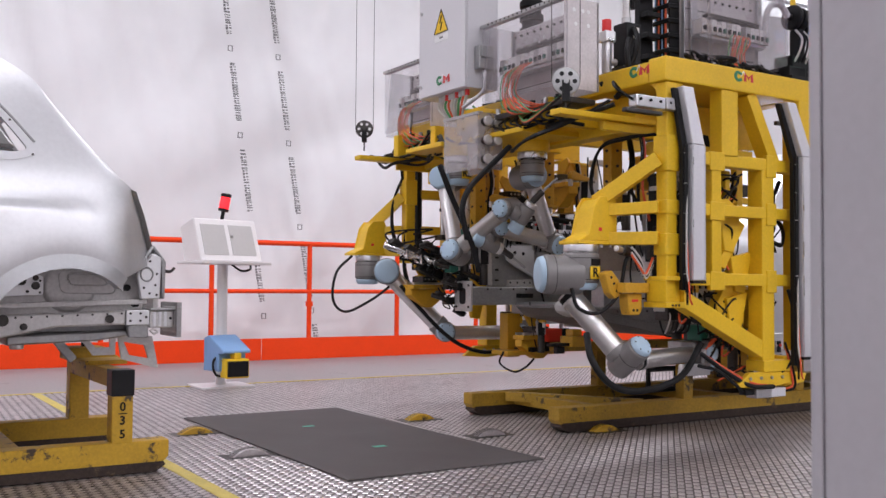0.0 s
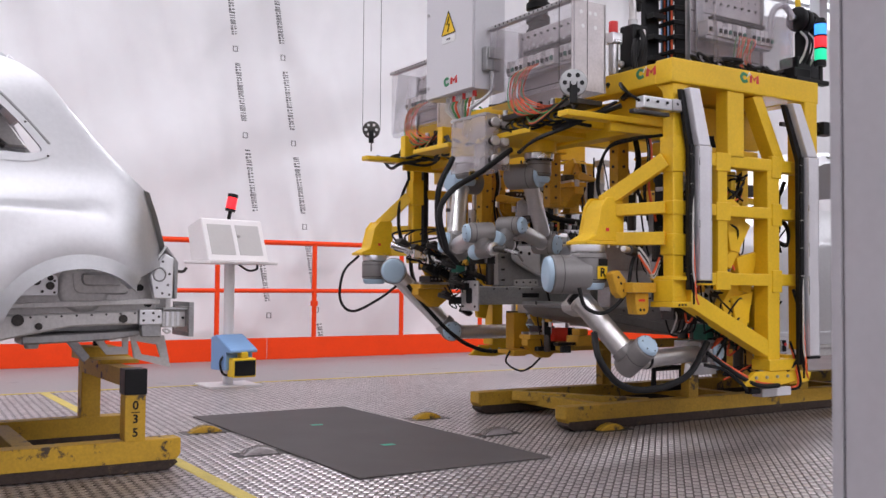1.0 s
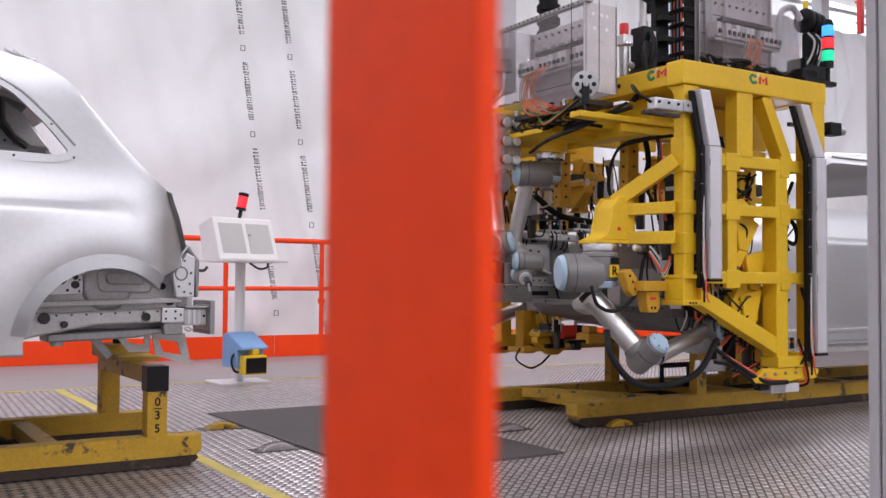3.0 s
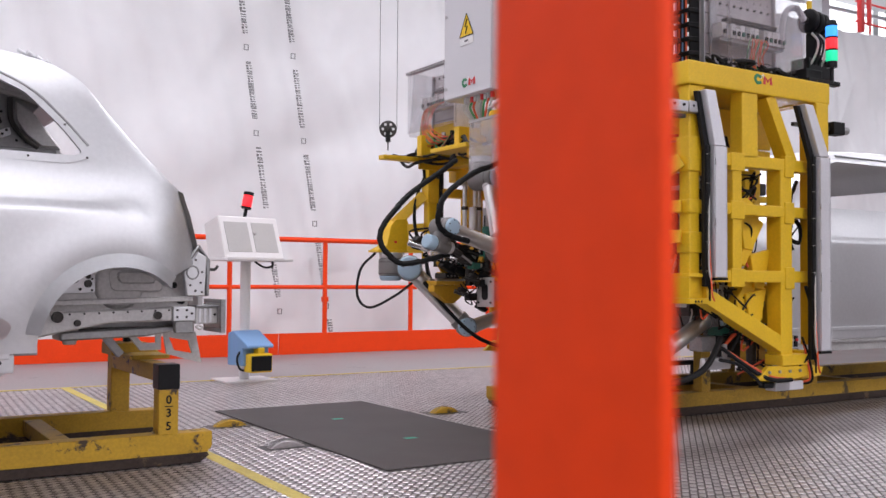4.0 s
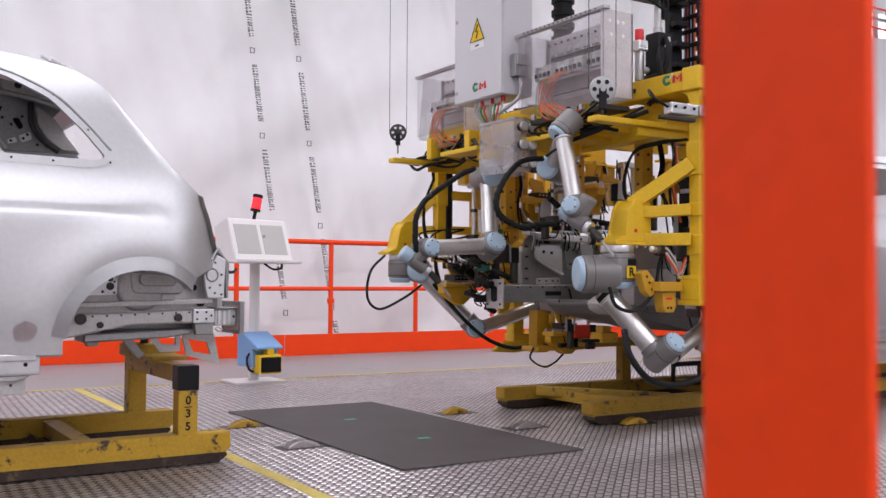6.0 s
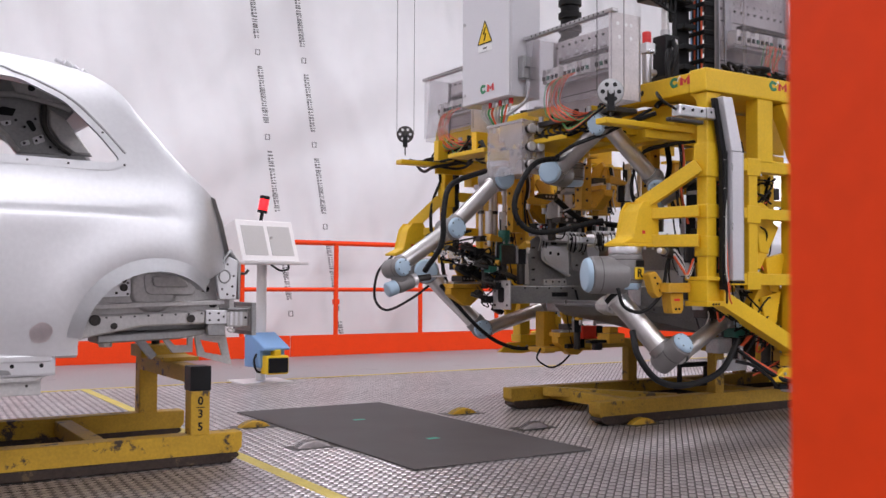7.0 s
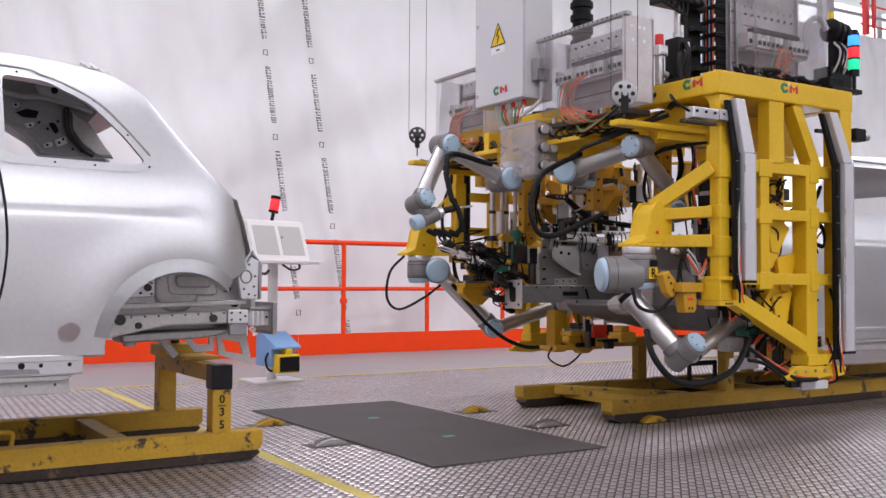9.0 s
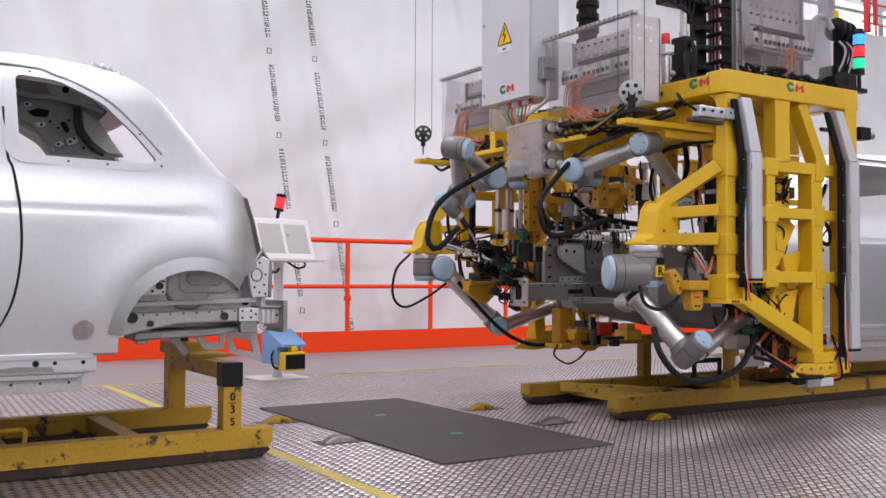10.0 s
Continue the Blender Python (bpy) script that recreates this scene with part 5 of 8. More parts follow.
def clear_box(x, y0, y1, z0, z1, depth, label, turn=None):
    """A valve box: steel back and end plates, clear front, with wiring inside."""
    t = thing("valve_box", label, "valve box", "clear-fronted valve boxes", at=(x, 0, 0))
    if turn:
        t.matrix_basis = turn
    part("back_panel", box((depth - 0.01, y0, z0), (depth, y1, z1), 0.002), PANEL_STEEL, t, "perforated steel back panel")
    for y in (y0, y1 - 0.008):
        solid = y == y0 and not turn
        part("end_panel", plate(((0.0, z0), (depth, z0), (depth, z1), (0.03 if not solid else 0.0, z1)), "y", y, y + 0.004, 0.0), PANEL_STEEL if solid else CLEAR, t, "steel end plate with round holes" if solid else "clear plastic end sheet")
        if solid:
            for u, w in ((0.05, 0.05), (0.10, 0.05), (0.13, 0.11), (0.06, 0.11), (0.13, 0.05)):
                part("hole", cyl((u, y - 0.0012, z1 - w), (u, y + 0.001, z1 - w), 0.009, seg=12), LOGO_WHITE, t)
        if not solid:
            part("end_flange", box((depth - 0.03, y, z0), (depth - 0.011, y + 0.008, z1), 0.001), STEEL, t)
    for k in range(3):
        part("panel_joint", box((depth - 0.0125, y0 + 0.02, z0 + 0.10 * (k + 1)), (depth - 0.0104, y1 - 0.02, z0 + 0.10 * (k + 1) + 0.004), 0), DARKSTEEL, t)
    for k in range(int((y1 - y0) / 0.05)):
        for z, m in ((z1 - 0.13, BRIGHT), (z0 + 0.36, DARKSTEEL)):
            part("fitting", cyl((depth - 0.018, y0 + 0.04 + 0.05 * k, z), (depth - 0.0105, y0 + 0.04 + 0.05 * k, z), 0.006, seg=10), m, t)
    part("top_rail", box((0.0, y0 - 0.02, z1 - 0.004), (0.035, y1 + 0.04, z1 + 0.012), 0.002), STEEL, t)
    part("clear_front", box((0.004, y0 - 0.01, z0 + 0.02), (0.008, y1 + 0.02, z1 - 0.004), 0), CLEAR, t, "clear plastic front sheet")
    rng = random.Random(int(y0 * 100))
    part("module_rail", box((0.10, y0 + 0.03, z0 + 0.15), (0.15, y1 - 0.03, z0 + 0.165), 0.002), STEEL, t)
    part("terminal_strip", box((0.115, y0 + 0.06, z0 + 0.255), (0.15, y1 - 0.10, z0 + 0.272), 0.002), DARKSTEEL, t)
    n = int((y1 - y0) / 0.035)
    for k in range(n):
        y = y0 + 0.04 + k * 0.033
        part("screw", cyl((-0.002, y, z1 + 0.004), (0.0, y, z1 + 0.004), 0.005, seg=8), DARKSTEEL, t)
        if k % 7 != 5:
            part("module", box((0.085, y - 0.008, z0 + 0.166), (0.145, y + 0.021, z0 + (0.235 if k % 5 else 0.215)), 0.002), WHITE_PAINT if k % 4 else SCREEN_GREY, t)
            part("connector", box((0.076, y - 0.002, z0 + 0.18), (0.0845, y + 0.014, z0 + 0.20), 0.001), BLACK if k % 3 else GREEN_DARK, t)
        part("hole", cyl((depth - 0.014, y, z1 - 0.07 - 0.02 * (k % 2)), (depth - 0.0105, y, z1 - 0.07 - 0.02 * (k % 2)), 0.006, seg=8), LOGO_WHITE, t)
    for k in range(15):
        y = y1 - 0.12 - 0.008 * k + rng.uniform(-0.01, 0.01)
        part("wire", tube([(0.05, y - 0.08, z0 + 0.17), (0.015, y - 0.03 + rng.uniform(-0.02, 0.02), z0 + 0.13), (0.012, y + rng.uniform(-0.02, 0.02), z0 + 0.03), (0.02, y - 0.04 - 0.008 * k, z0 - rng.uniform(0.03, 0.07)), (0.09, y - 0.18, z0 - 0.05 + 0.002 * k)], 0.0030, 6), RED_WIRE if k % 4 else GREEN_WIRE, t, smooth=True)
    for k in range(3):
        part("hose", tube([(0.06, y1 - 0.2, z0 - 0.06), (0.02, y1 - 0.32, z0 - 0.10 - 0.006 * k), (0.03, y0 + 0.05, z0 - 0.02)], 0.006, 6), (GREEN_WIRE, RED_WIRE, RUBBER)[k], t)
    part("black_base", box((0.05, y0 + 0.02, z0 - 0.055), (depth, y1 - 0.02, z0 - 0.03), 0.004), DARKSTEEL, t)
    for k in range(int((y1 - y0) / 0.045)):
        y = y0 + 0.04 + 0.045 * k
        part("gland", cyl((0.07 + 0.03 * (k % 2), y, z0 - 0.0295), (0.07 + 0.03 * (k % 2), y, z0 - 0.001), 0.012, seg=10), BLACK if k % 4 else STEEL, t)
        part("gland_lead", tube([(0.07 + 0.03 * (k % 2), y, z0 - 0.05), (0.05, y + 0.01, z0 - 0.085), (0.06, y - 0.04, z0 - 0.10 - 0.01 * (k % 3)), (0.14, y - 0.06, z0 - 0.09)], 0.0055, 6), RUBBER, t, smooth=True)


def gauge_box():
    t = thing("gauge_box", "clear plastic box with pneumatic gauges under the cabinet", "gauge box", at=(2.48, 3.12, 1.265))
    part("clear_front", box((0, 0.0, 0), (0.004, 0.30, 0.26), 0), MILKY, t, "clear plastic front sheet")
    part("clear_side", box((0.006, -0.003, 0), (0.14, 0.001, 0.27), 0), MILKY, t, "clear plastic side sheet")
    part("top_rail", box((0, 0.0, 0.261), (0.03, 0.31, 0.275), 0.002), STEEL, t)
    part("back_plate", box((0.14, 0.10, 0), (0.146, 0.30, 0.27), 0.002), MILKY, t, "clear plastic back sheet")
    part("side_plate", box((0.10, 0.002, 0.0), (0.146, 0.006, 0.27), 0.001), STEEL, t, "steel gauge mounting plate")
    for k in range(3):
        z = 0.045 + 0.09 * k
        for j in range(2):
            x = 0.035 + 0.055 * j
            part("gauge", cyl((x, -0.028, z), (x, 0.05, z), 0.020, seg=20, bevel=0.004), STEEL if j else DARKSTEEL, t, smooth=True)
            part("knob", cyl((x, -0.042, z), (x, -0.0285, z), 0.024, seg=20, bevel=0.003), BRIGHT, t, "bright gauge rim", smooth=True)
            part("dial", cyl((x, -0.0435, z), (x, -0.0422, z), 0.019, seg=18), LOGO_WHITE if j else SCREEN_GREY, t)
    part("hose", tube([(0.05, 0.25, 0.2), (0.08, 0.10, 0.18), (0.1, 0.08, 0.08), (0.08, 0.2, 0.04)], 0.008), WHITE_WIRE, t)


def pulley(x, y, z, steel, size=1.0):
    t = thing("cable_pulley", "round perforated pulley hanging in a thin steel cable loop", "pulley", "cable pulleys", at=(x, y, z))
    m = CAR_GREY if steel else DARKSTEEL
    bm = cyl((0.0, -0.010, 0), (0.0, 0.010, 0), 0.051, seg=36, bevel=0.004)
    wheel = part("wheel", bm, m, t, smooth=True)
    for k in range(6):
        a = 2 * math.pi * k / 6
        p = V(0.031 * math.cos(a), 0, 0.031 * math.sin(a))
        part("hole", cyl(p + V(0, -0.0115, 0), p + V(0, 0.0115, 0), 0.0085, seg=14), LOGO_WHITE if not steel else BLACK, wheel)
    part("hub", cyl((0, -0.02, 0), (0, 0.02, 0), 0.010, seg=14), m, t)
    part("fork", box((-0.014, -0.018, -0.075), (0.014, 0.018, 0.005), 0.003), BLACK, t)
    part("pin", cyl((0, 0, -0.125), (0, 0, -0.07), 0.004, seg=8), DARKSTEEL, t)
    turn = Matrix.Rotation(radians(-32), 4, "Z")
    t.matrix_basis = Matrix.Translation((x, y, z)) @ turn @ Matrix.Diagonal((size, 1, size, 1))
    for s in (-1, 1):
        part("cable", cyl((s * 0.051, 0, 0.0), (s * 0.052, 0, 4.2), 0.0016, seg=6), DARKSTEEL, t)


def stack_light():
    t = thing("stack_light", "signal tower lamp with blue, red and green lit rings", "signal lamp", at=(3.845, 2.265, 1.68))
    part("pole", cyl((0, 0, 0.0), (0, 0, 0.09), 0.010, seg=12), BLACK, t)
    part("base", cyl((0, 0, 0.09), (0, 0, 0.12), 0.026, seg=20), BLACK, t)
    z = 0.121
    for m, n in ((LAMP_GREEN, "green"), (LAMP_RED, "red"), (LAMP_BLUE, "blue")):
        part("lens", cyl((0, 0, z), (0, 0, z + 0.052), 0.028, seg=24, bevel=0.003), m, t, n + " lit lens ring", smooth=True)
        part("ring", cyl((0, 0, z + 0.0525), (0, 0, z + 0.06), 0.0285, seg=24), BLACK, t)
        z += 0.061
    part("cap", cyl((0, 0, z), (0, 0, z + 0.02), 0.027, 0.02, 20), BLACK, t)
    part("bracket", box((-0.20, -0.02, -0.002), (0.04, 0.02, 0.02), 0.004), BLACK, t)


def top_clutter():
    """Valves, motors and cables on the deck of the machine."""
    v = thing("pressure_valve", "silver air filter with a red cap on the machine deck", "valve", at=(2.825, 2.60, 1.665))
    part("body", cyl((0, 0, 0), (0, 0, 0.14), 0.022, seg=18, bevel=0.003), STEEL, v, smooth=True)
    part("bowl", box((-0.03, -0.03, 0.14), (0.03, 0.03, 0.19), 0.006), ALU, v)
    part("cap", cyl((0, 0, 0.19), (0, 0, 0.245), 0.021, seg=18, bevel=0.004), RED_CAP, v, "red plastic cap", smooth=True)
    part("branch", cyl((0.0, 0, 0.06), (0.09, 0.02, 0.06), 0.016, seg=14), WHITE_PAINT, v, smooth=True)
    d = thing("drive_motor", "black servo motor with cables on the machine deck", "motor", at=(2.93, 2.585, 1.70))
    part("body", box((-0.04, -0.045, 0.0), (0.05, 0.045, 0.20), 0.008), BLACK, d)
    part("foot", box((-0.06, -0.05, -0.035), (0.07, 0.05, 0.0), 0.006), DARKSTEEL, d)
    part("coupling", cyl((0, 0, 0.2), (0, 0, 0.23), 0.022, seg=18), STEEL, d, smooth=True)
    part("spindle", cyl((0, 0, 0.23), (0, 0, 0.36), 0.017, seg=18, bevel=0.002), BRIGHT, d, smooth=True)
    part("head_block", box((-0.12, -0.07, 0.36), (0.12, 0.07, 0.40), 0.008), BLACK, d)
    part("head_motor", cyl((-0.02, 0, 0.40), (-0.02, 0, 0.56), 0.035, seg=18, bevel=0.004), BLACK, d, smooth=True)
    for k in range(5):
        part("head_bolt", cyl((-0.10 + 0.05 * k, -0.085, 0.375), (-0.10 + 0.05 * k, -0.071, 0.375), 0.011, seg=10), DARKSTEEL, d)
        part("head_cable", tube([(-0.10 + 0.03 * k, -0.05, 0.40), (-0.15 + 0.03 * k, -0.08, 0.33 - 0.01 * k), (-0.19 + 0.02 * k, -0.04, 0.40), (-0.17 + 0.03 * k, 0.0, 0.58)], 0.006, 6), RUBBER, d, smooth=True)
    part("side_tag", box((0.0, -0.047, 0.13), (0.035, -0.0452, 0.18), 0), WHITE_PAINT, d)
    part("cable", tube([(-0.03, -0.05, 0.12), (-0.07, -0.08, 0.05), (-0.07, -0.09, -0.08), (-0.12, -0.06, -0.16)], 0.013), RUBBER, d, smooth=True)
    part("cable", tube([(0.0, -0.05, 0.17), (-0.02, -0.09, 0.10), (-0.05, -0.06, -0.02), (-0.14, 0.02, -0.09)], 0.013), RUBBER, d, smooth=True)
    part("cable", tube([(0.02, -0.02, 0.27), (0.02, -0.01, 0.38), (-0.03, 0.02, 0.50), (0.0, 0.05, 0.75)], 0.011), RUBBER, d, smooth=True)
    b = thing("cable_chain", "black drag chain of cables rising from the machine", "cable chain", at=(3.22, 2.62, 1.665))
    for k in range(10):
        part("chain_link", plate(((-0.048, 0.07 * k), (0.045, 0.07 * k), (0.045, 0.07 * k + 0.03), (-0.048, 0.07 * k + 0.022)), "y", -0.058, 0.05, 0.004), BLACK, b)
    for y in (-0.05, 0.035):
        part("side_rail", box((-0.03, y, 0.0), (0.04, y + 0.012, 0.72), 0.003), BLACK, b)
    for k in range(7):
        part("wire", cyl((-0.038, -0.030 + 0.011 * k, 0.0), (-0.038, -0.030 + 0.011 * k, 0.74), 0.0048, seg=8), (RED_WIRE, RUBBER, BLUE_BOX, RUBBER, RED_WIRE, DARKSTEEL, BLUE_BOX)[k], b, smooth=True)
    part("guide_plate", plate(((0.075, -0.01), (0.155, -0.01), (0.085, 0.7), (0.065, 0.7)), "y", -0.085, -0.075, 0.002), STEEL, b, "grey sloping guide plate")
    part("guide_frame", box((-0.16, 0.02, 0.02), (-0.07, 0.05, 0.72), 0.004), BLACK, b)
    for k in range(6):
        part("frame_hook", box((-0.155, -0.03, 0.10 + 0.1 * k), (-0.075, 0.018, 0.125 + 0.1 * k), 0.004), BLACK, b)
    part("base_beam", box((-0.30, -0.10, 0.001), (0.06, -0.06, 0.03), 0.004), YELLOW, b)
    part("base_shelf", box((-0.14, -0.09, 0.031), (0.06, 0.05, 0.044), 0.003), DARKSTEEL, b)
    f = thing("lift_bellows", "black rubber bellows above the machine", "bellows", at=(2.92, 3.28, 2.0))
    for k in range(9):
        part("fold", cyl((0, 0, 0.035 * k), (0, 0, 0.035 * k + 0.03), 0.062 - 0.012 * (k % 2), seg=18), RUBBER, f, smooth=True)
    part("rod", cyl((0, 0, -0.34), (0, 0, 0), 0.03, seg=14), DARKSTEEL, f)
    rb = thing("signal_box", "small red box on a black arm below the car body", "signal box", at=(3.36, 3.66, 0.395))
    part("body", box((-0.05, -0.035, 0.0), (0.05, 0.035, 0.075), 0.006), RED_BOX, rb)
    part("arm", box((-0.03, 0.0, -0.02), (0.10, 0.03, -0.001), 0.004), BLACK, rb)
    part("stub", box((0.05, -0.02, 0.01), (0.09, 0.02, 0.06), 0.004), BLACK, rb)
    c = thing("clamp_cylinder", "silver pneumatic clamp on the front column", "clamp", at=(2.745, 2.19, 1.435))
    part("cylinder", box((-0.13, -0.005, 0.0), (0.03, 0.045, 0.05), 0.006), ALU, c)
    part("rod_block", box((0.031, -0.01, 0.002), (0.115, 0.05, 0.052), 0.006), STEEL, c)
    part("jaw", box((0.116, -0.015, -0.01), (0.165, 0.045, 0.05), 0.006), BLACK, c)
    for k in range(4):
        part("bolt", cyl((-0.11 + 0.055 * k, -0.011, 0.03), (-0.11 + 0.055 * k, -0.004, 0.03), 0.006, seg=10), BLACK, c)
    part("hose", tube([(-0.13, 0.02, 0.03), (-0.20, 0.04, 0.07), (-0.16, 0.10, 0.11), (-0.05, 0.16, 0.08)], 0.006), RUBBER, c)
    part("lower_bar", box((-0.18, 0.0, -0.025), (0.02, 0.03, -0.008), 0.004), DARKSTEEL, c)
    r = thing("hose_coupling", "three black hose couplings on a stand behind the flank beam", "coupling", at=(3.86, 2.42, 2.04))
    for k in range(3):
        part("disc", cyl((0.042 * k, 0, -0.006 * k), (0.042 * k + 0.03, 0, -0.006 * k), 0.062, seg=24, bevel=0.010), BLACK, r, smooth=True)
    part("spigot", cyl((0.02, 0, 0.06), (0.02, 0, 0.10), 0.014, seg=12), SIGN_YELLOW, r, smooth=True)
    part("axle", cyl((-0.02, 0, 0), (0.14, 0, 0), 0.016, seg=12), DARKSTEEL, r, smooth=True)
    part("support", box((0.03, -0.03, -0.38), (0.07, 0.03, -0.06), 0.004), BLACK, r)
    part("block", box((-0.05, -0.05, -0.30), (0.12, 0.06, -0.20), 0.006), BLACK, r)
    for k in range(6):
        part("lead", tube([(0.02 * k, -0.03, -0.07), (0.02 * k + 0.01, -0.06, -0.12), (0.025 * k - 0.02, -0.06, -0.20), (0.03 * k - 0.05, -0.02, -0.28)], 0.006, 6), RUBBER if k % 3 else WHITE_WIRE, r, smooth=True)
    part("loop_hose", tube([(-0.02, 0.0, 0.0), (-0.08, 0.0, 0.05), (-0.14, 0.02, 0.02), (-0.16, 0.03, -0.12)], 0.016, 8), GREY_PAINT, r, smooth=True)
    n = thing("line_sensor", "black and silver sensor on a short arm behind the column", "sensor", at=(3.92, 2.40, 1.50))
    part("arm", box((-0.20, -0.01, -0.01), (0.10, 0.01, 0.01), 0.003), DARKSTEEL, n)
    part("body", box((0.08, -0.035, -0.03), (0.17, 0.03, 0.035), 0.006), BLACK, n)
    part("nose", cyl((0.17, 0, 0.0), (0.23, 0, 0.0), 0.02, seg=16, bevel=0.004), STEEL, n, smooth=True)


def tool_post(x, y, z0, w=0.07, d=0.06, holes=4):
    """A shade-toned yellow post hanging from the deck, with bolt holes and a foot plate."""
    t = thing("tool_post", "shade-toned yellow tool post hanging from the machine deck", "tool post", "tool posts under the deck", at=(x, y, z0))
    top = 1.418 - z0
    part("post", box((0, 0, 0.012), (w, d, top), 0.004), SHADED_YELLOW, t)
    part("foot_plate", box((-0.012, -0.012, 0.0), (w + 0.012, d + 0.012, 0.0115), 0.002), SHADED_YELLOW, t)
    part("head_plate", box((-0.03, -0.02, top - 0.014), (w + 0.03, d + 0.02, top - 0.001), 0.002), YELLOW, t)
    for k in range(holes):
        z = 0.05 + (top - 0.12) * k / max(holes - 1, 1)
        part("bolt", cyl((w * 0.5, -0.006, z), (w * 0.5, 0.001, z), 0.007, seg=8), DARKSTEEL, t)
        part("bolt", cyl((-0.006, d * 0.5, z), (0.001, d * 0.5, z), 0.007, seg=8), DARKSTEEL, t)
    return t


def rod_pair(x, y, z0, z1, gap=0.075):
    """Two polished guide rods with a cylinder between two yokes."""
    t = thing("lift_cylinder", "pair of polished guide rods with a pale cylinder under the deck", "cylinder", "lift cylinders", at=(x, y, z0))
    h = z1 - z0
    for k in (-1, 1):
        part("rod", cyl((k * gap / 2, 0, 0.0), (k * gap / 2, 0, h), 0.014, seg=16), BRIGHT, t, smooth=True)
        part("collar", cyl((k * gap / 2, 0, h * 0.45), (k * gap / 2, 0, h * 0.45 + 0.02), 0.021, seg=16, bevel=0.002), DARKSTEEL, t, smooth=True)
    part("barrel", cyl((0, -0.03, h * 0.05), (0, -0.03, h * 0.5), 0.022, seg=18, bevel=0.003), WHITE_PAINT, t, smooth=True)
    part("yoke", box((-gap, -0.05, -0.03), (gap, 0.03, 0.0), 0.004), DARKSTEEL, t)
    part("yoke", box((-gap * 0.9, -0.03, h - 0.02), (gap * 0.9, 0.03, h + 0.01), 0.004), STEEL, t)
    for k in (-1, 1):
        part("fitting", cyl((k * 0.03, -0.055, -0.015), (k * 0.03, -0.049, -0.015), 0.009, seg=10), BRIGHT, t)
    return t


def clamp_unit(x, y, z, turn, size=1.0, arm=SHADED_YELLOW):
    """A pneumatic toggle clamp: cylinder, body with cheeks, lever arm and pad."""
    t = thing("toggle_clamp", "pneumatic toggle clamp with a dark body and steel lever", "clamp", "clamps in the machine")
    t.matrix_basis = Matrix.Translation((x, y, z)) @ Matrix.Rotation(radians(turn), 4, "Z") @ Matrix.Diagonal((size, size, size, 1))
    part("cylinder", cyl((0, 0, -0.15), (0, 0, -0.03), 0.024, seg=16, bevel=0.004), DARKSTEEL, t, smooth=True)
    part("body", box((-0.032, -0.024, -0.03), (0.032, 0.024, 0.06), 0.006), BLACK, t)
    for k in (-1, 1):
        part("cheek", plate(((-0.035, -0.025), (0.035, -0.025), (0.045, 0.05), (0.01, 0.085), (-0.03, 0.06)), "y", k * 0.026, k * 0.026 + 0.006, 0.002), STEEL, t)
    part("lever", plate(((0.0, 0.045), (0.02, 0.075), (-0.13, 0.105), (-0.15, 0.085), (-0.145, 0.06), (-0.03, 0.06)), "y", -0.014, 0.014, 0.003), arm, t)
    part("pad", cyl((-0.14, 0, 0.03), (-0.14, 0, 0.064), 0.012, seg=12, bevel=0.002), BRIGHT, t, smooth=True)
    part("pivot", cyl((0.012, -0.037, 0.06), (0.012, 0.037, 0.06), 0.009, seg=12), BRIGHT, t, smooth=True)
    part("sensor", box((0.033, -0.012, -0.02), (0.055, 0.012, 0.03), 0.003), BLACK, t)
    part("hose", tube([(0.02, 0.0, -0.14), (0.07, 0.02, -0.13), (0.09, 0.04, -0.03), (0.07, 0.06, 0.08), (0.08, 0.07, 0.2)], 0.0045, 6), RUBBER, t, smooth=True)
    part("hose", tube([(0.044, 0.0, 0.02), (0.085, -0.02, 0.0), (0.10, 0.0, 0.08), (0.09, 0.02, 0.19)], 0.0035, 6), RUBBER, t, smooth=True)
    return t


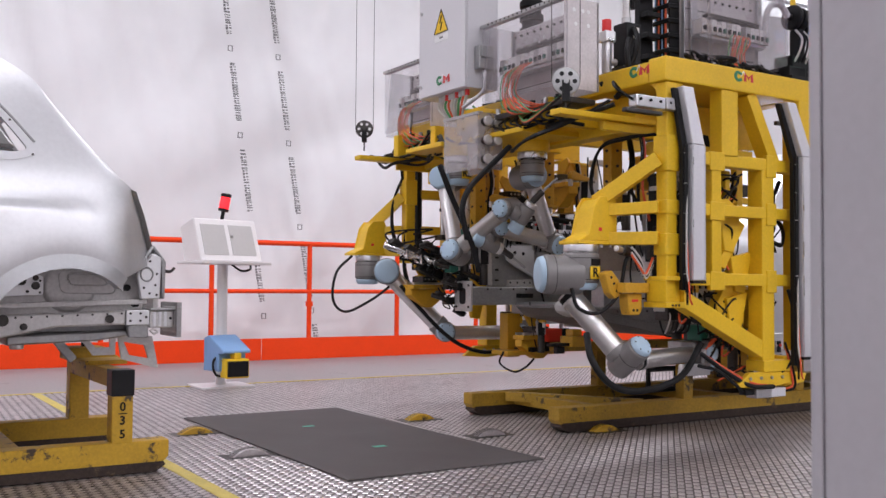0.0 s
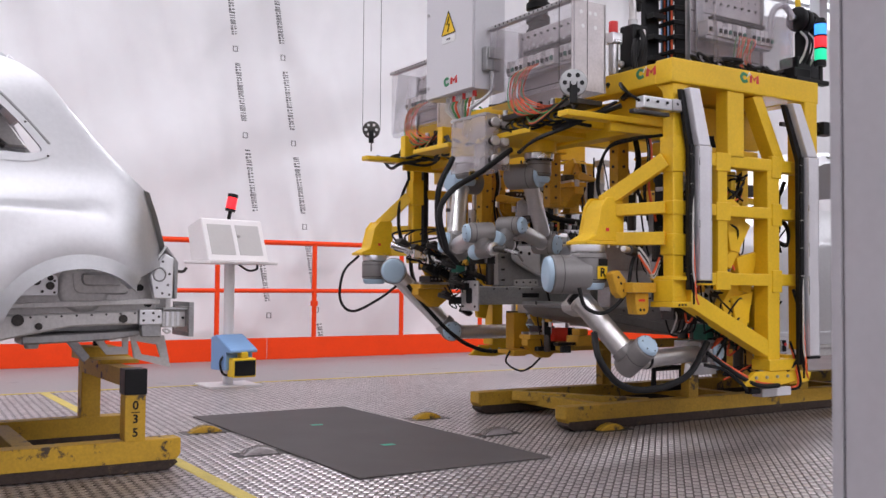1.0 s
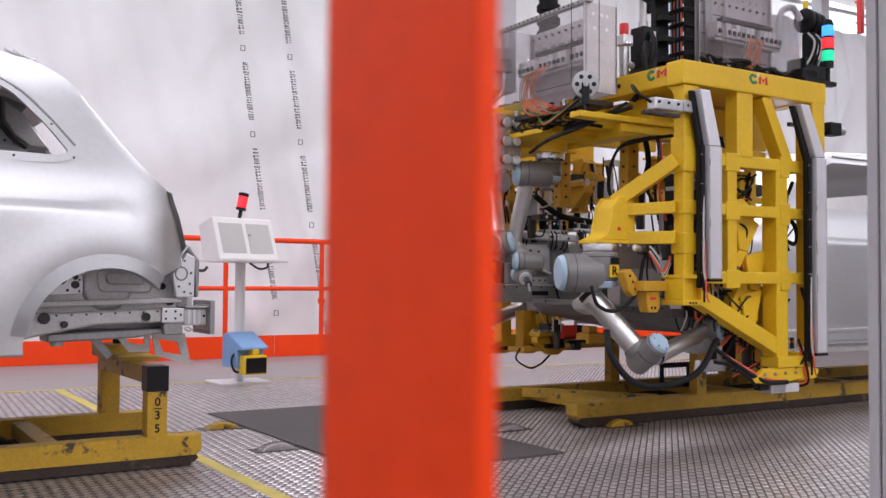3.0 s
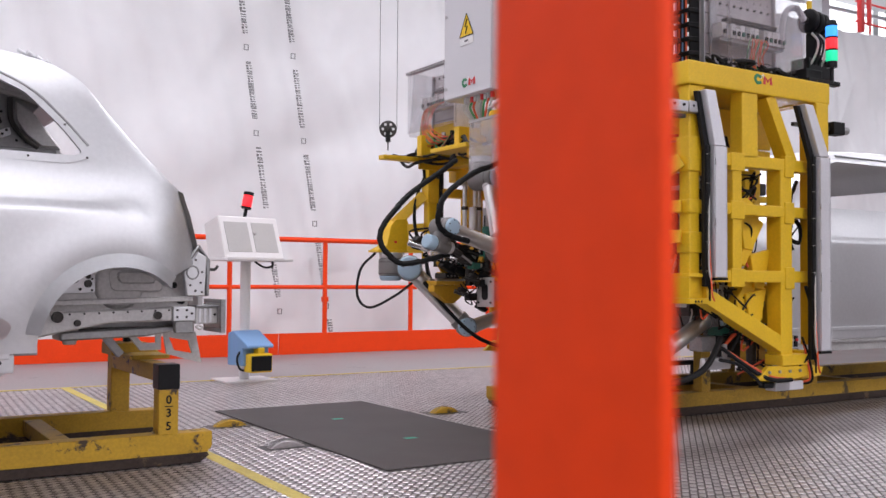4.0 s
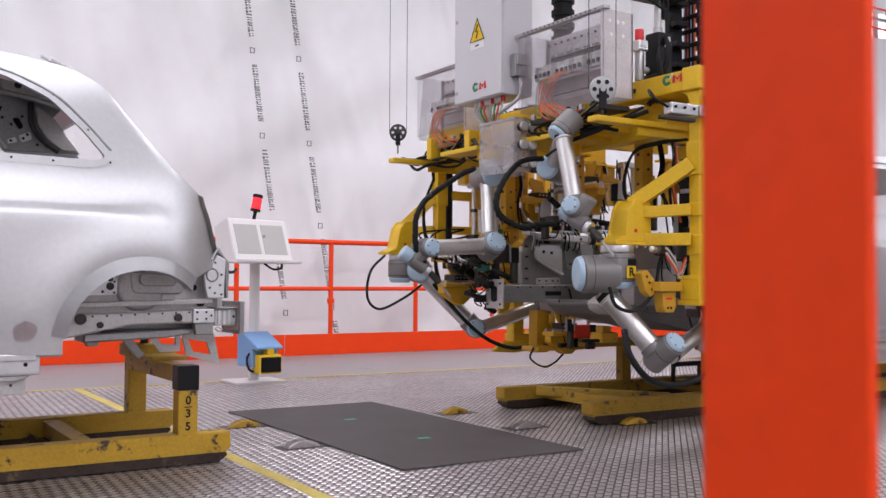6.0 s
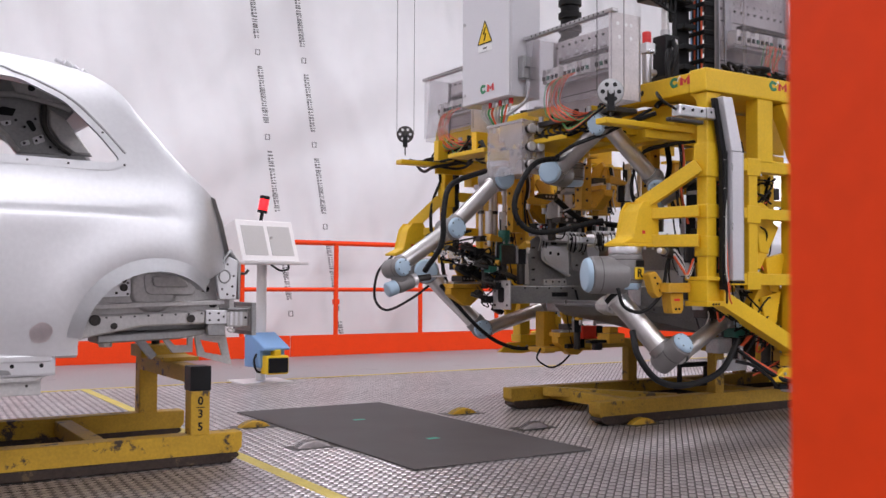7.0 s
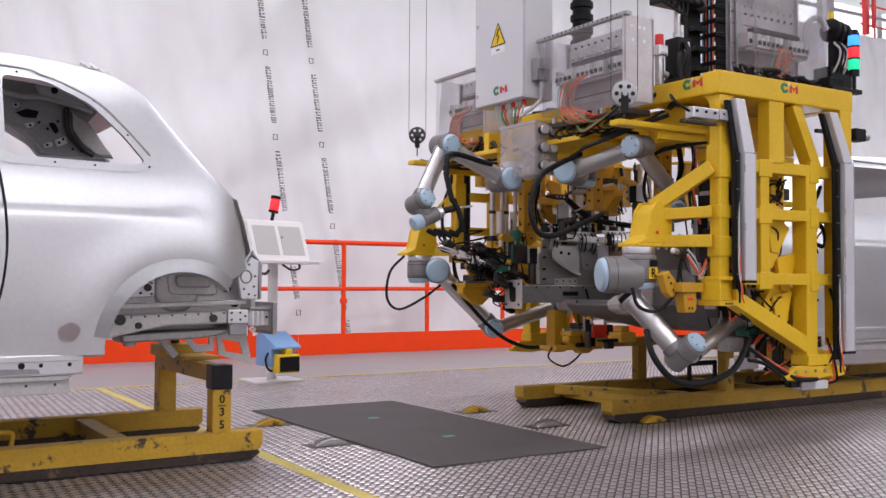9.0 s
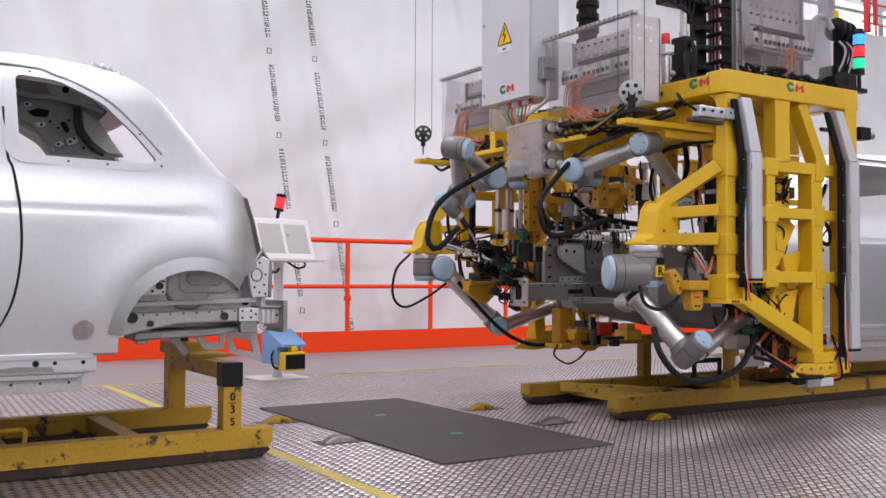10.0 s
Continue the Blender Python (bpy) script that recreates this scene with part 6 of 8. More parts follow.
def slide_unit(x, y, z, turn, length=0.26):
    """A linear slide on a shade-toned yellow console, with a carriage and a servo."""
    t = thing("slide_unit", "linear slide with a shade-toned yellow console, steel rails and black servo", "slide", "slides in the machine")
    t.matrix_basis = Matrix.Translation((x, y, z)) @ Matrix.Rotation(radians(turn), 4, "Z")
    part("console", plate(((-length / 2, -0.012), (length / 2, -0.012), (length / 2, -0.05), (0.03, -0.12), (-0.03, -0.12), (-length / 2, -0.05)), "y", -0.03, 0.03, 0.004), SHADED_YELLOW, t)
    part("bed", box((-length / 2, -0.05, -0.0115), (length / 2, 0.05, 0.012), 0.003), SHADED_YELLOW, t)
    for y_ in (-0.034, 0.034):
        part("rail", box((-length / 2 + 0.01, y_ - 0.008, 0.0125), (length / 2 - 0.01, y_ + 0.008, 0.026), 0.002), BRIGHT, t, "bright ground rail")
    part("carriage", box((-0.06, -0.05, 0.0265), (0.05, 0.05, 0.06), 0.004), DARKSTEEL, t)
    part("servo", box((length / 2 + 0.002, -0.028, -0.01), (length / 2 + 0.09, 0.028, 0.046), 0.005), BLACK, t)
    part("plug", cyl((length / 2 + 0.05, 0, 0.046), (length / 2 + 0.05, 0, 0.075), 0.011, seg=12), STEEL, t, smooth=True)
    part("tool_plate", plate(((-0.05, 0.061), (0.04, 0.061), (0.02, 0.13), (-0.07, 0.15), (-0.09, 0.12)), "y", -0.008, 0.008, 0.003), SHADED_YELLOW, t)
    for k in range(4):
        part("bolt", cyl((-0.045 + 0.028 * k, -0.056, 0.043), (-0.045 + 0.028 * k, -0.0495, 0.043), 0.006, seg=8), BRIGHT, t)
    part("cable", tube([(length / 2 + 0.05, 0, 0.07), (length / 2 + 0.05, 0.01, 0.12), (length / 2 - 0.02, 0.05, 0.17), (length / 2 - 0.06, 0.05, 0.26)], 0.006, 6), RUBBER, t, smooth=True)
    return t


def valve_island(x, y, z, turn, n=6):
    """A row of narrow solenoid valves with their air lines."""
    t = thing("valve_island", "row of black and grey solenoid valves with air lines", "valve island", "valves in the machine")
    t.matrix_basis = Matrix.Translation((x, y, z)) @ Matrix.Rotation(radians(turn), 4, "Z")
    part("base", box((-0.015 * n, -0.03, -0.02), (0.015 * n, 0.03, 0.0), 0.003), STEEL, t)
    for k in range(n):
        u = -0.015 * n + 0.03 * k + 0.003
        part("valve", box((u, -0.026, 0.0005), (u + 0.024, 0.026, 0.055), 0.003), (BLACK, CAR_GREY, BLACK)[k % 3], t)
        part("plug", cyl((u + 0.012, -0.032, 0.035), (u + 0.012, -0.0262, 0.035), 0.007, seg=8), (BRIGHT, RED_CAP, BRIGHT, BLUE_BOX)[k % 4], t)
        part("air_line", tube([(u + 0.012, -0.03, -0.01), (u + 0.012, -0.05, -0.04), (u + 0.02, -0.03, -0.09 - 0.01 * (k % 3)), (0.02 * k, 0.03, -0.12)], 0.004, 6), RUBBER if k % 3 else WHITE_WIRE, t, smooth=True)
    return t


def cross_tie(p, q, w=0.05, h=0.06, label="shade-toned yellow cross tie between the tool posts"):
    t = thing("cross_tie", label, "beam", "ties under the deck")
    part("bar", beam(p, q, w, h, 0.004), SHADED_YELLOW, t)
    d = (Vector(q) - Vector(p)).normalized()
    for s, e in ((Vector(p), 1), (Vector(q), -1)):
        part("end_plate", beam(s, s + d * 0.012 * e, w + 0.03, h + 0.03, 0.002), SHADED_YELLOW, t)
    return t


def inner_works():
    """Tool posts, slides, clamps and cylinders inside the gantry."""
    for x, y, z0 in ((3.02, 3.93, 1.02), (3.13, 3.95, 1.08), (3.68, 3.95, 1.15), (3.385, 3.58, 1.12), (3.53, 3.62, 1.18), (3.02, 3.30, 1.12), (3.35, 2.66, 0.86), (2.98, 2.74, 1.08), (3.05, 4.22, 0.72), (3.62, 3.20, 1.10), (3.25, 4.20, 0.95)):
        tool_post(x, y, z0)
    for p, q in (((3.50, 4.0, 1.28), (3.74, 4.0, 1.28)), ((3.08, 3.96, 1.14), (3.40, 3.96, 1.14)), ((3.05, 2.77, 1.20), (3.35, 2.69, 1.20)), ((3.42, 3.61, 1.25), (3.42, 4.16, 1.25)), ((2.95, 4.25, 0.78), (3.5, 4.25, 0.78))):
        cross_tie(p, q)
    cross_tie((3.46, 3.9, 1.08), (3.70, 3.96, 1.27), 0.03, 0.035, "shade-toned yellow diagonal strut between tool posts")
    for x, y, z0, z1 in ((2.93, 4.08, 1.0, 1.30), (3.03, 4.08, 1.0, 1.30), (3.52, 3.42, 1.08, 1.40), (3.12, 2.58, 1.02, 1.40), (3.24, 2.62, 1.02, 1.40), (3.20, 3.66, 1.10, 1.40), (3.50, 4.22, 0.55, 0.76)):
        rod_pair(x, y, z0, z1)
    for x, y, z, a, k in ((2.94, 3.92, 0.90, 20, 1.0), (3.03, 3.86, 0.86, 70, 1.0), (2.87, 4.0, 0.82, -20, 0.9), (2.98, 3.98, 0.76, 40, 0.9), (3.28, 3.88, 1.10, 30, 1.0), (3.44, 3.86, 1.12, 100, 1.0), (3.58, 3.80, 1.10, 10, 1.0),
                          (3.15, 3.72, 1.12, -30, 1.0), (3.02, 2.52, 0.98, 60, 1.0), (3.20, 2.48, 0.92, 20, 1.0), (3.42, 2.50, 0.86, -40, 1.0), (3.05, 2.56, 0.78, 100, 0.9), (3.50, 3.20, 1.16, 45, 1.0), (3.15, 3.10, 1.18, 10, 1.0),
                          (3.24, 3.60, 0.46, 60, 0.8), (3.34, 2.60, 0.56, 30, 1.0), (3.18, 2.52, 0.62, 80, 1.0), (3.58, 2.46, 0.62, 20, 1.1), (3.72, 2.52, 0.50, 60, 1.1), (3.46, 2.44, 0.46, 0, 1.0)):
        clamp_unit(x, y, z, a, k)
    for x, y, z, a in ((2.84, 4.18, 0.70, 8), (3.28, 3.94, 1.20, 4), (3.30, 3.50, 1.26, 80), (3.30, 3.72, 0.42, 0), (3.24, 2.60, 0.82, 12), (3.48, 2.60, 1.10, 60), (3.55, 3.98, 1.12, -8), (3.60, 2.52, 0.40, 10)):
        slide_unit(x, y, z, a)
    for x, y, z, a in ((3.20, 3.88, 1.02, 15), (3.40, 3.84, 1.03, 5), (3.58, 3.78, 1.04, -5), (3.05, 3.45, 1.24, 60), (3.10, 2.50, 1.16, 5), (3.36, 2.52, 1.14, -8), (3.06, 2.44, 0.62, 10), (3.30, 2.46, 0.70, 5), (3.52, 2.46, 0.60, 0), (3.66, 2.42, 0.40, 0)):
        valve_island(x, y, z, a)
    g = thing("drive_unit", "dark green gear drive beside the gripper heads", "drive", at=(2.96, 3.92, 0.90))
    part("gearbox", box((-0.05, -0.04, -0.06), (0.04, 0.04, 0.05), 0.010), GREEN_DARK, g)
    part("motor", cyl((-0.01, 0.0, 0.05), (-0.01, 0.0, 0.13), 0.034, seg=20, bevel=0.005), GREEN_DARK, g, smooth=True)
    for k in range(4):
        part("fin", cyl((-0.01, 0, 0.058 + 0.016 * k), (-0.01, 0, 0.062 + 0.016 * k), 0.038, seg=20), GREEN_DARK, g, smooth=True)
    part("plate", box((-0.06, -0.048, -0.07), (0.05, -0.0405, 0.04), 0.003), DARKSTEEL, g)
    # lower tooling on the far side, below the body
    low = thing("lower_tool_stand", "shade-toned yellow tool stand with black sensors below the car body", "tool stand", at=(3.20, 3.86, 0.30))
    part("post", box((0.0, 0.0, 0.0), (0.09, 0.08, 0.25), 0.005), SHADED_YELLOW, low)
    part("shelf", box((-0.10, -0.14, 0.02), (0.26, 0.02, 0.045), 0.004), SHADED_YELLOW, low)
    part("web", plate(((0.09, 0.05), (0.24, 0.05), (0.09, 0.2)), "y", 0.03, 0.05, 0.003), SHADED_YELLOW, low)
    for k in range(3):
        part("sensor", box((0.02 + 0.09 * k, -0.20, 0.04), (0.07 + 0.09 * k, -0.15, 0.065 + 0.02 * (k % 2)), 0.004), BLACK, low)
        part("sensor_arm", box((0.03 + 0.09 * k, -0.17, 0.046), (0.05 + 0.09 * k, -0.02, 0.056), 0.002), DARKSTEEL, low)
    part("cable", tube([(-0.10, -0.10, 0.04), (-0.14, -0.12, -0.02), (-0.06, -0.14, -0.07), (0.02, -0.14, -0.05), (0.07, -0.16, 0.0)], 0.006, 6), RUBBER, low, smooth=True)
    near = thing("lower_tool_stand", "shade-toned yellow console with black limit switches above the skid rail", "tool stand", at=(3.13, 3.20, 0.40))
    part("block", box((0.0, 0.0, -0.004), (0.11, 0.10, 0.05), 0.005), SHADED_YELLOW, near)
    part("cap", box((0.02, 0.02, 0.0505), (0.08, 0.08, 0.085), 0.005), SHADED_YELLOW, near)
    part("switch", box((-0.12, 0.02, 0.0), (-0.001, 0.06, 0.016), 0.003), BLACK, near)
    part("switch", box((-0.10, 0.0, -0.035), (-0.05, 0.03, -0.0005), 0.003), BLACK, near)
    # thick dark trunk line that runs across under the tooling
    b = thing("cable_bundle", "thick black cable trunk slung across inside the machine", "cable", "cable bundles")
    part("cable", tube([(3.10, 3.62, 1.20), (3.25, 3.60, 1.10), (3.42, 3.56, 1.07), (3.58, 3.52, 1.06), (3.74, 3.50, 1.10)], 0.017, 10), RUBBER, b, smooth=True)
    part("tie", tube([(3.40, 3.54, 1.05), (3.40, 3.585, 1.06), (3.40, 3.565, 1.095), (3.40, 3.54, 1.05)], 0.004, 6, 1), LOGO_WHITE, b)
    # cable bundles that follow the frame
    runs = (
        ((2.84, 4.40, 1.43), (2.74, 4.40, 1.2), (2.72, 4.36, 1.0), (2.80, 4.36, 0.9), (2.82, 4.2, 0.87)),
        ((2.80, 4.40, 1.4), (2.82, 4.38, 1.1), (2.80, 4.36, 0.8), (2.85, 4.30, 0.6)),
        ((2.95, 2.42, 1.38), (2.85, 2.5, 1.36), (2.80, 2.62, 1.32), (2.82, 2.7, 1.15), (2.9, 2.65, 1.0)),
        ((2.92, 2.28, 0.72), (2.97, 2.26, 0.62), (3.05, 2.27, 0.56), (3.2, 2.3, 0.55), (3.32, 2.3, 0.62)),
        ((2.93, 2.29, 0.74), (3.0, 2.28, 0.68), (3.1, 2.3, 0.60), (3.25, 2.34, 0.60)),
        ((3.30, 2.28, 1.15), (3.40, 2.4, 1.05), (3.55, 2.3, 1.12), (3.62, 2.3, 1.2)),
        ((3.5, 2.3, 0.95), (3.58, 2.26, 0.9), (3.62, 2.3, 1.0), (3.55, 2.4, 1.08)),
        ((3.1, 2.3, 0.42), (3.2, 2.25, 0.34), (3.3, 2.2, 0.28), (3.45, 2.2, 0.27)),
        ((3.55, 2.2, 0.70), (3.60, 2.18, 0.5), (3.54, 2.2, 0.35), (3.4, 2.25, 0.30)),
        ((2.66, 3.9, 1.45), (2.62, 3.7, 1.5), (2.6, 3.6, 1.44), (2.7, 3.5, 1.42)),
        ((2.55, 2.95, 1.33), (2.5, 2.75, 1.36), (2.6, 2.6, 1.42), (2.75, 2.5, 1.52)),
    )
    for k, p in enumerate(runs):
        b = thing("cable_bundle", "black cable bundle looped through the machine", "cable", "cable bundles")
        part("cable", tube(p, 0.010 if k % 2 else 0.007, 8), RUBBER, b, smooth=True)
        part("cable", tube([V(*q) + V(0.012, 0.006, 0.012 * math.sin(i)) for i, q in enumerate(p)], 0.006, 8), RED_WIRE if k % 4 == 3 else RUBBER, b, smooth=True)
    # drops of cable strapped along the posts
    rng = random.Random(29)
    for x, y, z in ((3.10, 3.92, 1.06), (3.76, 3.94, 1.16), (3.46, 3.57, 1.14), (3.60, 3.60, 1.18), (3.43, 2.65, 0.88), (3.06, 2.72, 1.10), (3.34, 2.50, 0.72), (3.13, 2.44, 0.80), (2.92, 2.50, 1.0), (3.24, 3.80, 1.08)):
        b = thing("cable_drop", "black cables strapped down a tool post", "cable", "cable drops")
        for k in range(3):
            o = 0.011 * k
            part("cable", tube([(x + o, y, 1.42), (x + o + 0.012, y - 0.01, 1.30), (x + o, y + rng.uniform(-0.01, 0.01), (z + 1.3) / 2), (x + o + rng.uniform(-0.03, 0.05), y - 0.02, z)], rng.uniform(0.004, 0.007), 6, 7), RUBBER if k < 2 else rng.choice((RUBBER, WHITE_WIRE, RED_WIRE)), b, smooth=True)


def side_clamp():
    """Shade-toned yellow clamp on the foot of the near column, reaching towards the body."""
    c = thing("side_clamp", "shade-toned yellow side clamp reaching from the column towards the car body", "clamp", at=(2.775, 2.30, 0.70))
    part("arm", box((-0.135, -0.022, -0.018), (0.0, 0.03, 0.024), 0.004), SHADED_YELLOW, c)
    part("jaw", plate(((-0.20, 0.06), (-0.16, 0.075), (-0.12, 0.035), (-0.115, -0.03), (-0.14, -0.045), (-0.17, -0.02)), "y", 0.03, 0.075, 0.004), SHADED_YELLOW, c)
    part("foot", plate(((-0.10, -0.02), (-0.02, -0.02), (-0.02, -0.09), (-0.035, -0.11), (-0.085, -0.11), (-0.095, -0.07)), "y", 0.0, 0.06, 0.004), SHADED_YELLOW, c)
    for u, w in ((-0.165, 0.045), (-0.15, 0.02), (-0.135, -0.01), (-0.07, -0.09), (-0.05, -0.09)):
        part("hole", cyl((u, -0.0015 if u > -0.1 else 0.0285, w), (u, 0.002 if u > -0.1 else 0.032, w), 0.006, seg=10), BLACK, c)
    part("label", box((-0.08, -0.0015, -0.055), (-0.045, 0.0, -0.045), 0), RED_CAP, c)
    part("head", cyl((-0.02, 0.06, 0.15), (-0.10, 0.04, 0.16), 0.022, seg=16, bevel=0.004), DARKSTEEL, c, smooth=True)
    part("head", cyl((-0.10, 0.04, 0.16), (-0.14, 0.03, 0.165), 0.014, seg=14, bevel=0.003), BRIGHT, c, smooth=True)
    for j in range(4):
        part("air_line", tube([(-0.10, -0.02, 0.17 - 0.01 * j), (-0.06, -0.03, 0.12 - 0.012 * j), (-0.02, -0.02, 0.045 + 0.006 * j), (0.04, 0.0, 0.10 + 0.01 * j)], 0.0055, 6), (WHITE_WIRE, RUBBER, WHITE_WIRE, RED_WIRE)[j], c, smooth=True)


def grippers():
    """Bright gripper heads beside the far column."""
    rng = random.Random(17)
    for x, y, z, m in ((2.68, 4.08, 0.885, CHROME), (2.76, 4.06, 0.855, CHROME), (2.84, 4.05, 0.825, CHROME), (2.92, 4.0, 0.80, CHROME), (2.86, 3.92, 0.80, GREEN_DARK), (2.80, 3.98, 0.90, BLACK), (2.90, 3.9, 0.70, BLACK), (2.88, 3.98, 0.62, BLACK)):
        t = thing("gripper_head", "bright metal gripper head with cables", "gripper", "gripper heads", at=(x, y, z))
        t.scale = (1.45, 1.45, 1.45) if m is CHROME else (1, 1, 1)
        part("body", box((-0.035, -0.03, -0.02), (0.035, 0.03, 0.022), 0.005), m, t)
        part("barrel", cyl((-0.03, -0.01, 0.01), (-0.11, 0.02, 0.035), 0.014, seg=14, bevel=0.003), m if m is CHROME else DARKSTEEL, t, smooth=True)
        part("barrel", cyl((0.03, -0.02, -0.01), (0.10, -0.04, -0.04), 0.012, seg=14, bevel=0.003), DARKSTEEL, t, smooth=True)
        part("jaw", plate(((-0.10, 0.04), (-0.08, 0.06), (-0.04, 0.04), (-0.05, 0.025)), "y", -0.02, 0.02, 0.003), DARKSTEEL, t)
        part("jaw", plate(((0.02, -0.06), (0.08, -0.09), (0.10, -0.07), (0.04, -0.03)), "y", -0.03, 0.01, 0.003), BLACK, t)
        for k in range(3):
            p = [V(rng.uniform(-0.1, 0.1), rng.uniform(-0.05, 0.05), rng.uniform(-0.05, 0.10)) for _ in range(4)]
            part("cable", tube(p, 0.004, 6, 6), RUBBER, t, smooth=True)


def hole_plate(outline, holes, y, thick, t, name="gusset"):
    g = part(name, plate(outline, "y", y, y + thick, 0.002), YELLOW, t)
    for x, z, r in holes:
        part("hole", cyl((x, y - 0.0015, z), (x, y + 0.001, z), r, seg=12), BLACK, g)
    return g


def flank_works():
    """Brackets, boxes and cabling held between the uprights of the near flank."""
    t = thing("flank_bracket", "yellow gusset brackets with holes behind the flank uprights", "bracket", "flank tooling", at=(0, 0, 0))
    hole_plate(((3.14, 1.01), (3.36, 1.005), (3.33, 0.93), (3.27, 0.88), (3.25, 0.80), (3.18, 0.80)), ((3.19, 0.96, 0.006), (3.20, 0.84, 0.006)), 2.30, 0.02, t)
    part("rib", beam((3.34, 2.29, 1.0), (3.22, 2.30, 0.80), 0.02, 0.05), YELLOW, t)
    hole_plate(((3.15, 1.09), (3.24, 1.10), (3.29, 1.07), (3.15, 1.07)), ((3.18, 1.085, 0.004),), 2.27, 0.02, t)
    part("channel", box((3.27, 2.31, 1.066), (3.30, 2.40, 1.23), 0.004), YELLOW, t)
    part("channel", box((3.31, 2.33, 0.80), (3.34, 2.42, 1.0), 0.004), YELLOW, t)
    part("inner_post", box((3.63, 2.56, 1.06), (3.675, 2.60, 1.379), 0.005), YELLOW, t)
    part("inner_rail", box((3.60, 2.562, 1.12), (3.80, 2.598, 1.15), 0.004), YELLOW, t)
    part("drive_block", box((3.676, 2.56, 1.155), (3.72, 2.62, 1.215), 0.006), DARKSTEEL, t)
    u = thing("flank_bracket", "tilted yellow cast bracket with cables below the cross rail", "bracket", "flank tooling", at=(0, 0, 0))
    hole_plate(((3.19, 0.63), (3.31, 0.80), (3.38, 0.80), (3.36, 0.72), (3.25, 0.58), (3.21, 0.58)), ((3.24, 0.645, 0.006), (3.30, 0.74, 0.006), (3.34, 0.78, 0.006)), 2.295, 0.05, u)
    part("block", box((3.27, 2.31, 0.54), (3.39, 2.40, 0.64), 0.008), YELLOW, u)
    part("block", box((3.48, 2.30, 0.52), (3.56, 2.40, 0.70), 0.008), YELLOW, u)
    part("block", box((3.49, 2.32, 0.40), (3.57, 2.40, 0.47), 0.006), YELLOW, u)
    w = thing("flank_bracket", "yellow angle bracket behind the rear flank upright", "bracket", "flank tooling", at=(0, 0, 0))
    hole_plate(((3.48, 1.20), (3.57, 1.19), (3.56, 1.08), (3.50, 1.06)), ((3.52, 1.15, 0.006),), 2.31, 0.03, w)
    hole_plate(((3.48, 0.99), (3.57, 0.99), (3.56, 0.86), (3.52, 0.80), (3.48, 0.80)), ((3.52, 0.94, 0.006),), 2.31, 0.04, w)
    b = thing("junction_box", "black junction boxes and grey units between the uprights", "junction box", "flank tooling", at=(0, 0, 0))
    for lo, hi, m in (((3.15, 2.40, 1.08), (3.27, 2.48, 1.14), DARKSTEEL), ((3.20, 2.42, 1.15), (3.30, 2.5, 1.21), BLACK), ((3.14, 2.36, 0.88), (3.20, 2.44, 0.93), BLACK),
                      ((3.22, 2.44, 0.66), (3.36, 2.5, 0.70), BLACK), ((3.16, 2.36, 0.47), (3.27, 2.44, 0.54), GREEN_DARK), ((3.22, 2.40, 0.36), (3.34, 2.47, 0.47), BLACK),
                      ((3.04, 2.36, 0.40), (3.13, 2.44, 0.47), CAR_GREY), ((2.98, 2.38, 0.56), (3.10, 2.46, 0.68), DARKSTEEL), ((3.00, 2.44, 0.82), (3.09, 2.54, 0.98), BLACK),
                      ((3.50, 2.36, 0.73), (3.58, 2.44, 0.78), BLACK), ((3.02, 2.46, 1.08), (3.10, 2.54, 1.22), BLACK), ((3.28, 2.50, 0.85), (3.38, 2.56, 0.98), CAR_GREY), ((3.26, 2.47, 1.09), (3.40, 2.52, 1.20), DARKSTEEL), ((3.14, 2.50, 0.95), (3.24, 2.55, 1.06), CAR_GREY)):
        part("box", box(lo, hi, 0.006), m, b)
    rng = random.Random(41)
    for x0, x1, z0, z1, n in ((3.13, 3.39, 1.07, 1.24, 9), (3.13, 3.30, 0.78, 1.0, 6), (3.12, 3.40, 0.40, 0.68, 12), (3.48, 3.60, 0.84, 1.16, 12), (3.47, 3.58, 0.42, 0.78, 7), (2.92, 3.07, 0.50, 1.2, 12), (2.86, 2.96, 1.06, 1.5, 6), (3.2, 3.55, 0.27, 0.36, 5)):
        c = thing("flank_cables", "loose black and red cables between the flank uprights", "cable", "flank tooling")
        for k in range(n):
            p = [V(rng.uniform(x0, x1), rng.uniform(2.27, 2.36), rng.uniform(z0, z1)) for _ in range(4)]
            part("cable", tube(p, rng.uniform(0.003, 0.006), 6, 7), RED_WIRE if k % 5 == 4 else RUBBER, c, smooth=True)
    # units beside the foot
    g = thing("foot_valve", "small white and grey valve unit under the machine foot", "valve", at=(3.34, 2.20, 0.222))
    part("body", box((0.0, 0.0, 0.0), (0.10, 0.06, 0.038), 0.004), STEEL, g)
    part("body", box((0.101, 0.005, 0.0), (0.20, 0.06, 0.04), 0.004), GREY_PAINT, g)
    part("body", box((-0.06, 0.01, 0.015), (-0.001, 0.05, 0.04), 0.004), BLACK, g)
    part("stay", box((0.08, 0.062, 0.0), (0.12, 0.075, 0.085), 0.003), DARKSTEEL, g)
    part("hose", tube([(-0.06, 0.03, 0.03), (-0.14, 0.0, 0.07), (-0.22, 0.03, 0.13), (-0.30, 0.06, 0.15)], 0.008, 6), RUBBER, g, smooth=True)
    part("hose", tube([(0.20, 0.02, 0.03), (0.24, 0.0, 0.05), (0.22, 0.0, 0.14), (0.23, 0.03, 0.22)], 0.005, 6), RED_WIRE, g, smooth=True)
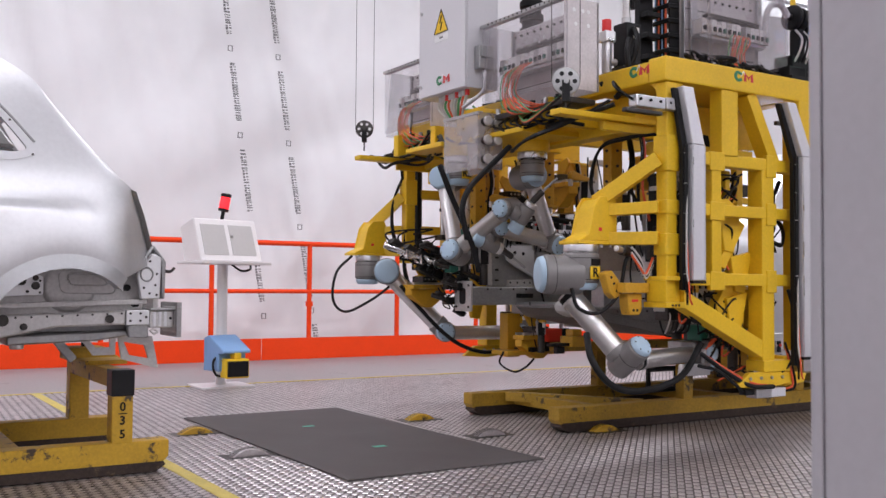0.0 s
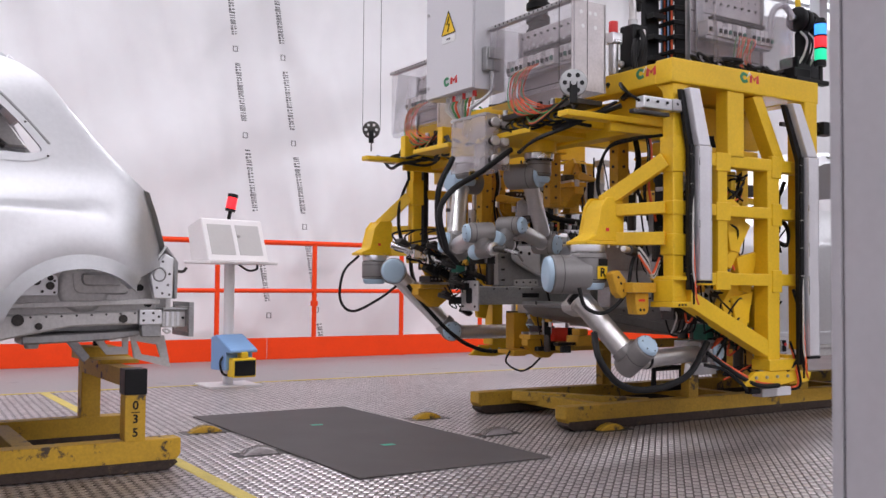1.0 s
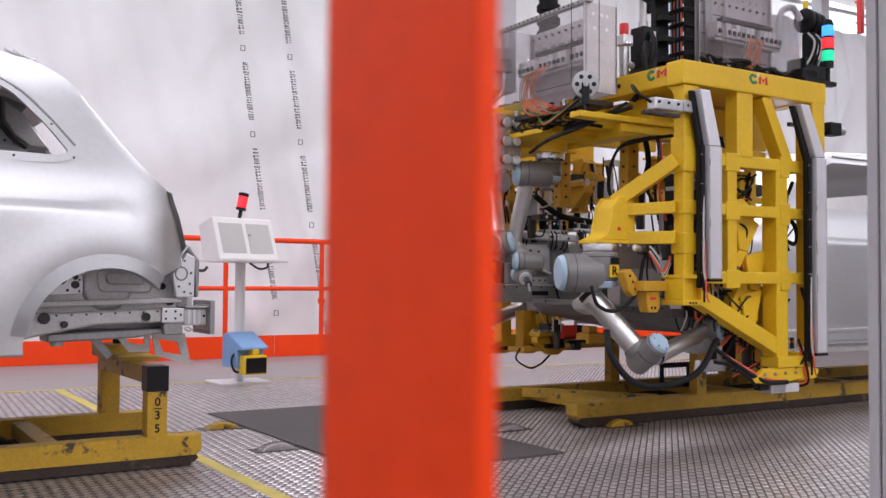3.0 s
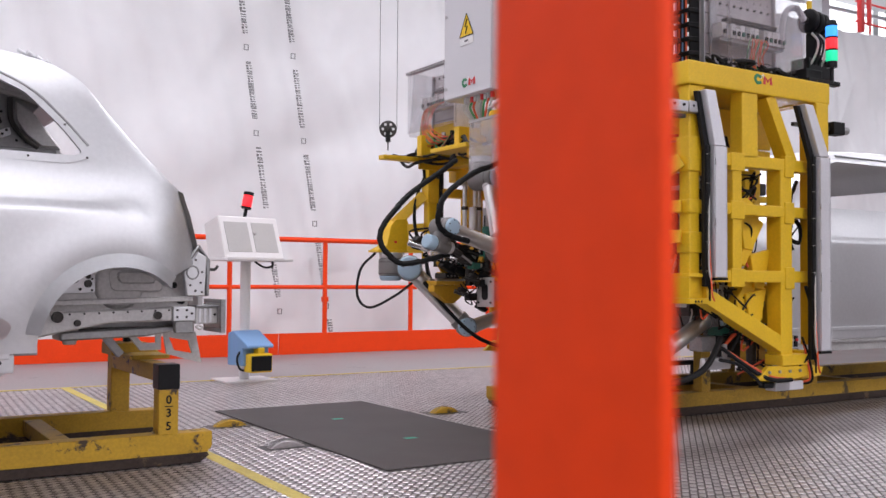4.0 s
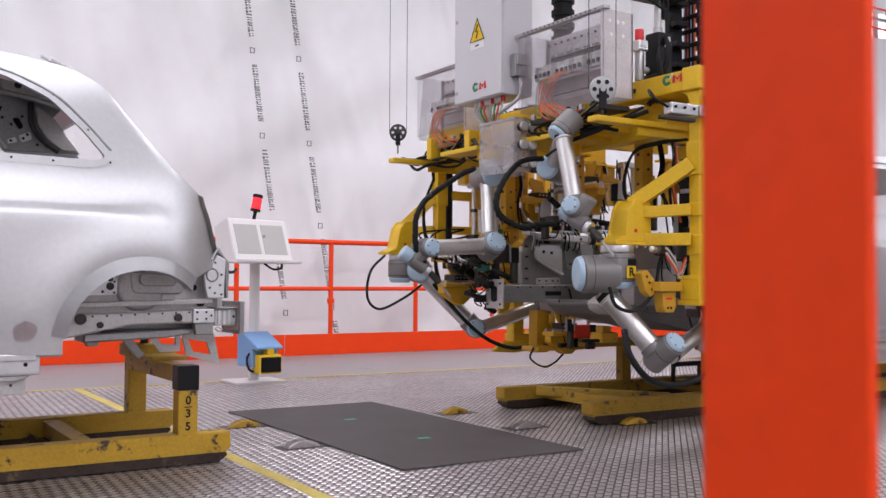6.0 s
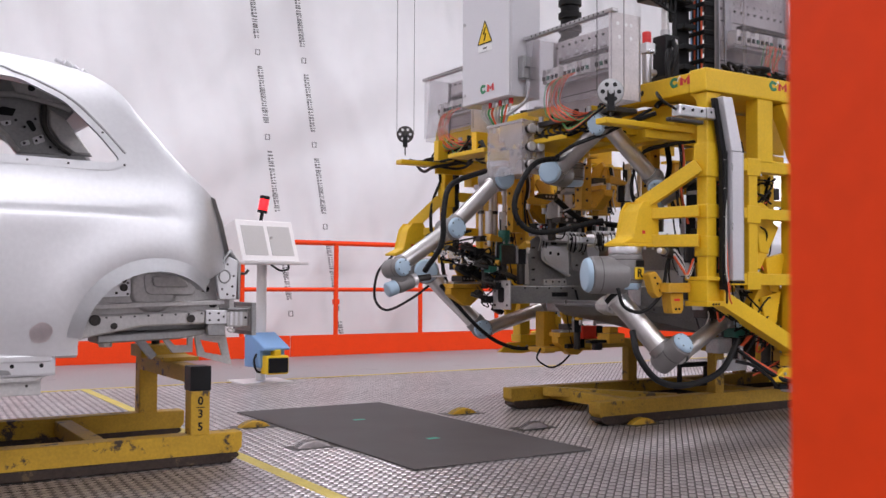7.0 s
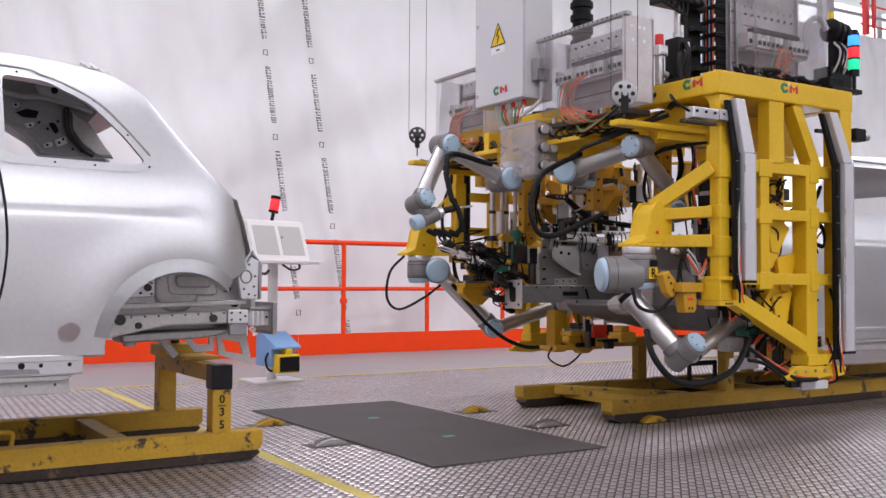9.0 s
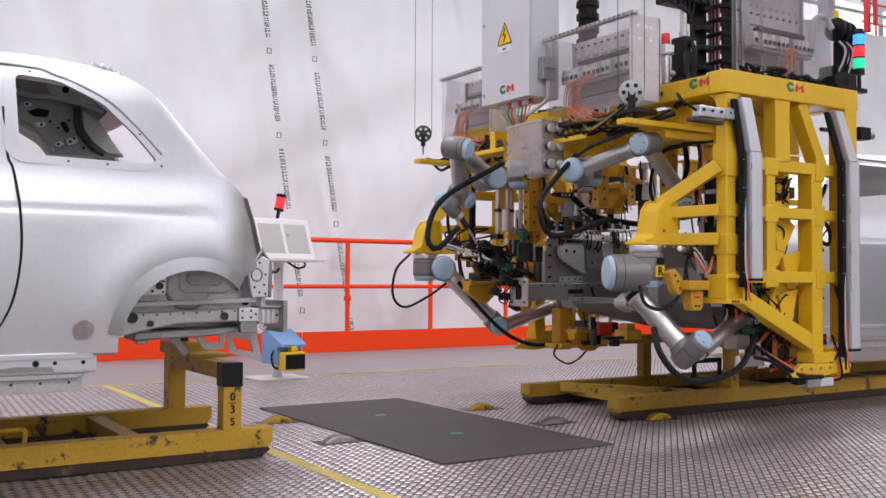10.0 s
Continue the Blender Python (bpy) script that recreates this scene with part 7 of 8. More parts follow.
    part("hose", tube([(0.20, 0.03, 0.02), (0.255, 0.0, 0.04), (0.235, 0.0, 0.14), (0.225, 0.03, 0.24)], 0.006, 6), RUBBER, g, smooth=True)
    q = thing("air_filter", "white bottle-shaped filter on a grey block near the foot", "filter", at=(3.02, 2.30, 0.325))
    part("block", box((0.0, 0.0, 0.0), (0.14, 0.05, 0.05), 0.004), STEEL, q)
    part("bottle", cyl((-0.02, 0.02, -0.01), (-0.02, 0.02, 0.05), 0.017, 0.010, 14, 0.003), WHITE_PAINT, q, smooth=True)
    part("stub", cyl((0.12, 0.02, 0.05), (0.12, 0.02, 0.11), 0.012, seg=12), STEEL, q, smooth=True)
    # dark cabling over the deck edge, behind the front beam
    d = thing("deck_cables", "heap of black cables and fittings on the machine deck", "cable", "cable bundles")
    for k in range(34):
        y = rng.uniform(2.40, 4.25)
        x = rng.uniform(2.9, 3.1)
        p = [V(x + rng.uniform(-0.1, 0.2), y + rng.uniform(-0.25, 0.25), rng.uniform(1.665, 1.70)) for _ in range(4)]
        part("cable", tube(p, rng.uniform(0.005, 0.011), 6, 7), RED_WIRE if k % 9 == 8 else (GREEN_WIRE if k % 9 == 4 else RUBBER), d, smooth=True)
    e = thing("deck_cables", "black cables and couplings behind the flank beam", "cable", "cable bundles")
    for k in range(34):
        x = rng.uniform(3.15, 3.85)
        p = [V(x + rng.uniform(-0.12, 0.12), rng.uniform(2.34, 2.44), rng.uniform(1.665, 1.76)) for _ in range(4)]
        part("cable", tube(p, rng.uniform(0.005, 0.011), 6, 7), RUBBER, e, smooth=True)
    part("clamp_block", box((3.70, 2.30, 1.665), (3.82, 2.42, 1.76), 0.006), BLACK, e)
    part("shelf", box((3.12, 2.36, 1.664), (3.75, 2.52, 1.69), 0.004), DARKSTEEL, e)
    # cable sag under the front deck
    s = thing("deck_cables", "black cables slung below the front deck beam", "cable", "cable bundles")
    for k in range(16):
        y = rng.uniform(2.45, 4.2)
        p = [V(rng.uniform(2.6, 2.78), y + 0.14 * i, 1.50 - rng.uniform(0.0, 0.07) - (0.03 if 0 < i < 3 else 0)) for i in range(4)]
        part("cable", tube(p, rng.uniform(0.006, 0.012), 6, 7), RUBBER, s, smooth=True)


gantry()
grippers()
flank_works()
conduit(2.925, 0.735, -1.335, 0.085)
conduit(3.612, 0.40, -1.345, 0.135)
logo(Matrix.Translation((2.7915, 2.37, 1.622)) @ FACING_X)
logo(Matrix.Translation((3.25, 2.1995, 1.625)) @ FACING_Y)
logo(Matrix.Translation((2.424, 3.36, 1.715)) @ FACING_X)
cabinet()
clear_box(2.50, 2.50, 3.10, 1.55, 1.94, 0.19, "clear-fronted steel valve box with orange and green wiring")
clear_box(2.62, 3.78, 4.28, 1.57, 1.95, 0.19, "clear-fronted steel valve box with red wiring")
clear_box(0, -3.76, -3.24, 1.72, 2.25, 0.2, "clear-fronted valve box above the flank beam", Matrix.Translation((0, 2.36, 0)) @ Matrix.Rotation(radians(90), 4, "Z"))
gauge_box()
pulley(2.485, 4.29, 1.606, False)
pulley(2.50, 2.492, 1.572, True, 1.18)
stack_light()
top_clutter()
inner_works()
side_clamp()


# ---- robots ----
TIMES = (0, 0.5, 1, 1.5, 2, 2.5, 4, 4.5, 5, 5.5, 7, 7.5, 8, 8.5, 9, 9.5, 10)
# joint places along the clip, in metres
REAR_SHOULDER = [
    (2.599, 3.600, 1.267), (2.620, 3.591, 1.261), (2.644, 3.578, 1.253), (2.675, 3.537, 1.250), (2.711, 3.496, 1.240),
    (2.719, 3.472, 1.238), (2.638, 3.463, 1.257), (2.625, 3.452, 1.260), (2.588, 3.459, 1.252), (2.556, 3.461, 1.274),
    (2.548, 3.416, 1.267), (2.548, 3.399, 1.262), (2.542, 3.387, 1.262), (2.534, 3.376, 1.267), (2.490, 3.390, 1.261),
    (2.442, 3.406, 1.253), (2.384, 3.429, 1.256),
]
REAR_ELBOW = [
    (2.570, 3.446, 0.884), (2.534, 3.412, 0.895), (2.492, 3.394, 0.900), (2.515, 3.336, 0.912), (2.530, 3.270, 0.928),
    (2.583, 3.241, 0.909), (2.578, 3.279, 0.879), (2.572, 3.260, 0.884), (2.514, 3.231, 0.901), (2.555, 3.261, 0.899),
    (2.227, 3.387, 0.989), (2.162, 3.409, 1.085), (2.121, 3.382, 1.202), (2.118, 3.418, 1.341), (2.091, 3.363, 1.406),
    (2.058, 3.284, 1.389), (2.031, 3.220, 1.367),
]
REAR_WRIST = [
    (2.657, 3.121, 1.085), (2.498, 3.045, 1.030), (2.387, 3.020, 0.952), (2.394, 2.968, 0.967), (2.279, 2.969, 0.911),
    (2.274, 3.003, 0.950), (2.201, 3.219, 0.969), (2.195, 3.191, 0.963), (2.137, 3.147, 0.967), (2.168, 3.247, 0.961),
    (1.893, 3.350, 0.788), (1.868, 3.338, 0.835), (1.825, 3.327, 0.951), (1.842, 3.347, 1.071), (1.875, 3.241, 1.103),
    (1.867, 3.096, 1.103), (2.232, 3.490, 1.166),
]
REAR_HAND = [
    (2.720, 3.083, 1.040), (2.572, 2.999, 1.004), (2.417, 3.008, 0.800), (2.249, 3.067, 0.797), (2.199, 3.025, 0.794),
    (2.201, 3.056, 0.793), (2.159, 3.253, 0.787), (2.098, 3.255, 0.867), (2.059, 3.198, 0.894), (2.097, 3.293, 0.916),
    (1.930, 3.331, 0.679), (1.916, 3.312, 0.743), (1.890, 3.290, 0.843), (1.881, 3.326, 0.984), (1.913, 3.220, 1.016),
    (1.880, 3.091, 1.016), (2.171, 3.531, 1.086),
]
FRONT_SHOULDER = [
    (2.818, 3.155, 1.253), (2.785, 3.154, 1.253), (2.761, 3.149, 1.251), (2.742, 3.140, 1.254), (2.725, 3.132, 1.252),
    (2.689, 3.136, 1.251), (2.665, 3.092, 1.255), (2.642, 3.087, 1.268), (2.660, 3.058, 1.278), (2.666, 3.036, 1.288),
    (2.610, 3.021, 1.267), (2.604, 3.008, 1.269), (2.595, 2.999, 1.268), (2.589, 2.987, 1.271), (2.583, 2.975, 1.268),
    (2.573, 2.969, 1.264), (2.567, 2.958, 1.264),
]
FRONT_ELBOW = [
    (3.067, 3.299, 0.940), (3.035, 3.297, 0.940), (2.989, 3.301, 0.926), (2.952, 3.317, 0.929), (2.928, 3.363, 0.958),
    (2.893, 3.415, 1.003), (2.379, 2.847, 1.058), (2.347, 2.810, 1.138), (2.351, 2.769, 1.235), (2.371, 2.737, 1.356),
    (2.608, 2.645, 1.464), (2.643, 2.614, 1.422), (2.678, 2.595, 1.373), (2.665, 2.578, 1.359), (2.656, 2.566, 1.354),
    (2.660, 2.563, 1.356), (2.652, 2.553, 1.359),
]
FRONT_WRIST = [
    (2.680, 3.272, 0.998), (2.655, 3.220, 1.001), (2.641, 3.135, 0.999), (2.639, 3.088, 0.990), (2.668, 3.070, 0.986),
    (2.724, 3.062, 0.982), (2.195, 2.539, 0.899), (2.170, 2.572, 0.881), (2.180, 2.552, 0.957), (2.224, 2.521, 1.064),
    (2.903, 2.623, 1.206), (2.957, 2.673, 1.194), (2.995, 2.668, 1.155), (2.983, 2.655, 1.143), (2.974, 2.645, 1.138),
    (2.975, 2.642, 1.137), (2.967, 2.634, 1.140),
]
FRONT_HAND = [
    (2.634, 3.308, 0.851), (2.613, 3.255, 0.837), (2.561, 3.195, 0.778), (2.583, 3.131, 0.803), (2.660, 3.081, 0.857),
    (2.592, 3.152, 0.828), (2.168, 2.562, 0.756), (2.173, 2.576, 0.733), (2.146, 2.578, 0.854), (2.145, 2.574, 0.979),
    (2.950, 2.597, 1.131), (3.000, 2.651, 1.071), (3.026, 2.654, 1.017), (3.016, 2.640, 1.006), (3.003, 2.632, 1.000),
    (2.999, 2.632, 1.002), (2.993, 2.622, 1.002),
]


JOINTED = []


def aim(p, q, side):
    """A frame at p with z towards q and x near the side direction."""
    z = (q - p).normalized()
    x = (side - z * side.dot(z)).normalized()
    m = Matrix((x, z.cross(x), z)).transposed().to_4x4()
    m.translation = p
    return m


def robot(label, base, up, joints, sizes, mark="", axes=None, body=None, offset=0.0, tall=0.145, slim=0.68):
    """A jointed arm. base: its flange centre; up: +1 if it stands, -1 if it hangs; joints: rows of time, shoulder, elbow, wrist, hand."""
    t = thing("industrial_robot", label, "robot", "robots on the machine")
    b = Vector(base)
    l1, l2, r, er = sizes
    part("flange", cyl(b + V(0, 0, up * 0.0), b + V(0, 0, up * 0.032), 0.073, seg=28, bevel=0.003), ALU, t, "silver mounting flange", smooth=True)
    for k in range(6):
        a = math.pi / 3 * k
        p = b + V(0.064 * math.cos(a), 0.064 * math.sin(a), 0)
        part("bolt", cyl(p + V(0, 0, up * 0.032), p + V(0, 0, up * 0.040), 0.007, seg=8), DARKSTEEL, t)
    part("base_joint", cyl(b + V(0, 0, up * 0.033), b + V(0, 0, up * (tall - 0.03)), r, seg=32, bevel=0.012), ROBOT_GREY, t, smooth=True)
    part("base_cap", cyl(b + V(0, 0, up * (tall - 0.0295)), b + V(0, 0, up * tall), r * 0.97, r * 0.80, 32, 0.008), ROBOT_BLUE, t, "light blue plastic cap", smooth=True)
    for z in (0.055, tall - 0.045):
        part("seam", cyl(b + V(0, 0, up * z), b + V(0, 0, up * (z + 0.003)), r * 1.006, seg=32), DARKSTEEL, t, "dark joint seam", smooth=True)
    if b.z > 1.2:
        part("mount", cyl(b + V(0, 0, 0.0005), (b.x, b.y, 1.4185), 0.085, seg=28, bevel=0.003), YELLOW, t, "yellow mounting disc under the deck", smooth=True)
    if mark:
        tag_m = Matrix.Translation(b + V(0.14 * r, -r * 1.0, up * tall * 0.62)) @ Matrix.Rotation(radians(4), 4, "Z")
        pl = part("number_label", box((-0.028, -0.004, -0.026), (0.028, 0.0, 0.026), 0.001), SIGN_YELLOW, t, "yellow label with a black letter")
        pl.matrix_basis = tag_m
        lettering("letter", mark, 0.052, tag_m @ Matrix.Translation((0, -0.0045, 0)) @ FACING_Y, BLACK, t, label="black letter")
        dk = part("type_plate", box((-0.02, -0.003, 0.03), (0.03, 0.0, 0.058), 0.001), BLACK, t)
        dk.matrix_basis = tag_m

    def shoulder():
        bm = cyl((0, 0, -0.11), (0, 0, 0.055), r * 1.06, seg=28, bevel=0.010)
        p = part("shoulder", bm, ROBOT_GREY, t, smooth=True)
        cap = part("cap", cyl((0, 0, 0.0555), (0, 0, 0.078), r * 1.03, r * 0.88, 28, 0.007), ROBOT_BLUE, p, "light blue plastic cap", smooth=True)
        part("seam", cyl((0, 0, 0.012), (0, 0, 0.015), r * 1.066, seg=28), DARKSTEEL, p, "dark joint seam", smooth=True)
        return p

    def link(name, length, rad, joint):
        bm = cyl((0, 0, joint * 0.2), (0, 0, length - joint * 0.75), rad, seg=24)
        add_cyl(bm, (0, 0, joint * 0.8), (0, 0, joint * 1.05), rad * 1.12, seg=24, bevel=0.003)
        p = part(name, bm, BRIGHT, t, "polished aluminium arm tube", smooth=True)
        part("boot", cyl((0, 0, joint * 0.35), (0, 0, joint * 0.78), rad * 1.06, seg=24, bevel=0.004), BLACK, p, "black rubber boot", smooth=True)
        hs = joint * 0.96
        part("elbow_housing", cyl((-0.062, 0, length), (0.058 + (offset if name == "upper_arm" else 0), 0, length), hs, seg=28, bevel=0.010), ROBOT_GREY, p, smooth=True)
        cx = 0.0585 + (offset if name == "upper_arm" else 0)
        part("cap", cyl((cx, 0, length), (cx + 0.0215, 0, length), hs * 0.96, hs * 0.8, 28, 0.007), ROBOT_BLUE, p, "light blue plastic cap", smooth=True)
        part("seam", cyl((0.030, 0, length), (0.033, 0, length), hs * 1.006, seg=28), DARKSTEEL, p, "dark joint seam", smooth=True)
        for k in range(6):
            a = math.pi / 3 * k + 0.3
            q = V(cx + 0.0195, hs * 0.70 * math.cos(a), length + hs * 0.70 * math.sin(a))
            part("screw", cyl(q, q + V(0.003, 0, 0), 0.0035, seg=8), DARKSTEEL, p)
        part("collar", cyl((0, 0, length - joint * 1.15), (0, 0, length - joint * 0.5), rad * 1.15, seg=24, bevel=0.004), ROBOT_GREY, p, smooth=True)
        return p

    sh = shoulder()
    ua = link("upper_arm", l1, er * slim, er)
    fa = link("forearm", l2, er * 0.66, er * 0.82)
    hw = part("wrist", cyl((0, 0, -0.03), (0, 0, 0.075), r * 0.66, seg=24, bevel=0.008), ROBOT_GREY, t, smooth=True)
    part("cap", cyl((0.0, 0.03, 0.085), (0, 0.085, 0.085), r * 0.6, seg=24, bevel=0.008), ROBOT_BLUE, hw, "light blue plastic cap", smooth=True)
    part("wrist_joint", cyl((0, 0.03, 0.085), (0, -0.06, 0.085), r * 0.62, seg=24, bevel=0.008), ROBOT_GREY, hw, smooth=True)
    part("tool_flange", cyl((0, -0.061, 0.085), (0, -0.085, 0.085), r * 0.5, seg=20, bevel=0.003), ALU, hw, smooth=True)
    part("tool", cyl((0, -0.086, 0.085), (0.0, -0.16, 0.10), 0.016, seg=14, bevel=0.003), DARKSTEEL, hw, "dark screwdriving tool", smooth=True)
    part("bit", cyl((0, -0.161, 0.10), (0.0, -0.25, 0.125), 0.006, seg=10), STEEL, hw, smooth=True)
    rows = {sh: [], ua: [], fa: [], hw: []}
    for time, s, e, w, h in joints:
        s, e, w, h = map(Vector, (s, e, w, h))
        side = V(s.x - b.x, s.y - b.y, 0)
        plane = (e - s).cross(w - e)
        flat = V(plane.x, plane.y, 0)
        n = side.normalized() if side.length > 0.02 else flat.normalized()
        view = V(-0.53, -0.85, 0)
        if flat.length > 0.01:
            n2 = flat.normalized()
            n2 = n2 if n2.dot(view) > 0 else -n2
        else:
            n2 = n
        n = n if n.dot(view) > 0 else -n
        z = (n2 * 0.75 + n * 0.25).normalized()
        turn_axis = z
        if axes:
            z, turn_axis = Vector(axes[0]).normalized(), Vector(axes[1]).normalized()
        x = V(0, 0, 1).cross(z).normalized()
        m = Matrix((x, z.cross(x), z)).transposed().to_4x4()
        m.translation = Vector(body) if body else s
        z = turn_axis
        rows[sh].append((time, m))
        rows[ua].append((time, aim(s, s + (e - s).normalized(), z)))
        rows[fa].append((time, aim(e + z * offset, w, z)))
        rows[hw].append((time, aim(w, h, z)))
    JOINTED.extend(rows.items())
    return t


def moving_rows(s, e, w, h):
    rows = [(t, Vector(a), Vector(b), Vector(c), Vector(d)) for t, a, b, c, d in zip(TIMES, s, e, w, h)]
    out = []
    for p, q in zip(rows, rows[1:]):
        out.append(p)
        if q[0] - p[0] > 1:  # keep the links at their lengths half way
            s_, l1, l2, l3 = (p[1] + q[1]) / 2, (p[2] - p[1]).length, (p[3] - p[2]).length, (p[4] - p[3]).length
            e_ = s_ + ((p[2] - p[1]) + (q[2] - q[1])).normalized() * l1
            w_ = e_ + ((p[3] - p[2]) + (q[3] - q[2])).normalized() * l2
            h_ = w_ + ((p[4] - p[3]) + (q[4] - q[3])).normalized() * l3
            out.append(((p[0] + q[0]) / 2, s_, e_, w_, h_))
    return [*out, rows[-1]]


REAR = moving_rows(REAR_SHOULDER, REAR_ELBOW, REAR_WRIST, REAR_HAND)
FRONT = moving_rows(FRONT_SHOULDER, FRONT_ELBOW, FRONT_WRIST, FRONT_HAND)


def low_rows(s, e, poses):
    return [(t, Vector(s), Vector(e), Vector(w), Vector(h)) for t, w, h in poses]


robot("grey and silver robot arm hanging under the machine deck", (2.634, 3.52, 1.372), -1, REAR, (0.425, 0.392, 0.060, 0.060), "R2")
robot("grey and silver robot arm hanging beside the gauge box", (2.79, 3.10, 1.36), -1, FRONT, (0.425, 0.392, 0.060, 0.058))
robot("grey robot arm under the yellow bracket beside the column", (2.56, 2.465, 0.882), -1,
      low_rows((2.54, 2.54, 0.688), (2.689, 2.333, 0.40), ((0, (3.14, 2.385, 0.415), (3.24, 2.40, 0.42)), (1.5, (3.14, 2.385, 0.415), (3.24, 2.40, 0.42)), (4, (3.17, 2.43, 0.555), (3.26, 2.46, 0.59)), (5.5, (3.17, 2.43, 0.56), (3.26, 2.46, 0.60)), (10, (3.17, 2.43, 0.56), (3.26, 2.46, 0.60)))), (0.385, 0.50, 0.078, 0.055), "R", ((-0.92, 0.39, 0), (0.28, -0.96, 0)), (2.457, 2.505, 0.757), 0.045, 0.19, 0.86)
robot("grey robot arm under the far yellow bracket", (2.61, 4.47, 0.882), -1,
      low_rows((2.70, 4.40, 0.79), (3.03, 4.25, 0.425), ((0, (3.50, 4.15, 0.425), (3.58, 4.13, 0.45)), (1.5, (3.50, 4.15, 0.44), (3.58, 4.13, 0.47)), (2.5, (3.47, 4.15, 0.575), (3.55, 4.12, 0.60)), (10, (3.47, 4.15, 0.575), (3.55, 4.12, 0.60)))), (0.50, 0.475, 0.074, 0.064), "", ((-0.45, -0.89, 0), (-0.45, -0.89, 0)), (2.70, 4.40, 0.79), 0.0, 0.17, 0.82)


# ---- operator's post ----
def console():
    t = thing("operator_console", "white operator console on a post with a lit red beacon", "console", at=(2.21, 5.86, 0))
    part("base_plate", box((-0.19, -0.16, 0.0), (0.19, 0.16, 0.014), 0.004), WHITE_PAINT, t)
    part("post", cyl((0.0, 0, 0.014), (0.0, 0, 0.84), 0.036, seg=20), WHITE_PAINT, t, smooth=True)
    sh = part("shelf", box((-0.27, -0.20, -0.02), (0.27, 0.14, 0.0), 0.004), WHITE_PAINT, t)
    sh.matrix_basis = Matrix.Translation((-0.01, -0.02, 0.8615)) @ Matrix.Rotation(radians(12), 4, "Z")
    tilt = Matrix.Translation((-0.01, -0.02, 0.862)) @ Matrix.Rotation(radians(12), 4, "Z")
    bx = part("housing", plate(((-0.13, 0.0), (0.10, 0.0), (0.16, 0.24), (-0.01, 0.295), (-0.02, 0.29)), "x", -0.24, 0.24, 0.006), WHITE_PAINT, t, "white sloping console housing")
    bx.matrix_basis = tilt
    for x0, x1 in ((-0.205, -0.015), (0.015, 0.205)):
        s = part("panel", box((x0, -0.004, 0.045), (x1, 0.002, 0.27), 0.003), SCREEN_GREY, t, "flat grey control panel")
        s.matrix_basis = tilt @ Matrix.Translation((0, -0.128, 0.0)) @ Matrix.Rotation(radians(-20.8), 4, "X")
    k = part("knob", cyl((0, -0.008, 0.17), (0, 0.0, 0.17), 0.01, seg=14), STEEL, t)
    k.matrix_basis = tilt @ Matrix.Translation((0, -0.112, 0.0))
    part("lamp_stem", cyl((-0.02, 0.0, 1.11), (0.0, 0, 1.225), 0.013, seg=12), BLACK, t)
    part("lamp_foot", cyl((-0.02, 0, 1.12), (-0.02, 0, 1.14), 0.032, seg=16), BLACK, t)
    part("beacon", cyl((0.0, 0, 1.23), (0.015, 0, 1.310), 0.034, seg=20, bevel=0.004), LAMP_RED, t, "lit red beacon lens", smooth=True)
    part("beacon_base", cyl((-0.003, 0, 1.215), (0.0, 0, 1.2298), 0.036, seg=20), BLACK, t)
    part("beacon_cap", cyl((0.015, 0, 1.3105), (0.019, 0, 1.335), 0.036, seg=20, bevel=0.004), BLACK, t)
    part("cable", tube([(0.05, -0.05, 0.84), (0.10, -0.10, 0.80), (0.16, -0.10, 0.81), (0.18, -0.06, 0.84)], 0.008), BLACK, t)
    blue = plate(((-0.10, 0.0), (0.08, 0.0), (0.08, 0.22), (0.02, 0.24), (-0.16, 0.14), (-0.16, 0.12), (-0.10, 0.12)), "x", -0.11, 0.11, 0.006)
    bb = part("foot_switch_cover", blue, BLUE_BOX, t, "blue plastic hood")
    bb.matrix_basis = Matrix.Translation((-0.01, -0.08, 0.12)) @ Matrix.Rotation(radians(14), 4, "Z")
    y = part("scanner", box((-0.085, -0.06, 0.0), (0.085, 0.04, 0.13), 0.012), SIGN_YELLOW, t, "yellow and black scanner unit")
    y.matrix_basis = Matrix.Translation((0.02, -0.20, 0.075)) @ Matrix.Rotation(radians(4), 4, "Z")
    f = part("scanner_window", box((-0.075, -0.068, 0.012), (0.075, -0.061, 0.115), 0.006), BLACK, t)
    f.matrix_basis = y.matrix_basis
    h = part("scanner_head", box((-0.02, -0.05, 0.13), (0.03, 0.03, 0.17), 0.006), SIGN_YELLOW, t)
    h.matrix_basis = y.matrix_basis
    part("cable", tube([(-0.06, -0.15, 0.25), (-0.12, -0.18, 0.18), (-0.10, -0.18, 0.10), (-0.02, -0.14, 0.08)], 0.008), BLACK, t)


console()


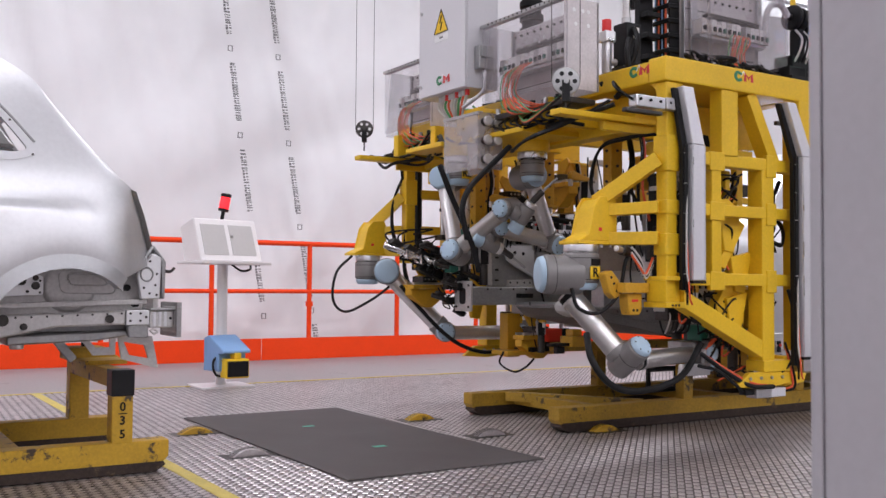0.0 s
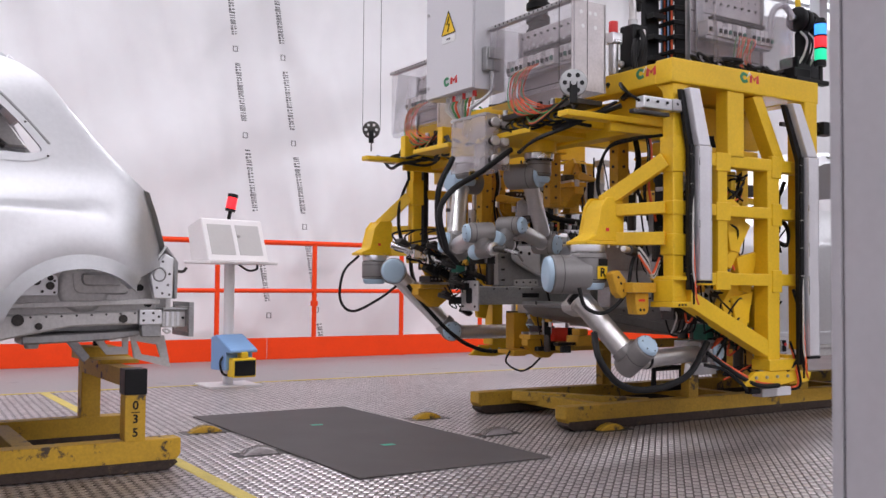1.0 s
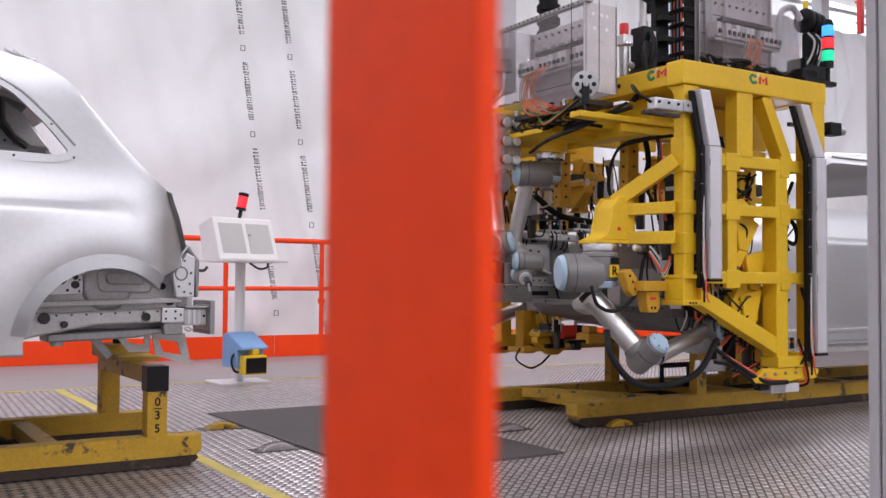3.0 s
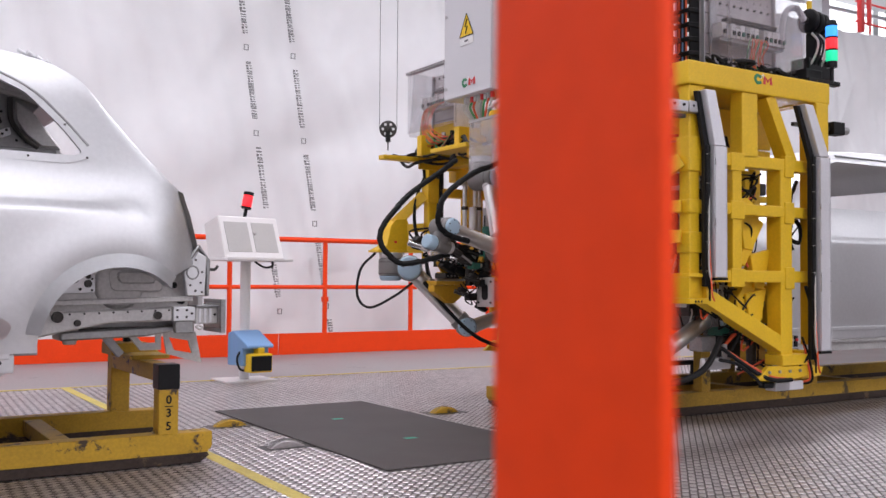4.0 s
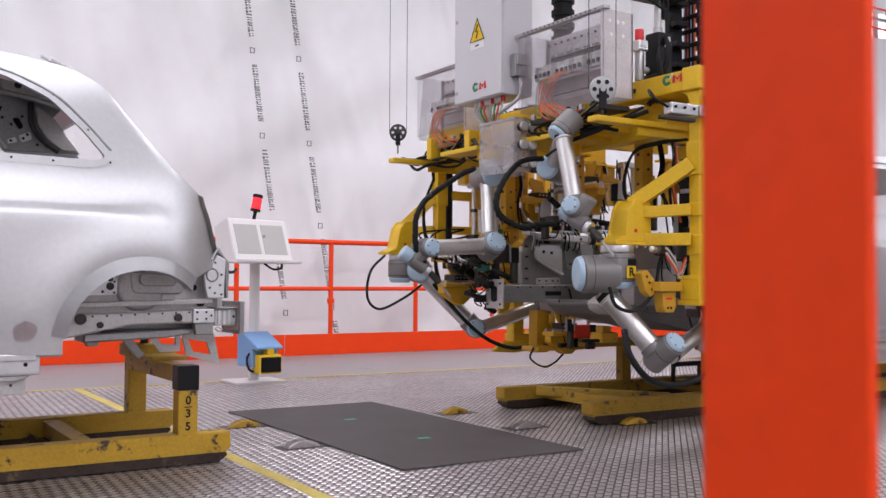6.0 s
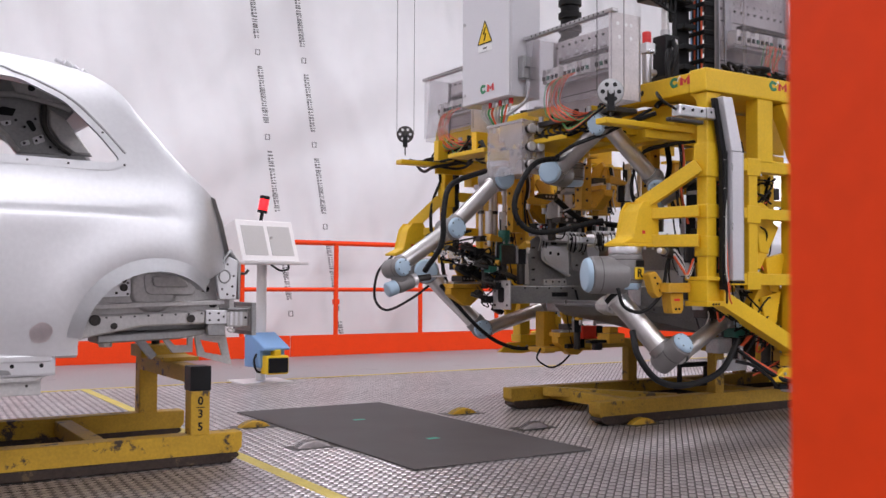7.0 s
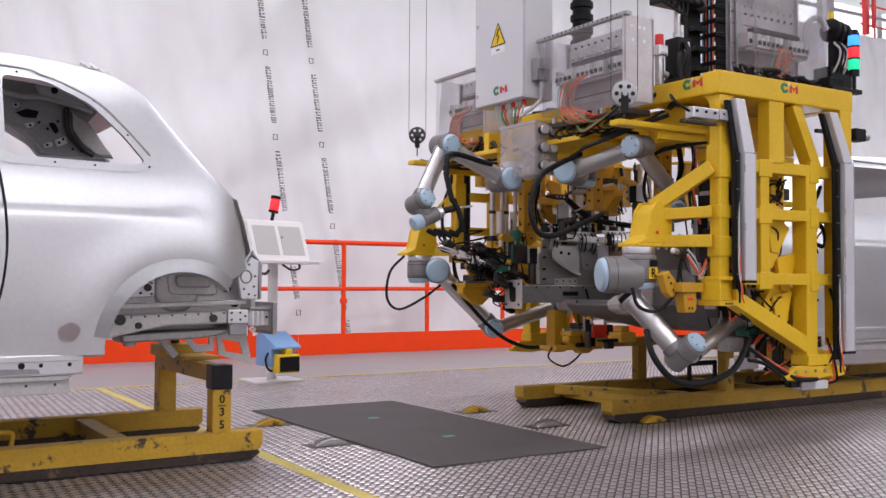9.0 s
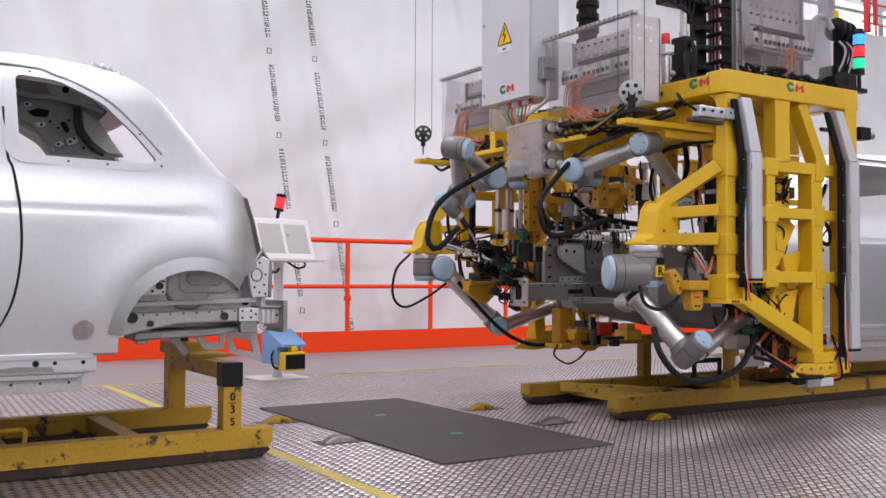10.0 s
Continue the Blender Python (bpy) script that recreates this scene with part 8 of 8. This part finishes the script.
# ---- hoses of the two upper robots: short rigid pieces that follow the arm ----
REAR_HOSE = (
    (0, (2.324, 3.200, 1.262), (2.388, 3.200, 1.126), (2.460, 3.200, 0.994), (2.513, 3.200, 0.887), (2.541, 3.200, 0.789)),
    (1, (2.376, 3.250, 1.314), (2.306, 3.250, 1.181), (2.295, 3.250, 1.045), (2.321, 3.250, 0.910), (2.399, 3.250, 0.825)),
    (2, (2.483, 3.457, 1.370), (2.173, 3.405, 1.049), (2.165, 3.324, 0.854), (2.247, 3.277, 0.744), (2.622, 3.096, 0.859)),
    (4.5, (2.396, 3.417, 1.317), (2.073, 3.368, 1.128), (1.916, 3.378, 0.968), (1.987, 3.340, 0.801), (2.173, 3.280, 0.838)),
    (7, (2.400, 3.331, 1.290), (2.141, 3.237, 1.199), (2.069, 3.194, 1.065), (2.064, 3.203, 0.906), (2.027, 3.291, 0.780)),
    (8.5, (2.339, 3.319, 1.327), (2.041, 3.245, 1.373), (2.035, 3.162, 1.179), (2.087, 3.137, 0.989), (1.940, 3.290, 0.959)),
    (10, (2.343, 3.275, 1.316), (1.975, 3.254, 1.117), (1.874, 3.230, 0.940), (1.912, 3.208, 0.869), (2.022, 3.194, 0.973)),
)
FRONT_HOSE = (
    (0, (2.573, 3.000, 1.356), (2.451, 3.000, 1.246), (2.351, 3.000, 1.148), (2.315, 3.000, 1.050), (2.341, 3.000, 0.928)),
    (1, (2.578, 3.050, 1.355), (2.411, 3.050, 1.240), (2.249, 3.050, 1.143), (2.182, 3.050, 1.034), (2.223, 3.050, 0.862)),
    (2, (2.641, 3.180, 1.352), (2.274, 3.148, 1.148), (2.111, 3.175, 0.972), (2.157, 3.189, 0.820), (2.395, 3.158, 0.792)),
    (4.5, (2.575, 3.126, 1.340), (2.279, 3.045, 1.231), (2.126, 3.063, 1.100), (2.129, 3.101, 0.979), (2.280, 3.126, 0.939)),
    (7, (2.671, 2.980, 1.340), (2.380, 2.894, 1.279), (2.265, 2.892, 1.071), (2.376, 2.862, 0.957), (2.702, 2.772, 1.020)),
    (8.5, (2.652, 2.943, 1.360), (2.339, 2.873, 1.251), (2.248, 2.855, 1.059), (2.339, 2.838, 0.938), (2.632, 2.767, 1.055)),
    (10, (2.565, 2.956, 1.342), (2.298, 2.860, 1.139), (2.236, 2.820, 1.032), (2.315, 2.810, 0.929), (2.592, 2.750, 1.013)),
)


def hose(label, table, pieces=26, r=0.0135):
    t = thing("dress_hose", label, "hose", "hoses of the robots")
    lengths = []
    paths = []
    for time, *controls in table:
        pts = spline(controls, 12)
        run = [0.0]
        for p, q in zip(pts, pts[1:]):
            run.append(run[-1] + (q - p).length)
        even = []
        for k in range(pieces + 1):
            d = run[-1] * k / pieces
            i = max(j for j in range(len(run)) if run[j] <= d + 1e-9)
            i = min(i, len(pts) - 2)
            f = (d - run[i]) / max(run[i + 1] - run[i], 1e-6)
            even.append(pts[i].lerp(pts[i + 1], f))
        paths.append((time, even))
        lengths.append(run[-1] / pieces)
    length = max(lengths)
    bm = cyl((0, 0, -length * 0.56), (0, 0, length * 0.56), r, seg=12, bevel=0.006)
    me = link_mesh(bm, "hose_piece", RUBBER, True)
    for k in range(pieces):
        ob = new("hose_piece", me)
        ob.parent = t
        rows_k = []
        for time, even in paths:
            p, q = even[k], even[k + 1]
            m = aim((p + q) / 2, q, V(-0.53, -0.85, 0.02))
            m.translation = (p + q) / 2
            rows_k.append((time, m))
        JOINTED.append((ob, rows_k))


hose("thick black dress hose hanging from the rear robot arm", REAR_HOSE)
hose("thick black dress hose hanging from the front robot arm", FRONT_HOSE)


def still_hoses():
    for label, p, r in (
        ("thick black hose looped below the near robot arm", ((2.478, 2.33, 0.516), (2.447, 2.26, 0.415), (2.52, 2.22, 0.315), (2.69, 2.22, 0.288), (2.93, 2.25, 0.334), (3.10, 2.30, 0.464)), 0.014),
        ("thick black hose looped below the far robot arm", ((2.685, 4.200, 0.706), (2.817, 4.180, 0.561), (2.953, 4.150, 0.427), (3.074, 4.120, 0.349), (3.220, 4.080, 0.315), (3.413, 4.050, 0.361), (3.572, 4.050, 0.472)), 0.012),
        ("thin black cable looped from the far robot base", ((2.52, 4.50, 0.88), (2.42, 4.50, 0.78), (2.40, 4.50, 0.62), (2.47, 4.47, 0.55), (2.60, 4.40, 0.62), (2.70, 4.36, 0.70)), 0.008),
        ("black cable from the near robot base to its shoulder", ((2.80, 2.36, 0.91), (2.72, 2.36, 0.82), (2.66, 2.34, 0.68), (2.55, 2.34, 0.60), (2.46, 2.36, 0.62), (2.44, 2.38, 0.70)), 0.008),
    ):
        t = thing("robot_hose", label, "hose", "hoses of the robots")
        part("hose", tube(p, r, 10), RUBBER, t, smooth=True)


still_hoses()


def motions():
    for ob, rows in JOINTED:
        if rows[0][0] != 0:
            rows.insert(0, (0, rows[0][1]))
        walk(ob, rows)


motions()
